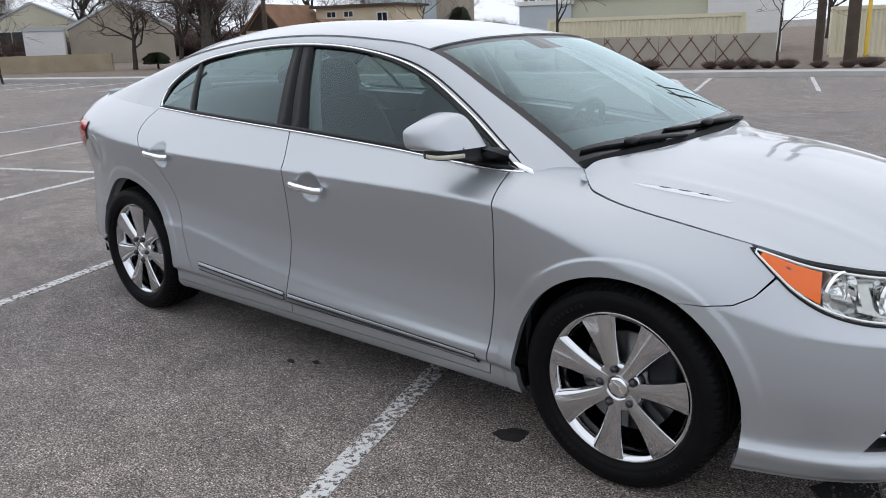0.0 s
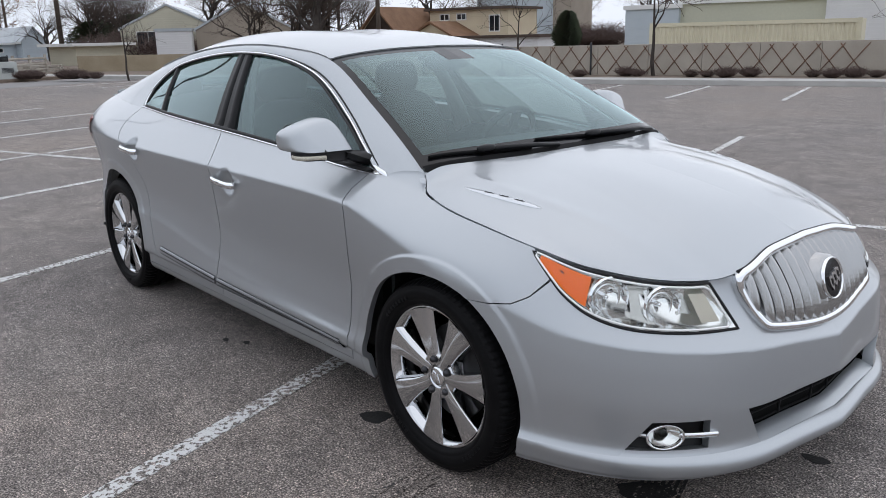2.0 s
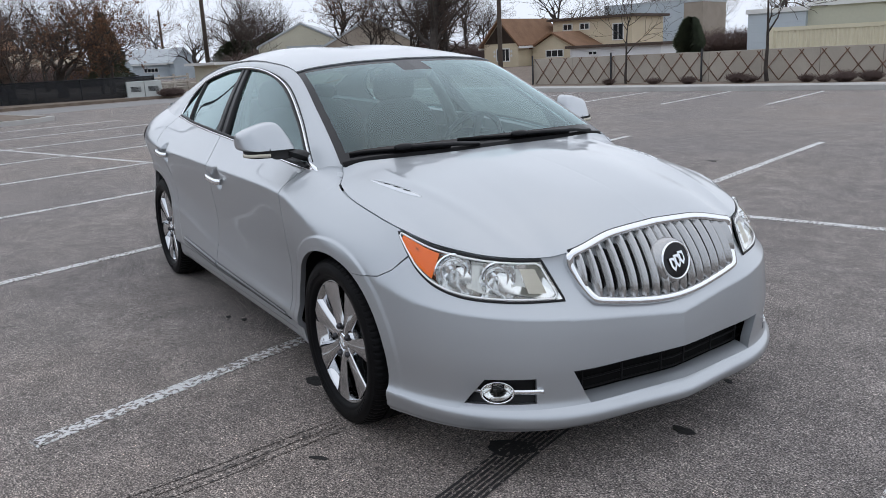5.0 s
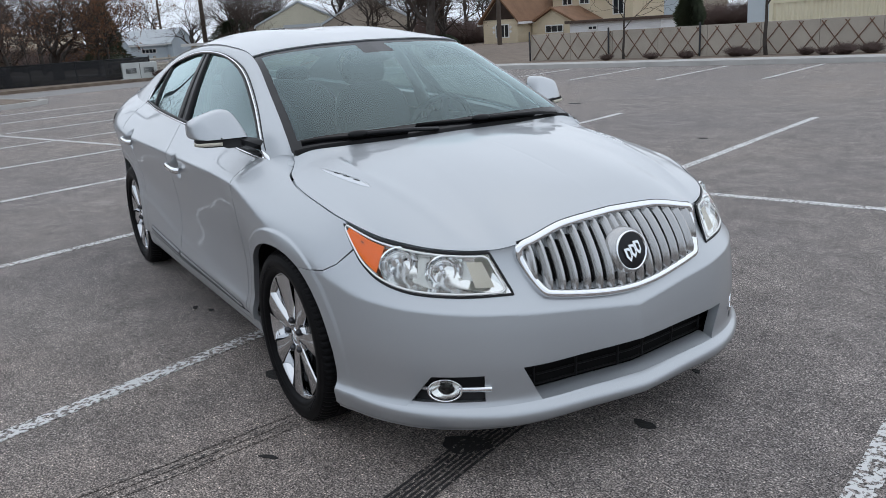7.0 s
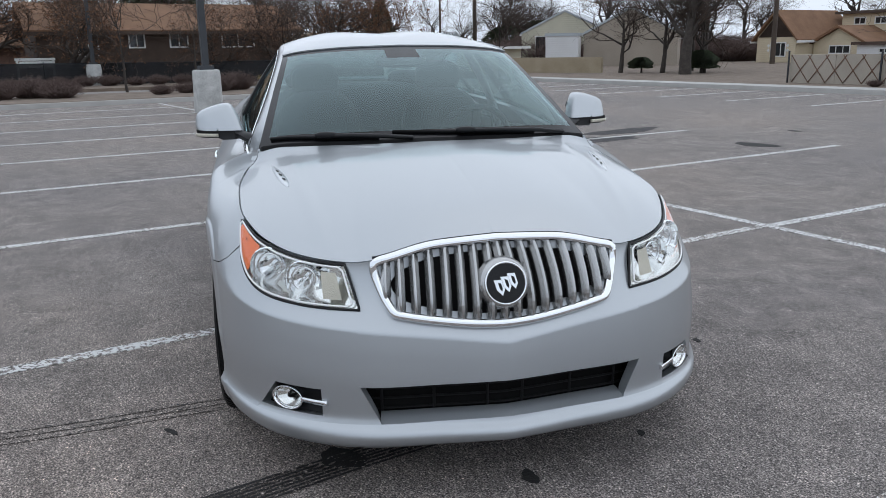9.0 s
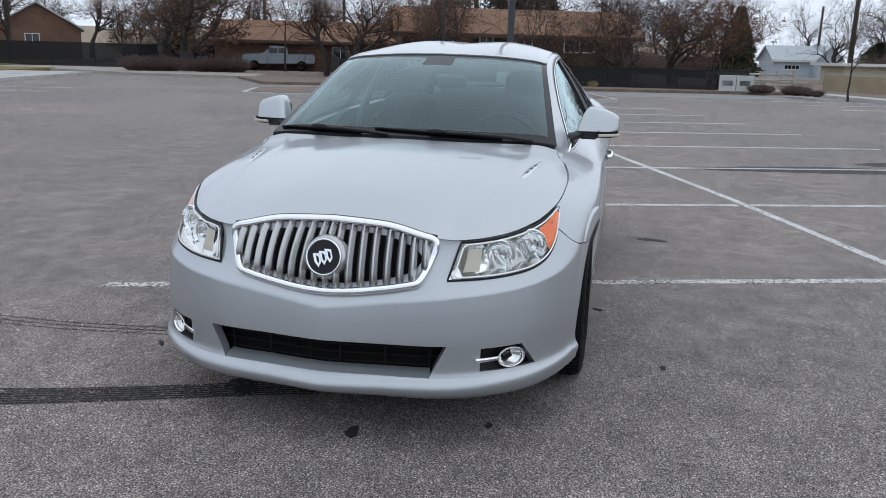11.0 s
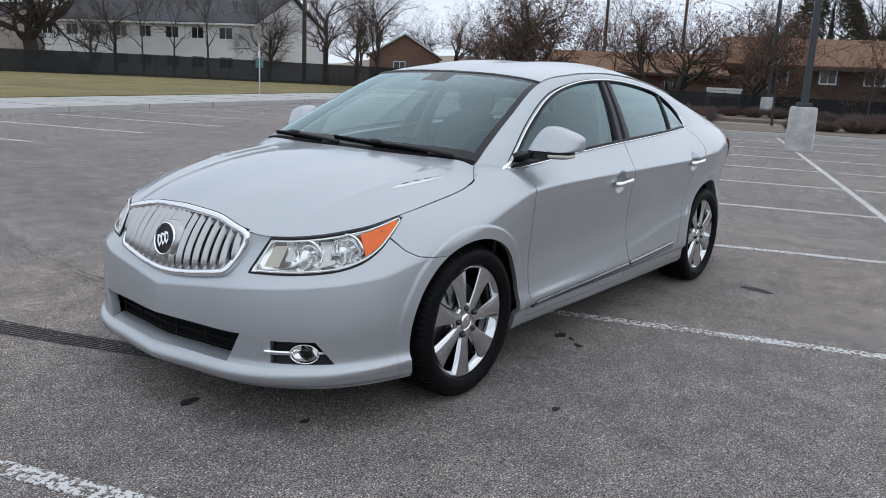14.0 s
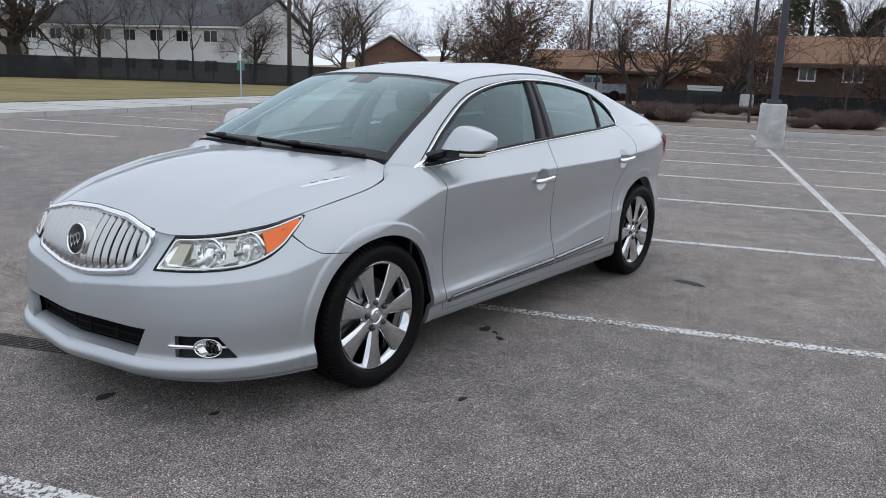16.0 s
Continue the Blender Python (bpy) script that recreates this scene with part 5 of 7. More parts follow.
WORN, FAIR = worn_line_mat("flaked_line_paint", 0.605), worn_line_mat("line_paint", 0.575)
CONCRETE = mottled("concrete", (0.33, 0.325, 0.31), (0.50, 0.49, 0.475), 1.3, 0.85, 0.3, 70)
KERB = mottled("kerb_concrete", (0.36, 0.35, 0.33), (0.50, 0.49, 0.47), 2.0, 0.85, 0.3, 60)
DIRT = mottled("dry_soil", (0.10, 0.075, 0.055), (0.24, 0.19, 0.15), 2.5, 0.95, 0.8, 40)
LAWN = mottled("winter_lawn", (0.072, 0.069, 0.018), (0.27, 0.205, 0.072), 0.35, 0.95, 0.8, 6)
OIL = mottled("oil_stain", (0.005, 0.005, 0.005), (0.022, 0.021, 0.020), 9, 0.85, 0.5, 120)
SKID = worn_line_mat("tyre_marks", 0.53, (0.022, 0.021, 0.021))
FAINT = worn_line_mat("faint_tyre_marks", 0.70, (0.045, 0.043, 0.042))
DAMP = worn_line_mat("damp_patch", 0.50, (0.040, 0.039, 0.041))

bm = bmesh.new()
bmesh.ops.create_grid(bm, x_segments=8, y_segments=8, size=600)
tagged(part("ground", bm, ASPHALT, None), "weathered grey asphalt car park", "ground", kind="structure")


def slab(name, pts, z0, z1, material, label, category="", kind="structure", frame_=LOT):
    """A flat prism over a run of corner points."""
    bm = bmesh.new()
    top = [bm.verts.new((x, y, z1)) for x, y in pts]
    low = [bm.verts.new((x, y, z0)) for x, y in pts]
    bm.faces.new(top)
    n = len(pts)
    for i in range(n):
        bm.faces.new((low[i], low[(i + 1) % n], top[(i + 1) % n], top[i]))
    ob = part(name, fix_normals(bm), material, None, m=frame_)
    return tagged(ob, label, category or name.replace("_", " "), kind=kind)


def line_mark(u0, v0, u1, v1, material, width=0.088):
    """A painted line, a few millimetres proud."""
    d = Vector((u1 - u0, v1 - v0)).normalized() * width / 2
    n = Vector((-d.y, d.x))
    c = [(u0 + n.x, v0 + n.y), (u0 - n.x, v0 - n.y), (u1 - n.x, v1 - n.y), (u1 + n.x, v1 + n.y)]
    slab("parking_line", c, -0.01, 0.004, material, "white painted parking bay line, flaked", "line")


for k in range(-1, 8):
    u = (2.835, 0.10, -2.63, -5.345, -7.98, -10.5, -13.0, -15.6, -18.2)[k + 1]
    line_mark(u + (0.035 if k < 2 else 0), -5.14, u, 0.12, WORN if k < 1 else FAIR)
    line_mark(u + (0.02 if k < 1 else 0), 0.22, u + (0.10 if k < 1 else 0), 5.13, FAIR)
for u0, v0, u1, v1 in ((3.0, 0.13, -3.0, 0.21), (-3.0, 0.21, -8.2, 0.10), (-8.2, 0.10, -14.9, -0.06), (-16.1, -0.08, -20.2, -0.2)):
    line_mark(u0, v0, u1, v1, FAIR)
for k in range(-4, 15):
    line_mark(2.18 - 2.37 * k, 15.35, 2.18 - 2.37 * k, 11.2, FAIR)
for k in range(-2, 3):
    line_mark(-5.40 - 2.65 * k, -17.2, -5.40 - 2.65 * k, -12.25, FAIR)
for k in range(3, 8):
    line_mark(-5.35 - 2.65 * k, -17.2, -5.35 - 2.65 * k, -13.5, WORN)


def stain(name, x, y, rx, ry, turn, material, label, seed=0, z=0.003):
    """An uneven patch soaked into the asphalt."""
    rng = random.Random(seed)
    ph = [rng.uniform(0, 6.28) for _ in range(4)]
    pts = []
    for i in range(26):
        a = 2 * math.pi * i / 26
        r = 1 + 0.12 * math.sin(2 * a + ph[0]) + 0.10 * math.sin(3 * a + ph[1]) + 0.06 * math.sin(7 * a + ph[2])
        pts.append((rx * r * math.cos(a), ry * r * math.sin(a)))
    slab(name, pts, -0.01, z, material, label, "stain", frame_=pose(x, y, 0, 0, 0, turn))


for i, (x, y, rx, ry, tn) in enumerate(((-0.408, -0.816, 0.066, 0.044, 20), (0.904, 0.094, 0.042, 0.026, 0), (0.625, -0.496, 0.09, 0.06, 30), (0.263, -1.10, 0.035, 0.012, 40), (-0.092, 1.266, 0.022, 0.016, 0),
                                        (-0.997, 0.783, 0.045, 0.025, 10), (-0.91, 0.935, 0.035, 0.014, 60), (-0.98, 0.86, 0.02, 0.012, 60), (-6.8, 6.0, 0.3, 0.2, 20), (-1.6, -0.86, 0.022, 0.015, 0), (-1.493, -0.802, 0.02, 0.014, 0), (0.711, 0.584, 0.02, 0.014, 0),
                                        (-0.2, 0.62, 0.05, 0.03, 0), (-3.6, 5.6, 0.06, 0.04, 10), (-5.3, -3.4, 0.12, 0.03, 100), (-8.2, 7.6, 0.12, 0.07, 0))):
    stain("oil_stain", x, y, rx, ry, tn, OIL, "dark oil stain on the asphalt", i)
stain("damp_patch", -2.88, 1.28, 0.10, 0.05, 80, DAMP, "faint dark patch on the asphalt", 39)
stain("damp_patch", -8.0, 3.5, 0.30, 1.6, 12, DAMP, "damp dark patch on the asphalt", 40)
stain("damp_patch", -9.2, 5.1, 0.25, 0.9, 20, DAMP, "damp dark patch on the asphalt", 41)


def skid(pts, width, material, label):
    p = dense(pts, 40)
    t = np.gradient(p, axis=0)
    t /= np.linalg.norm(t, axis=1)[:, None]
    n = np.stack([-t[:, 1], t[:, 0]], 1) * width / 2
    bm = bmesh.new()
    add_grid(bm, np.stack([np.column_stack([p - n, np.full(40, 0.0035)]), np.column_stack([p + n, np.full(40, 0.0035)])], 1), True)
    tagged(part("tyre_mark", bm, material, None), label, "tyre mark", kind="structure")


for k in range(7):
    o = (k - 3) * 0.0225
    skid([(0.54 + o, -0.15), (0.655 + o, -0.47), (0.83 + o, -0.92), (1.0 + o * 1.1, -1.42), (1.085 + o * 1.1, -1.82)], 0.0125, SKID, "black ribbed tyre mark on the asphalt")
for k in range(3):
    o = (k - 1) * 0.05
    skid([(0.05 + o, -0.9), (0.16 + o, -1.7), (0.16 + o, -2.3), (0.05 + o, -3.2), (-0.15 + o, -4.2)], 0.02, FAINT, "faint curved tyre mark on the asphalt")

LANE = mottled("worn_lane", (0.19, 0.185, 0.18), (0.27, 0.262, 0.255), 1.0, 0.88, 0.3, 60)
SAND = mottled("pale_gravel", (0.26, 0.235, 0.20), (0.40, 0.365, 0.315), 0.8, 0.95, 0.5, 40)
# kerbs, pavements, verges
for name, c, z, m_, lab in (
        ("kerb_far", [(-60, 15.6), (40, 15.6), (40, 15.78), (-60, 15.78)], 0.13, KERB, "pale concrete kerb along the far bays"),
        ("verge", [(-60, 15.78), (40, 15.78), (40, 130), (-60, 130)], 0.115, DIRT, "bare soil verge behind the kerb"),
        ("pavement_far", [(-60, 15.79), (40, 15.79), (40, 16.7), (-60, 16.7)], 0.125, CONCRETE, "concrete footpath"),
        ("kerb_near", [(-38, -17.45), (60, -17.45), (60, -17.62), (-38, -17.62)], 0.14, KERB, "concrete kerb along the footpath"),
        ("pavement", [(-38, -17.62), (60, -17.62), (60, -21.4), (-38, -21.4)], 0.135, CONCRETE, "wide pale concrete footpath"),
        ("lawn", [(-44, -21.4), (60, -21.4), (60, -140), (-120, -140), (-120, -30), (-44, -26)], 0.16, LAWN, "dormant yellow winter lawn"),
        ("kerb_island", [(-20.4, -6.5), (-20.4, 3.6), (-21.0, 4.6), (-24.6, 4.6), (-25.2, 3.6), (-25.2, -6.5), (-24, -7.5), (-21, -7.5)], 0.13, KERB, "concrete kerb round a planted island"),
        ("soil_island", [(-20.6, -6.4), (-20.6, 3.5), (-21.1, 4.4), (-24.5, 4.4), (-25.0, 3.5), (-25.0, -6.4), (-23.9, -7.3), (-21.1, -7.3)], 0.145, DIRT, "soil of a planted island"),
        ("driveway", [(-25.3, -7), (-25.3, 15.5), (-28.6, 15.5), (-29.2, -7)], 0.006, LANE, "pale worn lane beyond the island"),
        ("gravel_strip", [(-36.5, -9.2), (-38.6, -15.8), (-43.0, -20.6), (-44.2, -26), (-50.5, -26), (-49.5, -19), (-43.5, -13.6), (-41.5, -9.2)], 0.128, SAND, "pale gravel strip in front of the fence"),
        ("planting_bed", [(-29.6, 15.5), (-30.2, -8), (-39.95, -11), (-40.9, -15.2), (-45.3, -20), (-46.4, -24.8), (-48, -26), (-48, 15.5)], 0.12, DIRT, "planting bed of bare soil by the fence"),
):
    slab(name, c, -0.05, z, m_, lab)

JOINT = mottled("joint_filler", (0.10, 0.095, 0.09), (0.20, 0.19, 0.18), 6, 0.9)
# expansion joints in the kerb and the path
for u in np.arange(-36, 24, 3.05):
    slab("kerb_joint", [(u, -17.44), (u + 0.011, -17.44), (u + 0.011, -21.3), (u, -21.3)], 0.0, 0.1415, JOINT, "dark joint in the concrete", "joint")

# ---- light poles ----


def light_pole(u, v):
    t = thing("light_pole", "dark grey square light pole on a concrete footing", "light pole", "light poles", m=lot(u, v))
    bm = bmesh.new()
    rings = []
    for z, h in ((-0.02, 0.30), (0.0, 0.30), (0.95, 0.285), (0.985, 0.27), (1.0, 0.25)):
        ring = []
        for i in range(32):
            a = 2 * math.pi * i / 32
            c, s = math.cos(a), math.sin(a)
            k = (abs(c) ** 7 + abs(s) ** 7) ** (-1 / 7)
            ring.append(bm.verts.new((h * k * c, h * k * s, z)))
        rings.append(ring)
    for a, b in zip(rings, rings[1:]):
        for i in range(32):
            bm.faces.new((a[i], a[(i + 1) % 32], b[(i + 1) % 32], b[i])).smooth = True
    bm.faces.new(rings[-1])
    part("footing", bm, FOOTING, t, "stained concrete footing")
    bm = bmesh.new()
    box(bm, -0.16, 0.16, -0.16, 0.16, 0.99, 1.09, bevel=0.01)
    part("base_cover", fix_normals(bm), POLE, t)
    bm = bmesh.new()
    box(bm, -0.075, 0.075, -0.075, 0.075, 1.05, 8.5, bevel=0.01)
    part("pole", fix_normals(bm), POLE, t)
    bm = bmesh.new()
    box(bm, -0.2, 0.55, -0.17, 0.17, 8.45, 8.6, bevel=0.02)
    part("lamp_head", fix_normals(bm), POLE, t)


FOOTING = mottled("footing_concrete", (0.25, 0.25, 0.24), (0.60, 0.60, 0.585), 4.5, 0.85, 0.3, 50)
POLE = mottled("pole_paint", (0.028, 0.031, 0.037), (0.046, 0.051, 0.058), 3, 0.5, 0.05, 60)
light_pole(-15.5, 0.0)
light_pole(-34.0, 0.0)

# ---- fences ----
MESH = bpy.data.materials.new("black_screen_mesh")
MESH.use_nodes = True
_n = MESH.node_tree
_t = _n.nodes.new("ShaderNodeBsdfTransparent")
_x = _n.nodes.new("ShaderNodeMixShader")
_x.inputs[0].default_value = 0.24
bsdf(MESH).inputs["Base Color"].default_value = (0.013, 0.014, 0.016, 1)
bsdf(MESH).inputs["Roughness"].default_value = 0.85
_n.links.new(bsdf(MESH).outputs[0], _x.inputs[1])
_n.links.new(_t.outputs[0], _x.inputs[2])
_n.links.new(_x.outputs[0], _n.nodes["Material Output"].inputs[0])
STEEL = mat("dark_steel", (0.03, 0.031, 0.034), 0.5, 0.6)


def mesh_fence(runs, gap=3.0):
    """A chain-link fence hung with black screen cloth: posts, rail and cloth."""
    for (a, za, b, zb) in runs:
        a, b = Vector(a), Vector(b)
        t = thing("screen_fence", "black screen cloth on a chain-link fence with steel posts", "fence", "screen fences", m=LOT)
        n = max(1, round((b - a).length / gap))
        for i in range(n):
            p, q = a.lerp(b, i / n), a.lerp(b, (i + 1) / n)
            zp, zq = za + (zb - za) * i / n, za + (zb - za) * (i + 1) / n
            nrm = Vector((-(q - p).y, (q - p).x)).normalized() * 0.006
            bm = bmesh.new()
            lo = [bm.verts.new((x.x + s * nrm.x, x.y + s * nrm.y, 0.02)) for x in (p, q) for s in (1, -1)]
            hi = [bm.verts.new((x.x + s * nrm.x, x.y + s * nrm.y, z - 0.01)) for x, z in ((p, zp), (q, zq)) for s in (1, -1)]
            for f in ((lo[0], lo[2], hi[2], hi[0]), (lo[3], lo[1], hi[1], hi[3]), (hi[0], hi[2], hi[3], hi[1])):
                bm.faces.new(f)
            part("screen", bm, MESH, t)
            bm = bmesh.new()
            lathe(bm, [(0.03, 0.0), (0.03, zp + 0.05), (0.002, zp + 0.07)], 8, "z", (p.x - nrm.x * 5, p.y - nrm.y * 5, 0))
            part("post", bm, STEEL, t)
        bm = bmesh.new()
        sweep(bm, [(a.x, a.y, za), (b.x, b.y, zb)], round_section(0.022, 6))
        part("rail", fix_normals(bm), STEEL, t)


mesh_fence([((-30.6, 13.6), 1.0, (-32.3, 7.6), 1.0), ((-32.3, 7.6), 1.0, (-36.0, -5.0), 1.08), ((-36.0, -5.0), 1.08, (-60.0, -6.5), 1.5), ((-56.5, -13.2), 1.65, (-52.0, -19.0), 1.6),
            ((-52.0, -19.0), 1.6, (-50.9, -29.5), 1.65), ((-50.9, -29.5), 1.65, (-46.9, -43.0), 1.78), ((-46.9, -43.0), 1.78, (-36.4, -56.0), 1.72), ((-36.4, -56.0), 1.72, (-22.0, -70.0), 1.72)])
# iron pickets behind the pickup
t = thing("picket_fence", "weathered pale iron picket fence", "fence", m=LOT)
PICKET = mat("pale_iron", (0.36, 0.36, 0.35), 0.6, 0.3)
for i in range(44):
    k = i / 43
    bm = bmesh.new()
    x, y = -60.5 + 9.5 * k * 0.55, -5.5 - 13 * k
    box(bm, x - 0.02, x + 0.02, y - 0.03, y + 0.03, 0, 1.45)
    part("picket", bm, PICKET, t)

# ---- lattice wall by the far kerb ----
STUCCO = mottled("grey_stucco", (0.30, 0.265, 0.22), (0.43, 0.385, 0.325), 1.2, 0.9, 0.3, 30)
RUST = mottled("rusty_strap", (0.10, 0.05, 0.03), (0.20, 0.11, 0.07), 8, 0.8, 0.2, 60)
wall_t = thing("lattice_wall", "low grey-beige wall with rusty crossed straps", "wall", m=LOT)
for i in range(9):
    u0 = -13.1 + i * 1.6
    bm = bmesh.new()
    box(bm, u0 + 0.004, u0 + 1.596, 18.2, 18.34, 0.10, 1.00 + 0.05 * (i / 8), bevel=0.008)
    part("panel", fix_normals(bm), STUCCO, wall_t)
for i in range(24):
    for s in (1, -1):
        u0 = -13.0 + i * 0.60
        u1 = u0 + s * 0.66
        if -13.2 < u1 < 1.35 and u0 < 1.35:
            bm = bmesh.new()
            sweep(bm, [(u0, 18.19 - 0.004 * s, 0.14), ((u0 + u1) / 2, 18.18 - 0.004 * s, 0.56), (u1, 18.19 - 0.004 * s, 0.99)], [(-0.013, -0.004), (-0.013, 0.004), (0.013, 0.004), (0.013, -0.004)], up=(0, -1, 0))
            part("strap", fix_normals(bm), RUST, wall_t)
for u in (-13.1, -10.0, -6.9):
    bm = bmesh.new()
    lathe(bm, [(0.03, 0.1), (0.03, 1.1), (0.002, 1.12)], 10, "z", (u, 18.12, 0))
    part("post", bm, STEEL, wall_t)

# ---- containers ----
CREAM = mottled("cream_steel", (0.60, 0.555, 0.40), (0.71, 0.66, 0.49), 0.8, 0.6, 0.05, 30)
YELLOW = mat("yellow_paint", (0.62, 0.40, 0.03), 0.5)


def container(u, v, length, top, name_label):
    t = thing("shipping_container", name_label, "container", "containers", m=lot(u, v, 0.115))
    bm = bmesh.new()
    n = int(length / 0.14)
    rows = []
    for i in range(n * 4 + 1):
        k, ph = i / (n * 4), i % 4
        rows.append([(k * length, -0.03 * (ph in (1, 2)), z) for z in (0.10, top - 0.12)])
    add_grid(bm, np.array(rows))
    for f in bm.faces:
        f.smooth = False
    part("side", bm, CREAM, t)
    for nm, c in (("frame_rail", (0, length, -0.05, 0.03, 0, 0.12)), ("frame_rail", (0, length, -0.05, 0.03, top - 0.13, top)), ("corner_post", (-0.05, 0.08, -0.055, 0.05, 0, top + 0.01)), ("corner_post", (length - 0.08, length + 0.05, -0.055, 0.05, 0, top + 0.01))):
        bm = bmesh.new()
        box(bm, *c)
        part(nm, bm, CREAM, t)
    bm = bmesh.new()
    box(bm, 0, length, 0.03, 2.4, 0.02, top - 0.01)
    part("box", bm, CREAM, t)
    return t


container(-6.6, 23.4, 6.8, 1.55, "cream corrugated shipping container behind the wall")
c2 = container(2.95, 23.4, 6.0, 1.62, "cream corrugated shipping container with yellow notices")
for x in (1.6, 2.0):
    bm = bmesh.new()
    box(bm, x, x + 0.24, -0.062, -0.055, 0.75, 0.98)
    part("notice", bm, YELLOW, c2)

# ---- buildings ----
DARKPANE = mat("dark_pane", (0.02, 0.023, 0.026), 0.08, 0, 0.3)
WHITETRIM = mottled("white_trim", (0.62, 0.62, 0.60), (0.74, 0.74, 0.72), 2, 0.6, 0.05, 40)


def siding(name, dark, light, pitch=0.18):
    m = mottled(name, dark, light, 0.7, 0.7, 0.0, 20)
    tc = m.node_tree.nodes["Texture Coordinate"]
    w = node(m, "ShaderNodeTexWave", Scale=1 / pitch / 2, Distortion=0.0)
    w.bands_direction, w.wave_profile = "Z", "SAW"
    link(m, tc, "Object", w, "Vector")
    b = node(m, "ShaderNodeBump", Strength=0.7, Distance=0.02)
    link(m, w, "Fac", b, "Height")
    link(m, b, "Normal", bsdf(m), "Normal")
    return m


def window(parent, wall, a, z, w, h, lx, ly, frame_mat=WHITETRIM, bars=1):
    """A framed window on one of the four walls of a block of half sizes lx, ly; a: its middle along the wall."""
    place = {"x+": pose(lx, a, z, 0, 0, 90), "x-": pose(-lx, a, z, 0, 0, -90), "y-": pose(a, -ly, z), "y+": pose(a, ly, z, 0, 0, 180)}[wall]
    bm = bmesh.new()
    f = min(0.07, w * 0.1)
    for c in ((-w / 2, w / 2, -0.05, 0.02, -h / 2, -h / 2 + f), (-w / 2, w / 2, -0.05, 0.02, h / 2 - f, h / 2), (-w / 2, -w / 2 + f, -0.05, 0.02, -h / 2 + f, h / 2 - f), (w / 2 - f, w / 2, -0.05, 0.02, -h / 2 + f, h / 2 - f)):
        box(bm, *c)
    for i in range(bars):
        x = -w / 2 + w * (i + 1) / (bars + 1)
        box(bm, x - f / 3, x + f / 3, -0.045, 0.02, -h / 2 + f, h / 2 - f)
    wn_ = part("window", fix_normals(bm), frame_mat, parent, m=place)
    bm = bmesh.new()
    box(bm, -w / 2 + f, w / 2 - f, -0.02, 0.01, -h / 2 + f, h / 2 - f)
    part("pane", fix_normals(bm), DARKPANE, wn_)


def block(name, label, m, w, d, eave, peak, wall_mat, roof_mat, windows=(), over=0.3, category="house", frame_mat=WHITETRIM, trim=WHITETRIM):
    """A building: walls with gables at the y ends (ridge along y), a roof with thickness, windows."""
    t = thing(name, label, category, m=m)
    hx, hy = w / 2, d / 2
    bm = bmesh.new()
    prof = [(-hx, 0), (hx, 0), (hx, eave)] + ([(0, peak)] if peak > eave else []) + [(-hx, eave)]
    ends = [[bm.verts.new((x, y, z)) for x, z in prof] for y in (-hy, hy)]
    bm.faces.new(ends[0])
    bm.faces.new(ends[1][::-1])
    for i in range(len(prof)):
        j = (i + 1) % len(prof)
        bm.faces.new((ends[0][i], ends[1][i], ends[1][j], ends[0][j]))
    part("wall", fix_normals(bm), wall_mat, t)
    if peak > eave:
        for s in (1, -1):
            slope = (peak - eave) / hx
            bm = bmesh.new()
            x1, z1 = s * (hx + over), eave - over * slope
            vs = [bm.verts.new((x, y, z + dz)) for y in (-hy - over, hy + over) for x, z in ((0, peak), (x1, z1)) for dz in (0.015, 0.16)]
            for q in ((0, 1, 3, 2), (4, 6, 7, 5), (1, 5, 7, 3), (0, 2, 6, 4), (2, 3, 7, 6), (0, 4, 5, 1)):
                bm.faces.new([vs[i] for i in q])
            part("roof", fix_normals(bm), roof_mat, t)
            bm = bmesh.new()
            box(bm, x1 - 0.04, x1 + 0.04, -hy - over, hy + over, z1 - 0.06, z1 + 0.1)
            part("gutter", bm, trim, t)
    else:
        bm = bmesh.new()
        box(bm, -hx - over, hx + over, -hy - over, hy + over, eave, eave + 0.18)
        part("roof", bm, roof_mat, t)
    for wdw in windows:
        window(t, *wdw[:5], hx, hy, frame_mat, wdw[5] if len(wdw) > 5 else 1)
    return t


TAN = mottled("tan_block", (0.27, 0.23, 0.185), (0.36, 0.31, 0.255), 0.8, 0.9, 0.2, 12)
CREAMWALL = siding("cream_siding", (0.52, 0.49, 0.38), (0.62, 0.585, 0.46), 0.25)
HOUSEWALL = siding("house_siding", (0.55, 0.46, 0.32), (0.66, 0.57, 0.41), 0.2)
GREENCREAM = mottled("pale_olive_wall", (0.46, 0.46, 0.36), (0.54, 0.535, 0.42), 0.3, 0.8, 0.0, 10)
PALEBLUE = siding("pale_blue_steel", (0.42, 0.48, 0.52), (0.52, 0.57, 0.60), 0.6)
BROWNROOF = mottled("brown_shingles", (0.13, 0.068, 0.036), (0.225, 0.122, 0.066), 1.5, 0.9, 0.5, 14)
GREYROOF = mottled("grey_steel_roof", (0.36, 0.39, 0.41), (0.46, 0.49, 0.51), 0.6, 0.5, 0.1, 9)
DARKROOF = mottled("charcoal_shingles", (0.045, 0.046, 0.05), (0.085, 0.087, 0.092), 0.8, 0.9, 0.5, 10)
WHITEWALL = siding("white_siding", (0.66, 0.66, 0.66), (0.78, 0.78, 0.78), 0.22)
BRICK = mottled("brown_brick", (0.10, 0.055, 0.04), (0.19, 0.11, 0.08), 1.2, 0.9, 0.4, 14)
DARKWOOD = mottled("dark_wood", (0.045, 0.03, 0.022), (0.09, 0.06, 0.045), 2, 0.85, 0.3, 20)
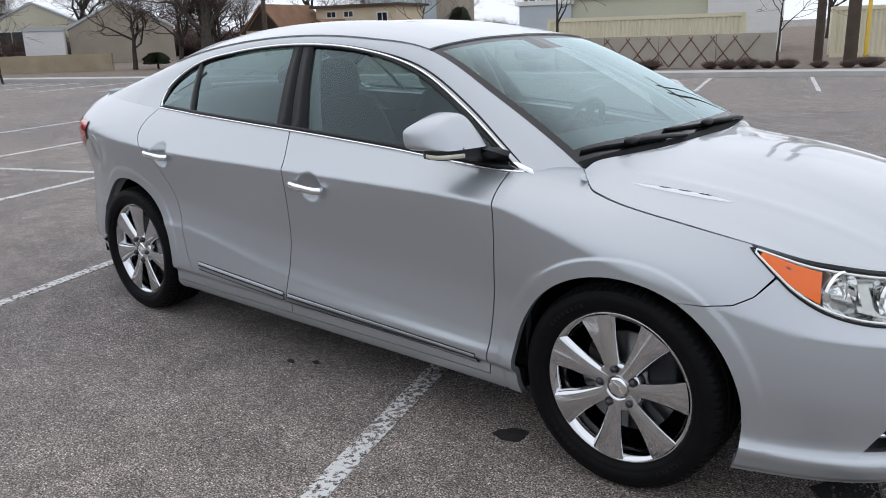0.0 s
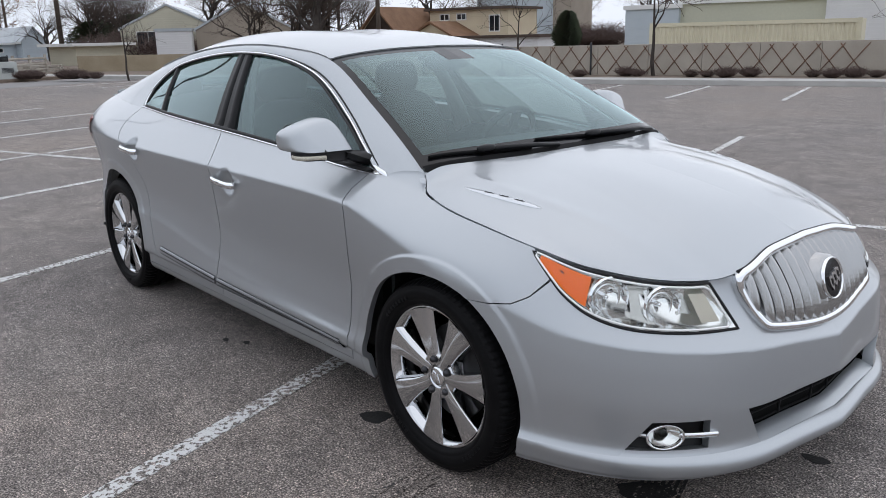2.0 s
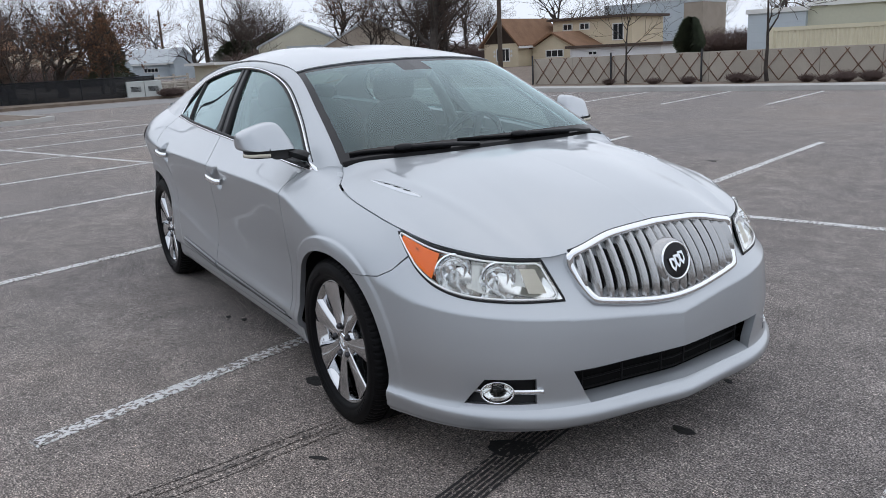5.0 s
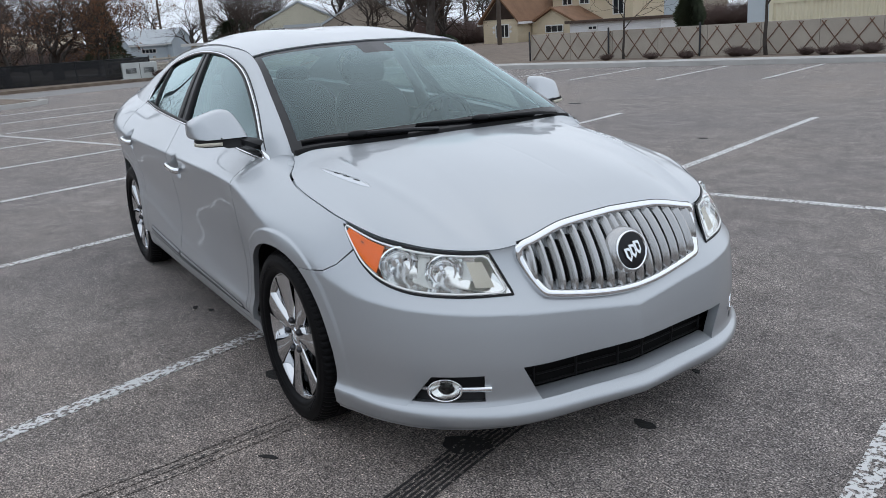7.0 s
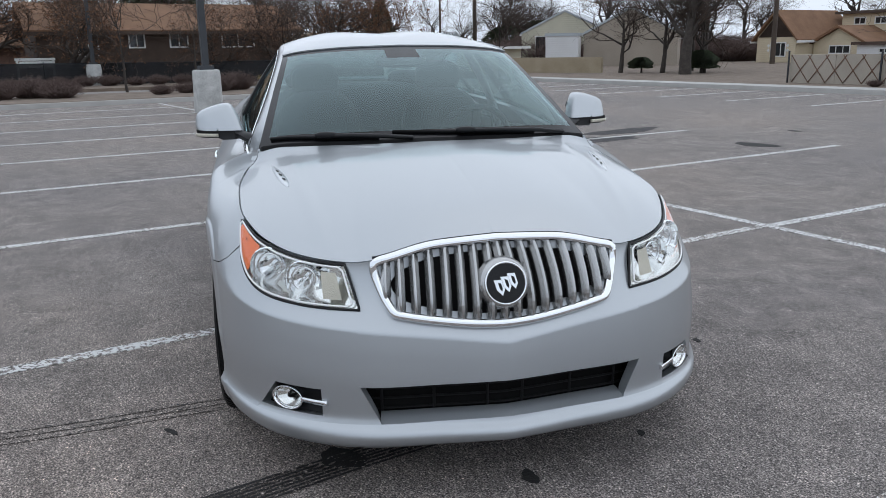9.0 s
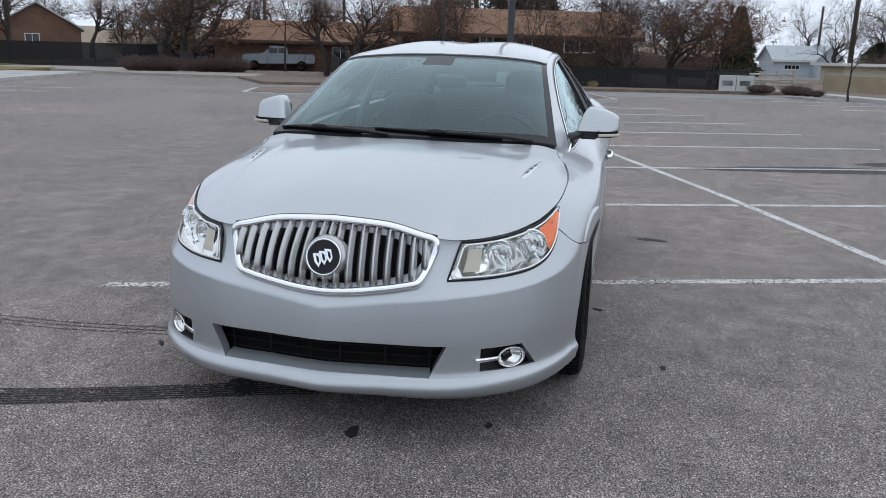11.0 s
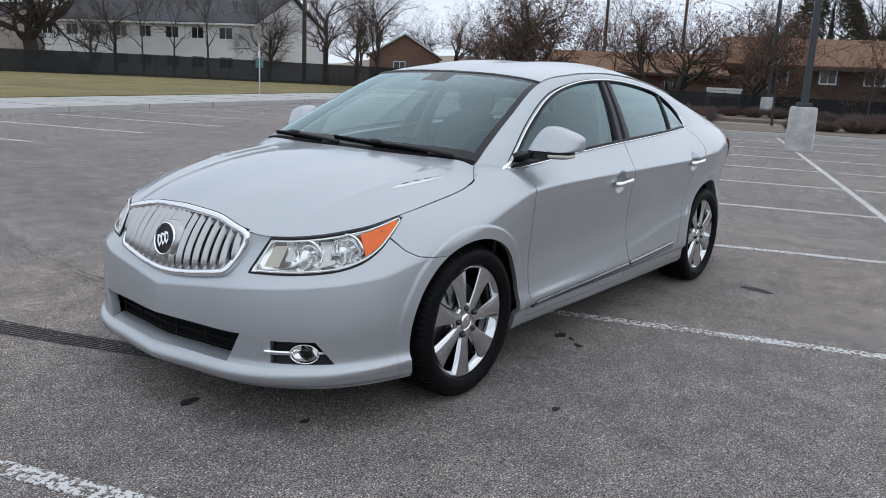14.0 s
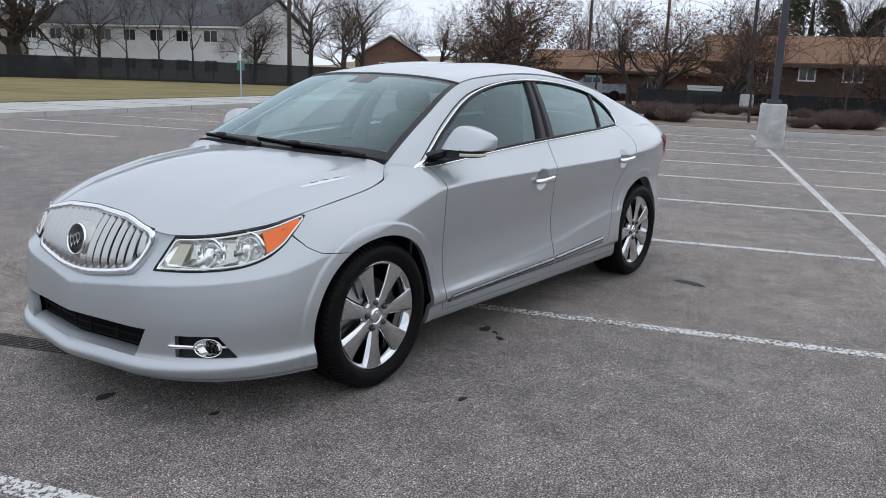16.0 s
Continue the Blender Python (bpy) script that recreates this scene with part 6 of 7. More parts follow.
BEIGEWALL = siding("beige_siding", (0.42, 0.38, 0.32), (0.52, 0.475, 0.41), 0.22)

# long pale building behind the containers
block("warehouse", "long pale olive warehouse with a flat roof", lot(-4.25, 33.5), 5.6, 9, 2.45, 2.45, GREENCREAM, WHITETRIM, (), 0.12, "warehouse")
block("warehouse_end", "pale grey-white end of a long warehouse", lot(0.0, 33.4), 2.86, 9.3, 2.55, 2.55, WHITEWALL, WHITETRIM, (), 0.1, "warehouse")
block("warehouse_annex", "pale blue steel end of a warehouse", lot(-8.2, 33.0), 2.3, 8.6, 2.3, 2.3, PALEBLUE, WHITETRIM, (), 0.08, "warehouse")
block("steel_building", "tall pale blue-grey steel building behind the house", lot(-37.0, 79.0), 9.5, 8, 5.2, 5.2, PALEBLUE, GREYROOF, (), 0.05, "warehouse")
block("steel_annex", "tan end wall of a tall steel building", lot(-31.2, 77.0), 2.0, 6, 5.0, 5.0, TAN, GREYROOF, (), 0.05, "warehouse")
# the house with the brown roof
h = block("house", "cream house with a steep brown shingle roof", lot(-32.0, 45.2), 3.0, 6.0, 1.75, 3.35, HOUSEWALL, BROWNROOF, (("y-", 0.2, 0.95, 1.2, 0.95, 2),), 0.3)
bm = bmesh.new()
for pts in ([(-1.42, -3.03, 1.75), (1.42, -3.03, 1.75), (0, -3.03, 3.27)],):
    bm.faces.new([bm.verts.new(p) for p in pts])
    bmesh.ops.solidify(bm, geom=bm.faces[:], thickness=0.03)
part("gable_boards", fix_normals(bm), DARKWOOD, h)
for u_, z_ in ((-0.55, 1.2), (-0.55, 0.9), (0.95, 1.2), (0.95, 0.9)):
    bm = bmesh.new()
    box(bm, -0.08, 0.08, -0.03, 0.0, -0.08, 0.08, pose(u_, -3.03, z_, 0, 45, 0))
    part("diamond", bm, WHITETRIM, h)
block("house_porch", "porch wing of the cream house with a brown roof", lot(-28.6, 46.2), 3.6, 4.6, 1.3, 2.25, HOUSEWALL, BROWNROOF, (("y-", 0.1, 0.9, 1.5, 0.55, 2),), 0.3)
block("house_upper", "two-storey cream wing with a flat roof", lot(-27.6, 50.0), 6.6, 5.0, 3.2, 3.2, HOUSEWALL, DARKWOOD, (("y-", -2.0, 2.72, 0.85, 0.5, 1), ("y-", -0.55, 2.72, 0.85, 0.5, 1), ("y-", 2.2, 2.2, 0.9, 1.2, 1)), 0.35)
block("annex", "low white annex with a flat roof", lot(-22.2, 42.6), 6.4, 3.4, 1.18, 1.18, WHITEWALL, DARKWOOD, (("y-", -1.5, 0.85, 0.7, 0.3, 1),), 0.25)
# gabled sheds at the far corner
block("steel_shed", "cream steel shed with a grey gable roof", pose(-63.9, 26.0, 0, 0, 0, 60), 6.9, 12, 2.4, 4.05, CREAMWALL, GREYROOF, (("y-", -1.5, 1.5, 1.7, 1.5, 1),), 0.1, "shed")
block("block_shed", "tan rendered shed with a gable roof", pose(-48.9, 24.3, 0, 0, 0, 60), 5.9, 7, 2.1, 3.68, TAN, GREYROOF, (), 0.08, "shed")
block("white_annex", "low white lean-to beside a tan shed", pose(-47.6, 18.7, 0, 0, 0, 60), 2.1, 1.4, 2.05, 2.05, WHITEWALL, GREYROOF, (), 0.06, "shed")
WALLTAN = mottled("old_render", (0.27, 0.215, 0.14), (0.40, 0.335, 0.24), 1.4, 0.9, 0.3, 20)
for a, b in (((-40.2, 10.5), (-34.2, 15.6)),):
    d = Vector((b[0] - a[0], b[1] - a[1]))
    n = Vector((-d.y, d.x)).normalized() * 0.09
    slab("low_wall", [(a[0] + n.x, a[1] + n.y), (a[0] - n.x, a[1] - n.y), (b[0] - n.x, b[1] - n.y), (b[0] + n.x, b[1] + n.y)], 0.0, 0.86, WALLTAN, "weathered tan rendered garden wall", "wall", "", Matrix.Identity(4))
# blue house far down the street
block("blue_house", "pale blue wooden house with a grey roof", pose(-90.0, 18.2, 0, 0, 0, 10), 4.6, 6.2, 1.75, 3.05, PALEBLUE, GREYROOF, (("x+", -1.2, 1.0, 1.6, 0.5, 3),), 0.3)
block("blue_house_gable", "gabled wing of a pale blue wooden house", pose(-88.2, 20.6, 0, 0, 0, 100), 2.4, 3.0, 1.85, 3.1, PALEBLUE, GREYROOF, (("y+", 0.0, 1.85, 1.0, 0.55, 2), ("y+", 0.0, 0.8, 1.0, 0.6, 2)), 0.2)
block("carport", "low cream outbuilding with a pale flat roof", pose(-54.5, 15.6, 0, 0, 0, 15), 3.0, 3.6, 1.3, 1.3, CREAMWALL, WHITETRIM, (), 0.5)
# brown building behind the fence
block("brown_building", "dark brown timber building with a brown shingle roof", lot(-43.2, 4.6), 8.4, 12.6, 2.55, 3.9, DARKWOOD, BROWNROOF,
      (("x+", 3.3, 2.05, 1.75, 0.8, 1), ("x+", 0.25, 2.05, 0.95, 0.75, 1), ("x+", -1.8, 2.05, 0.8, 0.75, 1), ("x+", -4.05, 1.85, 0.95, 1.1, 1)), 0.5, trim=DARKWOOD)
block("flat_building", "low tan building with a broad brown roof", lot(-60.0, -7.5), 9.0, 14.0, 2.2, 3.5, BRICK, BROWNROOF, (("x+", 2.0, 1.3, 1.2, 0.9, 1), ("x+", -2.5, 1.3, 1.2, 0.9, 1)), 0.8, trim=DARKWOOD)
block("brick_house", "brown brick house with a pale roof", pose(-63.0, -53.0, 0, 0, 0, -48), 7.0, 7.5, 2.9, 5.0, BRICK, GREYROOF, (("y+", 0.5, 1.9, 1.2, 1.0, 1), ("x+", 0.0, 1.9, 1.2, 1.0, 1)), 0.3)
porch = thing("porch_bench", "white boxed bench on the porch behind the screen fence", "bench", m=pose(-38.3, -10.9, 0, 0, 0, 15))
for nm, x0, x1, y0, y1, z0, z1 in (("seat", -0.30, 0.30, -0.85, 0.85, 1.18, 1.30), ("front_panel", 0.22, 0.28, -0.82, 0.82, 0.86, 1.16), ("leg", -0.25, -0.18, -0.8, -0.7, 0, 1.18), ("leg", -0.25, -0.18, 0.7, 0.8, 0, 1.18), ("leg", 0.15, 0.21, -0.8, -0.7, 0, 1.18), ("leg", 0.15, 0.21, 0.7, 0.8, 0, 1.18)):
    bm = bmesh.new()
    box(bm, x0, x1, y0, y1, z0, z1, bevel=0.01)
    part(nm, bm, WHITETRIM, porch)
# white apartments
apt_w = [("x+", 11.4 - 2.7 - k * 5.6 - j * 2.9, z, 1.35 if j else 1.45, 1.05, 1) for k in range(4) for j in (0, 1) for z in (3.95, 1.45)]
apt = block("apartment_house", "white two-storey apartment house with a charcoal roof", lot(-63.0, -52.1), 12.6, 23.0, 4.85, 7.6, WHITEWALL, DARKROOF, apt_w, 0.35, "apartment house", frame_mat=WHITETRIM)
for y in (6.5, -2.5):
    bm = bmesh.new()
    box(bm, 0.2, 1.5, y - 0.5, y + 0.5, 6.9, 7.75)
    part("roof_cooler", bm, mat("cooler_green", (0.20, 0.27, 0.24), 0.6), apt)
block("beige_apartments", "beige two-storey apartment house", lot(-58.5, -80.0), 11, 28, 4.5, 6.2, BEIGEWALL, DARKROOF, [("x+", 12 - k * 3.2, z, 1.3, 0.9, 1) for k in range(8) for z in (3.6, 1.3)], 0.4, "apartment house")

# planks and a rail fence at the end of the street
LUMBER = mottled("weathered_planks", (0.30, 0.27, 0.23), (0.50, 0.46, 0.40), 3, 0.9, 0.3, 40)
rail = thing("rail_fence", "weathered pale wooden rail fence beside the street", "fence")
for i in range(6):
    k = i / 5
    x, y = -36.6 - 3.6 * k, 4.6 + 4.4 * k
    bm = bmesh.new()
    box(bm, x - 0.05, x + 0.05, y - 0.05, y + 0.05, 0.1, 1.0)
    part("post", bm, LUMBER, rail)
for z in (0.32, 0.58, 0.84):
    bm = bmesh.new()
    sweep(bm, [(-36.55, 4.6, z), (-40.15, 9.0, z)], [(-0.05, -0.02), (-0.05, 0.02), (0.05, 0.02), (0.05, -0.02)], up=(0.77, -0.63, 0))
    part("rail", fix_normals(bm), LUMBER, rail)
for j, (x, y, tn) in enumerate(((-41.2, 7.0, 40), (-43.0, 9.2, 62), (-45.0, 8.6, 75))):
    pile = thing("lumber_pile", "pile of weathered grey planks", "lumber", "lumber piles", m=pose(x, y, 0.1, 0, 0, tn))
    for i in range(9):
        bm = bmesh.new()
        box(bm, -1.3 + 0.07 * (i % 3), 1.2 + 0.09 * (i % 2), -0.36 + 0.25 * (i % 3), -0.14 + 0.25 * (i % 3), 0.09 * (i // 3) * 1.4, 0.09 * (i // 3) * 1.4 + 0.09)
        part("plank", bm, LUMBER, pile)
# dry hills beyond the town
HILL = mottled("dry_hill", (0.20, 0.16, 0.11), (0.31, 0.25, 0.18), 0.02, 1.0, 0.0, 0.2)
rows = []
for i in range(81):
    a = math.radians(172 + 78 * i / 80)
    h = 9 + 3.5 * math.sin(i * 0.19) + 1.6 * math.sin(i * 0.53 + 1) + 0.5 * math.sin(i * 1.7)
    rows.append([(r * math.cos(a), r * math.sin(a), h * k) for r, k in ((330, -0.05), (370, 0.45), (420, 0.85), (470, 1.0), (560, 0.9))])
bm = bmesh.new()
add_grid(bm, np.array(rows))
tagged(part("backdrop", fix_normals(bm), HILL, None), "low dry brown hills on the horizon", "hill", kind="structure")

# ---- street furniture ----
CABINET = mottled("cabinet_paint", (0.42, 0.44, 0.42), (0.52, 0.54, 0.52), 2, 0.6, 0.05, 40)
t = thing("electrical_cabinet", "pale grey twin electrical cabinet with louvred vents", "electrical cabinet", m=pose(-35.3, 5.75, 0, 0, 0, -6))
for s in (-1, 1):
    bm = bmesh.new()
    box(bm, -0.35, 0.35, s * 0.37 - 0.36, s * 0.37 + 0.36, 0.12, 0.80, bevel=0.012)
    part("cabinet", fix_normals(bm), CABINET, t)
    for i in range(5):
        bm = bmesh.new()
        box(bm, 0.345, 0.362, s * 0.37 - 0.22, s * 0.37 + 0.22, 0.36 + i * 0.045, 0.385 + i * 0.045)
        part("louvre", bm, STEEL, t)
bm = bmesh.new()
box(bm, -0.45, 0.45, -0.85, 0.85, 0.0, 0.125)
part("plinth", bm, CONCRETE, t)

t = thing("signpost", "galvanised signpost with a small green sign", "signpost", m=lot(-26.2, -21.0, 0.13))
bm = bmesh.new()
lathe(bm, [(0.03, 0.0), (0.03, 2.2), (0.002, 2.22)], 10, "z")
part("post", bm, mat("galvanised", (0.42, 0.44, 0.46), 0.45, 0.8), t)
bm = bmesh.new()
box(bm, -0.018, 0.018, -0.16, 0.16, 1.15, 1.55, pose(0, 0, 0, 0, 0, 40))
part("plate", fix_normals(bm), mat("sign_green", (0.05, 0.13, 0.13), 0.5), t)
bm = bmesh.new()
box(bm, -0.01, 0.01, -0.05, 0.05, 1.62, 1.85, pose(0.03, 0, 0, 0, 0, 40))
part("tag", fix_normals(bm), WHITETRIM, t)

t = thing("bench", "red metal bench on the lawn", "bench", m=pose(-11.9, -38.8, 0.16, 0, 0, 25))
REDSEAT = mat("red_bench", (0.40, 0.03, 0.035), 0.45)
for z0, z1, y0, y1 in ((0.42, 0.47, -0.2, 0.2), (0.55, 0.90, 0.2, 0.25)):
    bm = bmesh.new()
    box(bm, -0.8, 0.8, y0, y1, z0, z1, bevel=0.01)
    part("seat" if z0 < 0.5 else "backrest", fix_normals(bm), REDSEAT, t)
for x in (-0.6, 0.6):
    bm = bmesh.new()
    box(bm, x - 0.03, x + 0.03, -0.15, 0.22, 0.0, 0.43)
    part("leg", bm, STEEL, t)

POLEWOOD = mottled("weathered_pole", (0.05, 0.038, 0.03), (0.10, 0.075, 0.056), 3, 0.9, 0.4, 40)


def utility_pole(x, y, hgt, r=0.13, arms=True, lean=0.0):
    t = thing("utility_pole", "weathered wooden utility pole with a crossarm", "utility pole", "utility poles", m=pose(x, y, 0, lean, 0, 0))
    bm = bmesh.new()
    lathe(bm, [(r, 0.0), (r * 0.8, hgt * 0.6), (r * 0.65, hgt), (0.002, hgt + 0.02)], 12, "z")
    part("pole", bm, POLEWOOD, t)
    if arms:
        bm = bmesh.new()
        box(bm, -1.1, 1.1, -0.06, 0.06, hgt - 0.7, hgt - 0.58)
        part("crossarm", bm, POLEWOOD, t)
    return t


utility_pole(-42.2, 30.4, 11.0, 0.16)
utility_pole(-72.5, 19.3, 13.0, 0.22)
utility_pole(-5.4, 23.2, 9.0, 0.19)
utility_pole(-6.5, 23.9, 9.0, 0.14)
utility_pole(-49.3, -53.3, 12.0, 0.22)
utility_pole(-63.0, -30.0, 12.0, 0.16)
utility_pole(-58.0, -21.0, 11.0, 0.14)
utility_pole(-118.0, 26.0, 9.0, 0.2)
t = thing("bollard_pipe", "tall yellow guard pipe beside the poles", "pipe", m=pose(-4.95, 23.0, 0))
bm = bmesh.new()
lathe(bm, [(0.055, 0.0), (0.055, 3.0), (0.002, 3.02)], 12, "z")
part("pipe", bm, YELLOW, t)


def wire(a, b, sag):
    p = [(a[0] + (b[0] - a[0]) * k, a[1] + (b[1] - a[1]) * k, a[2] + (b[2] - a[2]) * k - sag * 4 * k * (1 - k)) for k in np.linspace(0, 1, 14)]
    bm = bmesh.new()
    sweep(bm, p, round_section(0.018, 4))
    tagged(part("overhead_wire", fix_normals(bm), BLACK, None), "thin black overhead wire between poles", "wire", "overhead wires")


for dz in (0.0, 0.5, 1.0):
    wire((-42.2, 30.4, 9.6 + dz), (-72.5, 19.3, 11.6 + dz), 0.5)
    wire((-72.5, 19.3, 11.6 + dz), (-118.0, 26.0, 8.0 + dz), 0.8)
    wire((-72.5, 19.3, 11.4 + dz), (-58.0, -21.0, 9.2 + dz), 0.6)
    wire((-58.0, -21.0, 9.2 + dz), (-49.3, -53.3, 10.4 + dz), 0.7)

# pickup in front of the pickets
PICK = mottled("pale_truck_paint", (0.19, 0.22, 0.25), (0.24, 0.27, 0.30), 2, 0.3, 0.0, 30)
t = thing("pickup_truck", "pale grey crew-cab pickup truck by the fence", "pickup truck", m=pose(-51.2, -23.6, 0, 0, 0, -66) @ Matrix.Diagonal((0.95, 0.95, 0.95, 1)))


def side_loft(pts, half, bev=0.06):
    bm = bmesh.new()
    rows = [[bm.verts.new((x, y, z)) for x, z in pts] for y in (-half, half)]
    bm.faces.new(rows[0])
    bm.faces.new(rows[1][::-1])
    for i in range(len(pts)):
        j = (i + 1) % len(pts)
        bm.faces.new((rows[0][i], rows[1][i], rows[1][j], rows[0][j]))
    fix_normals(bm)
    bmesh.ops.bevel(bm, geom=bm.edges[:], offset=bev, segments=2, affect="EDGES")
    return bm


part("body", side_loft([(-2.7, 0.55), (-2.75, 1.25), (-0.75, 1.22), (1.05, 1.25), (2.45, 1.18), (2.6, 0.9), (2.6, 0.5)], 0.95), PICK, t)
part("cab", side_loft([(-0.8, 1.15), (-0.7, 1.78), (0.35, 1.82), (1.15, 1.22)], 0.82), PICK, t)
for x0, x1 in ((-0.62, -0.08), (0.0, 0.62)):
    for s in (-1, 1):
        bm = bmesh.new()
        box(bm, x0, x1, s * 0.815 - 0.015, s * 0.815 + 0.015, 1.30, 1.66, bevel=0.01)
        part("side_window", fix_normals(bm), DARKPANE, t)
for x in (-1.75, 1.7):
    for s in (-1, 1):
        bm = bmesh.new()
        lathe(bm, [(0.16, 0.1), (0.22, 0.12), (0.37, 0.1), (0.39, 0.0), (0.37, -0.12)], 24, "y", (x, s * 0.86, 0.39))
        part("wheel", fix_normals(bm), RUBBER, t)
# a car behind the cloth and a white tent beyond
t = thing("parked_car", "pale car parked behind the screen fence", "car", m=pose(-29.5, -58.5, 0.16, 0, 0, -40))
part("body", side_loft([(-2.2, 0.3), (-2.25, 0.85), (-1.5, 0.95), (-0.9, 1.35), (0.4, 1.38), (1.1, 0.95), (2.1, 0.8), (2.2, 0.35)], 0.85), PICK, t)
for x in (-1.35, 1.35):
    for s in (-1, 1):
        bm = bmesh.new()
        lathe(bm, [(0.1, 0.1), (0.31, 0.1), (0.32, 0.0), (0.31, -0.1)], 18, "y", (x, s * 0.78, 0.31))
        part("wheel", fix_normals(bm), RUBBER, t)
t = thing("white_tent", "white fabric shelter with a rounded roof", "tent", m=pose(-26.0, -74.0, 0.16, 0, 0, 30))
bm = bmesh.new()
rows = [[(x, 2.4 * math.cos(a), 1.6 + 1.2 * math.sin(a)) for a in np.linspace(0, math.pi, 12)] for x in np.linspace(-4, 4, 8)]
add_grid(bm, np.array(rows))
for s in (-1, 1):
    box(bm, -4, 4, s * 2.4 - 0.03, s * 2.4 + 0.03, 0, 1.6)
part("cover", bm, WHITETRIM, t)

# ---- trees ----
BARK = mottled("grey_bark", (0.022, 0.018, 0.015), (0.070, 0.057, 0.048), 5, 0.95, 0.6, 40)
TWIG = mottled("twig_bark", (0.030, 0.021, 0.016), (0.092, 0.064, 0.050), 3, 0.95, 0.0, 30)
DRYLEAF = mottled("dry_leaf", (0.10, 0.045, 0.022), (0.24, 0.12, 0.06), 2, 0.8, 0.0, 30)
NEEDLE = mottled("dark_needles", (0.03, 0.042, 0.022), (0.075, 0.09, 0.05), 2, 0.9, 0.0, 20)
SHRUB = mottled("dry_shrub", (0.075, 0.05, 0.045), (0.15, 0.105, 0.09), 4, 0.95, 0.0, 30)
STRAW = mottled("straw_grass", (0.30, 0.22, 0.10), (0.46, 0.36, 0.18), 4, 0.9, 0.0, 30)


def tube(V, F, pts, radii, sides):
    """Add a tapered, crooked tube to the lists of a mesh."""
    prev = None
    for i, p in enumerate(pts):
        d = (pts[min(i + 1, len(pts) - 1)] - pts[max(i - 1, 0)]).normalized()
        a = d.orthogonal().normalized()
        b = d.cross(a)
        base = len(V)
        for k in range(sides):
            ang = 2 * math.pi * k / sides
            V.append(p + (a * math.cos(ang) + b * math.sin(ang)) * radii[i])
        if prev is not None:
            for k in range(sides):
                F.append((prev + k, prev + (k + 1) % sides, base + (k + 1) % sides, base + k))
        prev = base


def grow(rng, start, way, length, radius, level, top, out, droop, bushy):
    n = 5 if level < 2 else 4 if level < 3 else 3
    pts, p, d = [start.copy()], start.copy(), way.normalized()
    for i in range(n):
        wob = 0.10 if level == 0 else 0.36 if level < 3 else 0.46
        d = (d + Vector((rng.gauss(0, wob), rng.gauss(0, wob), rng.gauss(0, wob * 0.6) + (0.10 if level else 0.05) - droop * level * 0.05))).normalized()
        p = p + d * (length / n)
        pts.append(p.copy())
    radii = [max(0.006, radius * (1 - 0.72 * i / n)) for i in range(n + 1)]
    out.append((level, pts, radii))
    if level >= top:
        return
    kids = bushy[level]
    for c in range(kids):
        k = rng.uniform(0.32 if level == 0 else 0.2, 1.0) if c else 1.0
        i = min(n - 1, int(k * n))
        q = pts[i].lerp(pts[i + 1], k * n - i)
        along = (pts[i + 1] - pts[i]).normalized()
        a = along.orthogonal().normalized()
        ang = rng.uniform(0, 2 * math.pi) if level else (c / kids + rng.uniform(-0.06, 0.06)) * 2 * math.pi * 2.4
        side_ = a * math.cos(ang) + along.cross(a) * math.sin(ang)
        spread = rng.uniform(0.55, 1.1)
        w = along * (1.0 if c else 1.6) + side_ * spread
        grow(rng, q, w, length * rng.uniform(0.50, 0.74) * (1.15 if level == 0 else 1), radii[i] * 0.62, level + 1, top, out, droop, bushy)


def tree_meshes(seed, height, radius, bushy, droop=0.0, leaves=0, trunk_share=0.42):
    rng = random.Random(seed)
    out = []
    grow(rng, Vector((0, 0, -0.05)), Vector((rng.uniform(-0.06, 0.06), rng.uniform(-0.06, 0.06), 1)), height * trunk_share * 1.25, radius, 0, len(bushy), out, droop, bushy)
    meshes = []
    for name, pick in (("trunk", lambda l: l <= 1), ("crown", lambda l: l > 1)):
        V, F = [], []
        for level, pts, radii in out:
            if pick(level):
                tube(V, F, pts, radii, 8 if level == 0 else 5 if level == 1 else 4 if level == 2 else 3)
        me = bpy.data.meshes.new(name)
        me.from_pydata([tuple(v) for v in V], [], F)
        me.materials.append(BARK if name == "trunk" else TWIG)
        for poly in me.polygons:
            poly.use_smooth = True
        meshes.append((name, me))
    if leaves:
        tips = [pts[-1] for level, pts, _ in out if level >= len(bushy) - 1]
        V, F = [], []
        for i in range(leaves):
            p = rng.choice(tips) + Vector((rng.gauss(0, 0.10), rng.gauss(0, 0.10), rng.gauss(0, 0.10)))
            a = Vector((rng.gauss(0, 1), rng.gauss(0, 1), rng.gauss(0, 1))).normalized() * rng.uniform(0.035, 0.07)
            b = a.orthogonal().normalized() * rng.uniform(0.02, 0.045)
            k = len(V)
            V += [p - a, p + b, p + a, p - b]
            F.append((k, k + 1, k + 2, k + 3))
        me = bpy.data.meshes.new("leaves")
        me.from_pydata([tuple(v) for v in V], [], F)
        me.materials.append(DRYLEAF)
        meshes.append(("leaves", me))
    return meshes


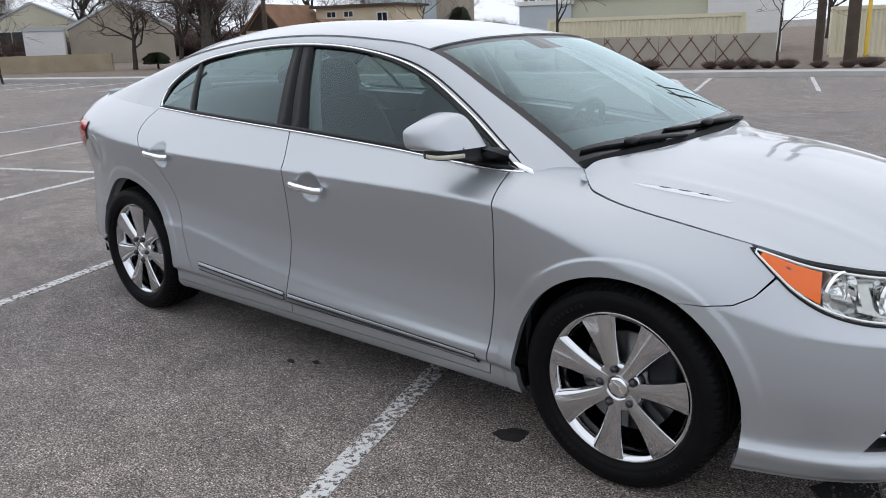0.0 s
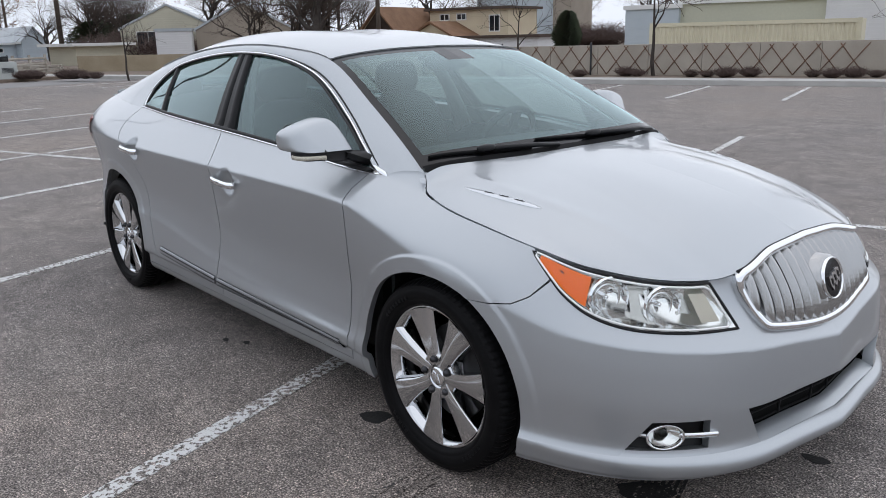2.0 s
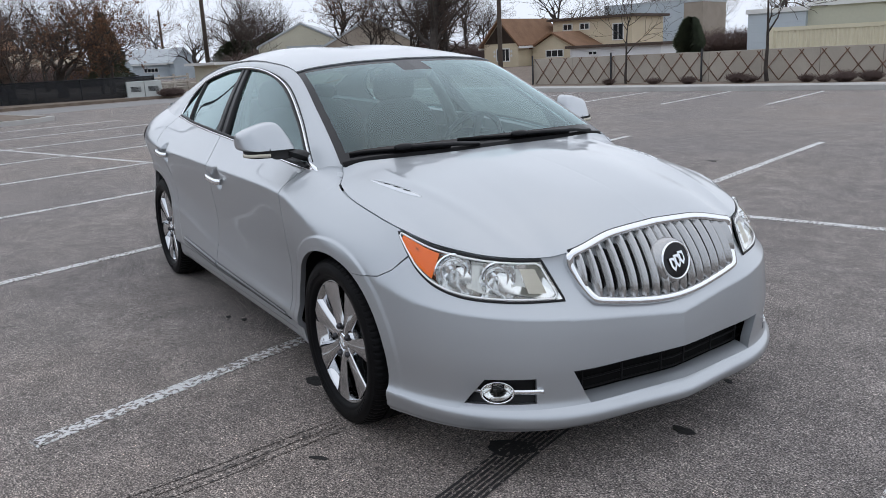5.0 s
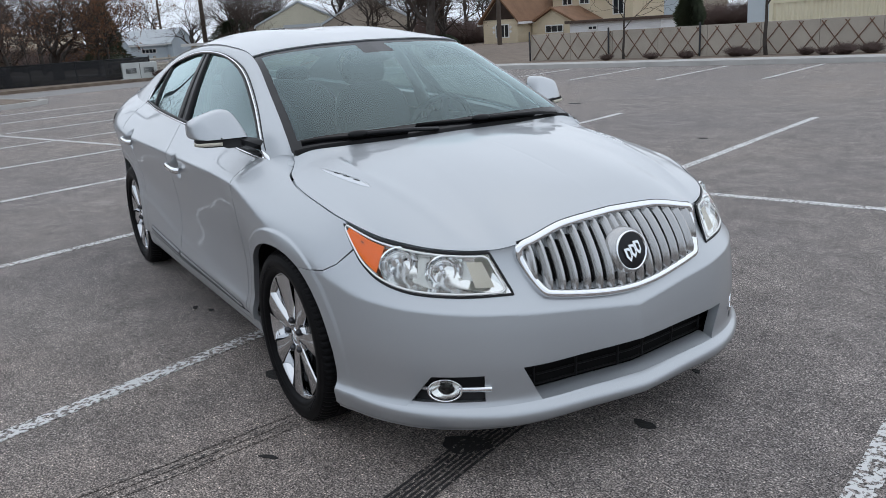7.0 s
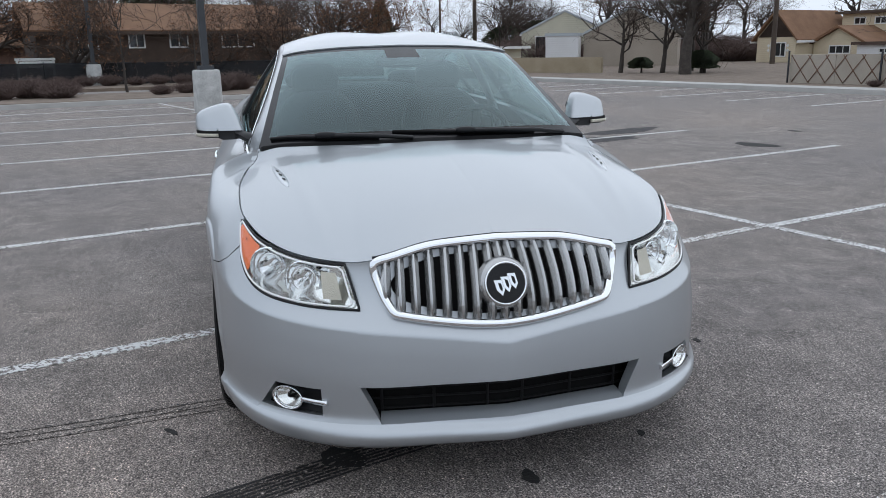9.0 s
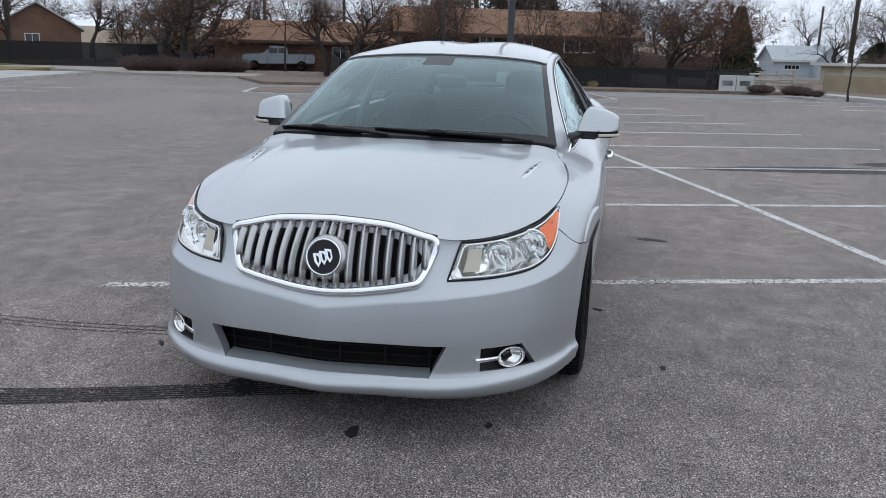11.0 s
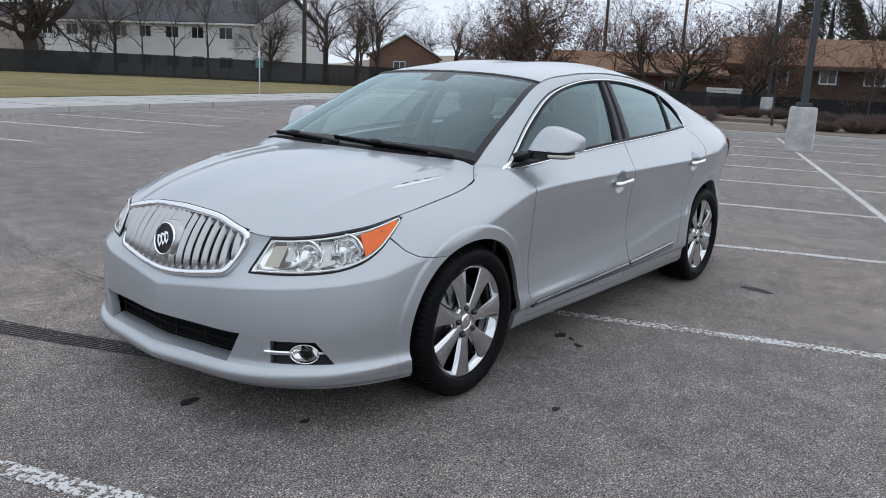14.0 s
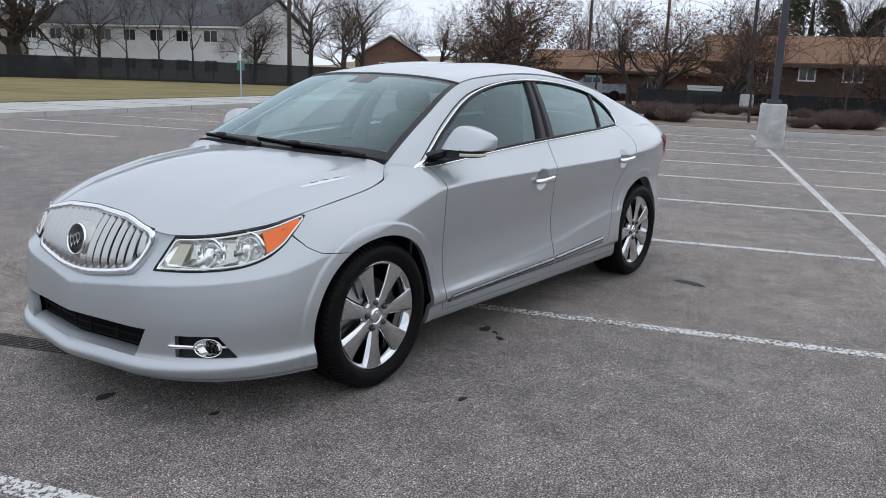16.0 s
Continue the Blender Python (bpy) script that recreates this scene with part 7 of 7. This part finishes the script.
def old_tree(seed, trunk_h, radius, limbs, reach, leaves):
    """An old tree: a short thick trunk that forks into a few heavy, crooked limbs."""
    rng = random.Random(seed)
    top_ = Vector((rng.uniform(-0.1, 0.1), rng.uniform(-0.1, 0.1), trunk_h))
    out = [(0, [Vector((0, 0, -0.1)), Vector((0.03, 0.02, trunk_h * 0.5)), top_], [radius * 1.25, radius, radius * 0.92])]
    for i in range(limbs):
        a = 2 * math.pi * (i + rng.uniform(-0.2, 0.2)) / limbs
        grow(rng, top_ - Vector((0, 0, 0.12)), Vector((math.cos(a) * 0.75, math.sin(a) * 0.75, rng.uniform(0.75, 1.2))), reach * rng.uniform(0.85, 1.15), radius * 0.62, 1, 5, out, 0.25, (0, 6, 5, 5, 3))
    meshes = []
    for name, pick in (("trunk", lambda l: l <= 1), ("crown", lambda l: l > 1)):
        V, F = [], []
        for level, pts, radii in out:
            if pick(level):
                tube(V, F, pts, radii, 10 if level == 0 else 7 if level == 1 else 4 if level == 2 else 3)
        me = bpy.data.meshes.new(name)
        me.from_pydata([tuple(v) for v in V], [], F)
        me.materials.append(BARK if name == "trunk" else TWIG)
        for poly in me.polygons:
            poly.use_smooth = True
        meshes.append((name, me))
    tips = [pts[-1] for level, pts, _ in out if level >= 3]
    V, F = [], []
    for i in range(leaves):
        p = rng.choice(tips) + Vector((rng.gauss(0, 0.08), rng.gauss(0, 0.08), rng.gauss(0, 0.08)))
        a = Vector((rng.gauss(0, 1), rng.gauss(0, 1), rng.gauss(0, 1))).normalized() * rng.uniform(0.04, 0.085)
        b = a.orthogonal().normalized() * rng.uniform(0.03, 0.055)
        k = len(V)
        V += [p - a, p + b, p + a, p - b]
        F.append((k, k + 1, k + 2, k + 3))
    if leaves:
        me = bpy.data.meshes.new("leaves")
        me.from_pydata([tuple(v) for v in V], [], F)
        me.materials.append(DRYLEAF)
        meshes.append(("leaves", me))
    return meshes


KINDS = {
    "forked": old_tree(31, 1.0, 0.30, 4, 3.0, 2000),
    "veteran": old_tree(37, 2.2, 0.50, 6, 4.2, 0),
    "wide": tree_meshes(3, 9.0, 0.34, (8, 6, 5, 4), 0.2),
    "tall": tree_meshes(7, 11.0, 0.26, (9, 6, 5, 4), -0.1),
    "dense": tree_meshes(11, 8.0, 0.22, (9, 7, 5, 3), 0.1),
    "oak": tree_meshes(15, 8.5, 0.32, (8, 6, 5, 3), 0.25, 4200),
    "young": tree_meshes(21, 3.6, 0.055, (8, 5, 4), 0.0, 0, 0.55),
    "rust": tree_meshes(27, 6.0, 0.12, (10, 6, 5), -0.1, 3000),
}
LABELS = {"forked": "old bare tree forking low into dark crooked limbs", "veteran": "thick-trunked old bare tree with fanned limbs", "wide": "wide bare winter tree with crooked limbs", "tall": "tall bare winter tree with fine twigs", "dense": "dense bare winter tree full of fine twigs", "oak": "bare tree with scattered brown leaves",
          "young": "slim young bare street tree", "rust": "tree full of dry russet leaves"}


def tree(kind, x, y, scale=1.0, turn=0.0, z=0.0):
    t = thing("tree", LABELS[kind], "tree", kind + " trees", m=pose(x, y, z, 0, 0, turn) @ Matrix.Diagonal((scale, scale, scale, 1)))
    for name, me in KINDS[kind]:
        ob = new(name, me)
        ob.parent = t


def evergreen(x, y, hgt, rad, seed, round_=False):
    """A dark evergreen of many small drooping sprays."""
    t = thing("evergreen", "dark green evergreen tree" if not round_ else "dark green conifer with a rounded outline", "tree", "evergreens", m=pose(x, y, 0))
    rng = random.Random(seed)
    V, F = [], []
    for i in range(8000):
        k = rng.random() ** 0.8
        z = 0.35 + (hgt - 0.35) * k
        r = rad * (math.sqrt(max(0.02, 1 - (2 * k - 0.75) ** 2 / 1.6)) if round_ else (1 - k) ** 0.75 + 0.03) * (0.25 + 0.8 * rng.random() ** 0.5) * (1 + 0.18 * math.sin(9 * k + 3 * math.sin(5 * k)))
        a = rng.uniform(0, 2 * math.pi)
        r *= 1 + 0.15 * math.sin(3 * a + seed)
        p = Vector((r * math.cos(a), r * math.sin(a), z))
        d = Vector((math.cos(a), math.sin(a), rng.uniform(-0.5, 0.5))).normalized() * rng.uniform(0.14, 0.30) * (hgt / 5) ** 0.5
        b = d.orthogonal().normalized() * rng.uniform(0.03, 0.07)
        n = len(V)
        V += [p - d * 0.4, p + b, p + d, p - b]
        F.append((n, n + 1, n + 2, n + 3))
    me = bpy.data.meshes.new("crown")
    me.from_pydata([tuple(v) for v in V], [], F)
    me.materials.append(NEEDLE)
    new("crown", me).parent = t
    V, F = [], []
    tube(V, F, [Vector((0, 0, -0.05)), Vector((0, 0, hgt * 0.5)), Vector((0, 0, hgt * 0.92))], [rad * 0.12, rad * 0.08, 0.02], 8)
    me = bpy.data.meshes.new("trunk")
    me.from_pydata([tuple(v) for v in V], [], F)
    me.materials.append(BARK)
    new("trunk", me).parent = t


def stems(seed, count, hgt, spread, bend_, width):
    """A clump of thin upright stems, for shrubs and dry grass."""
    rng = random.Random(seed)
    V, F = [], []
    for i in range(count):
        a, r = rng.uniform(0, 2 * math.pi), spread * math.sqrt(rng.random())
        p = Vector((0.35 * r * math.cos(a), 0.35 * r * math.sin(a), -0.02))
        h = hgt * rng.uniform(0.55, 1.0) * (1 - 0.35 * (r / spread) ** 2)
        out_ = Vector((math.cos(a), math.sin(a), 0)) * r
        q = p + out_ * 0.45 + Vector((rng.gauss(0, bend_), rng.gauss(0, bend_), h * 0.55))
        e = p + out_ * 0.75 + Vector((rng.gauss(0, bend_ * 2), rng.gauss(0, bend_ * 2), h))
        tube(V, F, [p, q, e], [width, width * 0.7, width * 0.25], 3)
        if bend_ > 0.03:
            for _ in range(3):
                k = rng.random()
                s = q.lerp(e, k)
                tube(V, F, [s, s + Vector((rng.gauss(0, 0.09), rng.gauss(0, 0.09), rng.uniform(0.03, 0.14)))], [width * 0.6, width * 0.3], 3)
    me = bpy.data.meshes.new("clump")
    me.from_pydata([tuple(v) for v in V], [], F)
    return me


SHRUBS = [stems(s, 420, 0.62, 0.62, 0.05, 0.008) for s in (1, 2, 3)]
GRASS = [stems(s, 320, 0.50, 0.40, 0.02, 0.006) for s in (5, 6)]
THICKETS = [stems(s, 900, 0.62, 0.62, 0.05, 0.0032) for s in (11, 12)]
for me in SHRUBS + THICKETS:
    me.materials.append(SHRUB)
for me in GRASS:
    me.materials.append(STRAW)


def shrub(x, y, s=1.0, i=0, z=0.12, grass=False):
    ob = new("grass_clump" if grass else "shrub", (GRASS if grass else SHRUBS)[i % (2 if grass else 3)])
    ob.matrix_basis = pose(x, y, z, 0, 0, 70 * i) @ Matrix.Diagonal((s, s, s, 1))
    tagged(ob, "clump of dry straw-coloured ornamental grass" if grass else "leafless brown shrub in the planting bed", "grass" if grass else "shrub", "grass clumps" if grass else "shrubs")


def at(u, v):
    p = LOT @ Vector((u, v, 0))
    return p.x, p.y


# shrubs along the far wall, on the island and by the fence
rng = random.Random(4)
for i, u in enumerate((-9.6, -8.1, -6.9, -5.6, -5.2, -3.6, -3.1, -2.6, -2.0, -0.4, 0.1, 0.6, 1.1, 1.6, 2.4, 3.1, 3.6, 4.4, 5.2, 6.4)):
    shrub(*at(u, 17.4 + rng.uniform(-0.25, 0.25)), rng.uniform(0.32, 0.55), i)
for i, (u, v, s) in enumerate(((-23.2, -4.1, 0.95), (-23.8, -3.2, 1.15), (-22.9, -2.5, 1.0), (-22.6, 0.4, 0.6), (-22.9, 1.3, 0.7), (-23.3, 2.3, 1.05), (-23.9, 3.2, 1.1))):
    shrub(*at(u, v), s, i)
for i in range(10):
    shrub(*at(-31.6 - 0.25 * i + rng.uniform(-0.3, 0.3) + (0 if i < 10 else -0.4), 4.2 - 0.95 * i), rng.uniform(0.65, 0.95), i)
for i, (x, y) in enumerate(((-35.6, -0.3), (-35.2, -0.6), (-35.8, 0.9), (-35.9, 1.5))):
    shrub(x, y, 0.72, i, 0.1, True)
for i, (x, y) in enumerate(((-37.6, -26.1), (-38.2, -25.4), (-38.7, -24.6), (-39.4, -22.9), (-39.8, -22.1), (-40.2, -21.3))):
    shrub(x, y, 1.5, i)
for i, k in enumerate((0, 0.8, 1.5, 4.3, 5.2, 6.4, 7.4)):
    shrub(-34.6 + 0.45 * k, 6.5 + 0.25 * k, rng.uniform(0.45, 0.75), i)



def in_street(x, y):
    """The open street that runs off between the fence and the sheds, and the gap by the steel building."""
    run = -36 - x
    return 0 < run < 72 and 6.0 + 0.165 * run < y < 13 + 0.36 * run or -64 < x < -40 and 40 < y < 58


# thickets under the far trees
for i in range(46):
    a = math.radians(128 + 84 * (i + rng.random()) / 46)
    d = rng.uniform(60, 84)
    if (not 200 < math.degrees(a) < 209 or d > 72) and not in_street(d * math.cos(a), d * math.sin(a)):
        ob = new("thicket", THICKETS[i % 2])
        s = rng.uniform(3.0, 4.6)
        ob.matrix_basis = pose(d * math.cos(a), d * math.sin(a), 0, 0, 0, 50 * i) @ Matrix.Diagonal((s * 1.6, s * 1.6, s, 1))
        tagged(ob, "leafless brown thicket beyond the fences", "thicket", "thickets")

# street trees and the wood behind
for kind, x, y, s, tn in (
        ("young", -12.4, 18.4, 1.15, 0), ("young", -7.2, 22.4, 0.85, 40), ("young", -16.6, 16.9, 0.85, 90), ("young", -30.4, 9.3, 0.85, 60),
        ("wide", -29.4, 17.4, 0.85, 20), ("dense", -31.9, 17.6, 0.6, 70), ("dense", -33.4, 16.2, 0.6, 130), ("dense", -33.6, 20.0, 0.75, 10), ("dense", -36.5, 22.5, 0.8, 200), ("dense", -30.6, 19.0, 0.55, 250),
        ("tall", -104, 22.0, 0.8, 0), ("wide", -73, 21.8, 0.85, 10), ("dense", -78, 24.6, 0.95, 120), ("tall", -82, 24.8, 0.9, 220), ("dense", -70, 24.0, 0.75, 300), ("dense", -84, 30.0, 1.0, 40), ("wide", -98, 31, 0.9, 30), ("wide", -70, 17.6, 0.62, 60), ("tall", -64, 34, 0.8, 90), ("dense", -58, 40, 0.8, 10), 
        ("forked", -41.9, 3.2, 0.85, 10), ("wide", -41.5, 0.2, 0.62, 100),  ("rust", -41.6, 5.6, 0.85, 0), ("rust", -44.0, 5.4, 0.8, 90), ("tall", -56, 4.0, 0.65, 90), ("wide", -47, 1.0, 0.8, 150),
        ("forked", -35.6, -8.6, 0.74, 30), ("forked", -36.4, -2.6, 0.62, 290), ("forked", -37.0, 0.6, 0.6, 140), ("forked", -38.0, -13.2, 0.9, 80), ("young", -35.4, 1.4, 0.75, 0), ("young", -26.6, -5.2, 1.0, 30), ("young", -33.0, -3.4, 1.0, 200),
        ("oak", -38.5, -15.0, 0.62, 0), ("oak", -41.0, -10.0, 0.66, 120), ("wide", -46.5, -12.5, 0.75, 80), ("tall", -50, -6, 0.8, 140), ("dense", -52, 0, 0.85, 200),
        ("forked", -40.8, -24.7, 1.3, 20), ("forked", -46.2, -29.5, 1.0, 60), ("young", -46.6, -21.0, 1.5, 160), ("tall", -38.3, -35.9, 0.62, 0), ("dense", -52.5, -33.0, 0.75, 100), ("oak", -57.0, -29.0, 0.8, 230),
        ("veteran", -29.9, -64.4, 1.15, 40), ("young", -37.4, -60.5, 1.9, 0), ("young", -41.6, -57.0, 2.1, 90), ("young", -44.6, -54.5, 1.9, 170), ("young", -39.4, -59.0, 2.0, 230), ("tall", -50.0, -64.0, 0.7, 20),
        ("tall", -60, -62, 0.9, 0), ("dense", -72, -48, 0.9, 70), ("dense", -68, -22, 0.85, 250), ("tall", -74, -10, 0.85, 30), ("dense", -70, 4, 0.85, 90), ("oak", -70, -42, 0.9, 80), ("dense", -78, -54, 1.0, 20),
        ("dense", 16, -26, 0.8, 0), ("wide", 24, -22, 0.8, 80), ("oak", 9, -34, 0.9, 30), ("dense", 32, -30, 0.9, 10), ("tall", 22, -40, 0.9, 60), ("dense", 2, -44, 0.8, 60), ("dense", -12, -92, 1.0, 0), ("tall", -30, -98, 1.0, 90), ("dense", -46, -92, 1.0, 10), ("tall", -18, -80, 0.9, 200),
        ("dense", -24, 44, 0.7, 0), ("tall", -14, 52, 0.8, 90), ("dense", -2, 54, 0.8, 20), ("dense", 2, 44, 0.7, 200), ("tall", -36, 52, 0.7, 0), ("dense", -20.5, 36, 0.5, 300)):
    tree(kind, x, y, s, tn, 0.0)
# the belt of bare trees beyond the fences and roofs
rng = random.Random(9)
for i in range(64):
    a = math.radians(112 + 138 * (i + rng.random()) / 64)
    d = rng.uniform(62, 112)
    if in_street(d * math.cos(a), d * math.sin(a)) or i % 3 == 0 and math.degrees(a) < 165 or i % 2 == 0 and 178 < math.degrees(a) < 212:
        continue
    tree(rng.choice(("dense", "tall", "wide", "oak", "forked")), d * math.cos(a), d * math.sin(a), rng.uniform(0.75, 1.15) * (0.55 + 0.45 * d / 90), rng.uniform(0, 360))
evergreen(-73.0, 26.2, 3.9, 3.0, 1, True)
evergreen(-74.5, 23.0, 3.4, 2.5, 2, True)
evergreen(-27.2, 31.9, 2.5, 0.68, 3, True)
evergreen(-62.0, 8.8, 5.4, 1.5, 4)
evergreen(-58.0, -6.0, 6.6, 2.2, 5, True)
evergreen(-54.0, -9.8, 7.8, 2.9, 6, True)
evergreen(-30.5, 18.8, 1.1, 0.7, 7, True)
evergreen(-32.8, 17.0, 0.8, 0.5, 8, True)
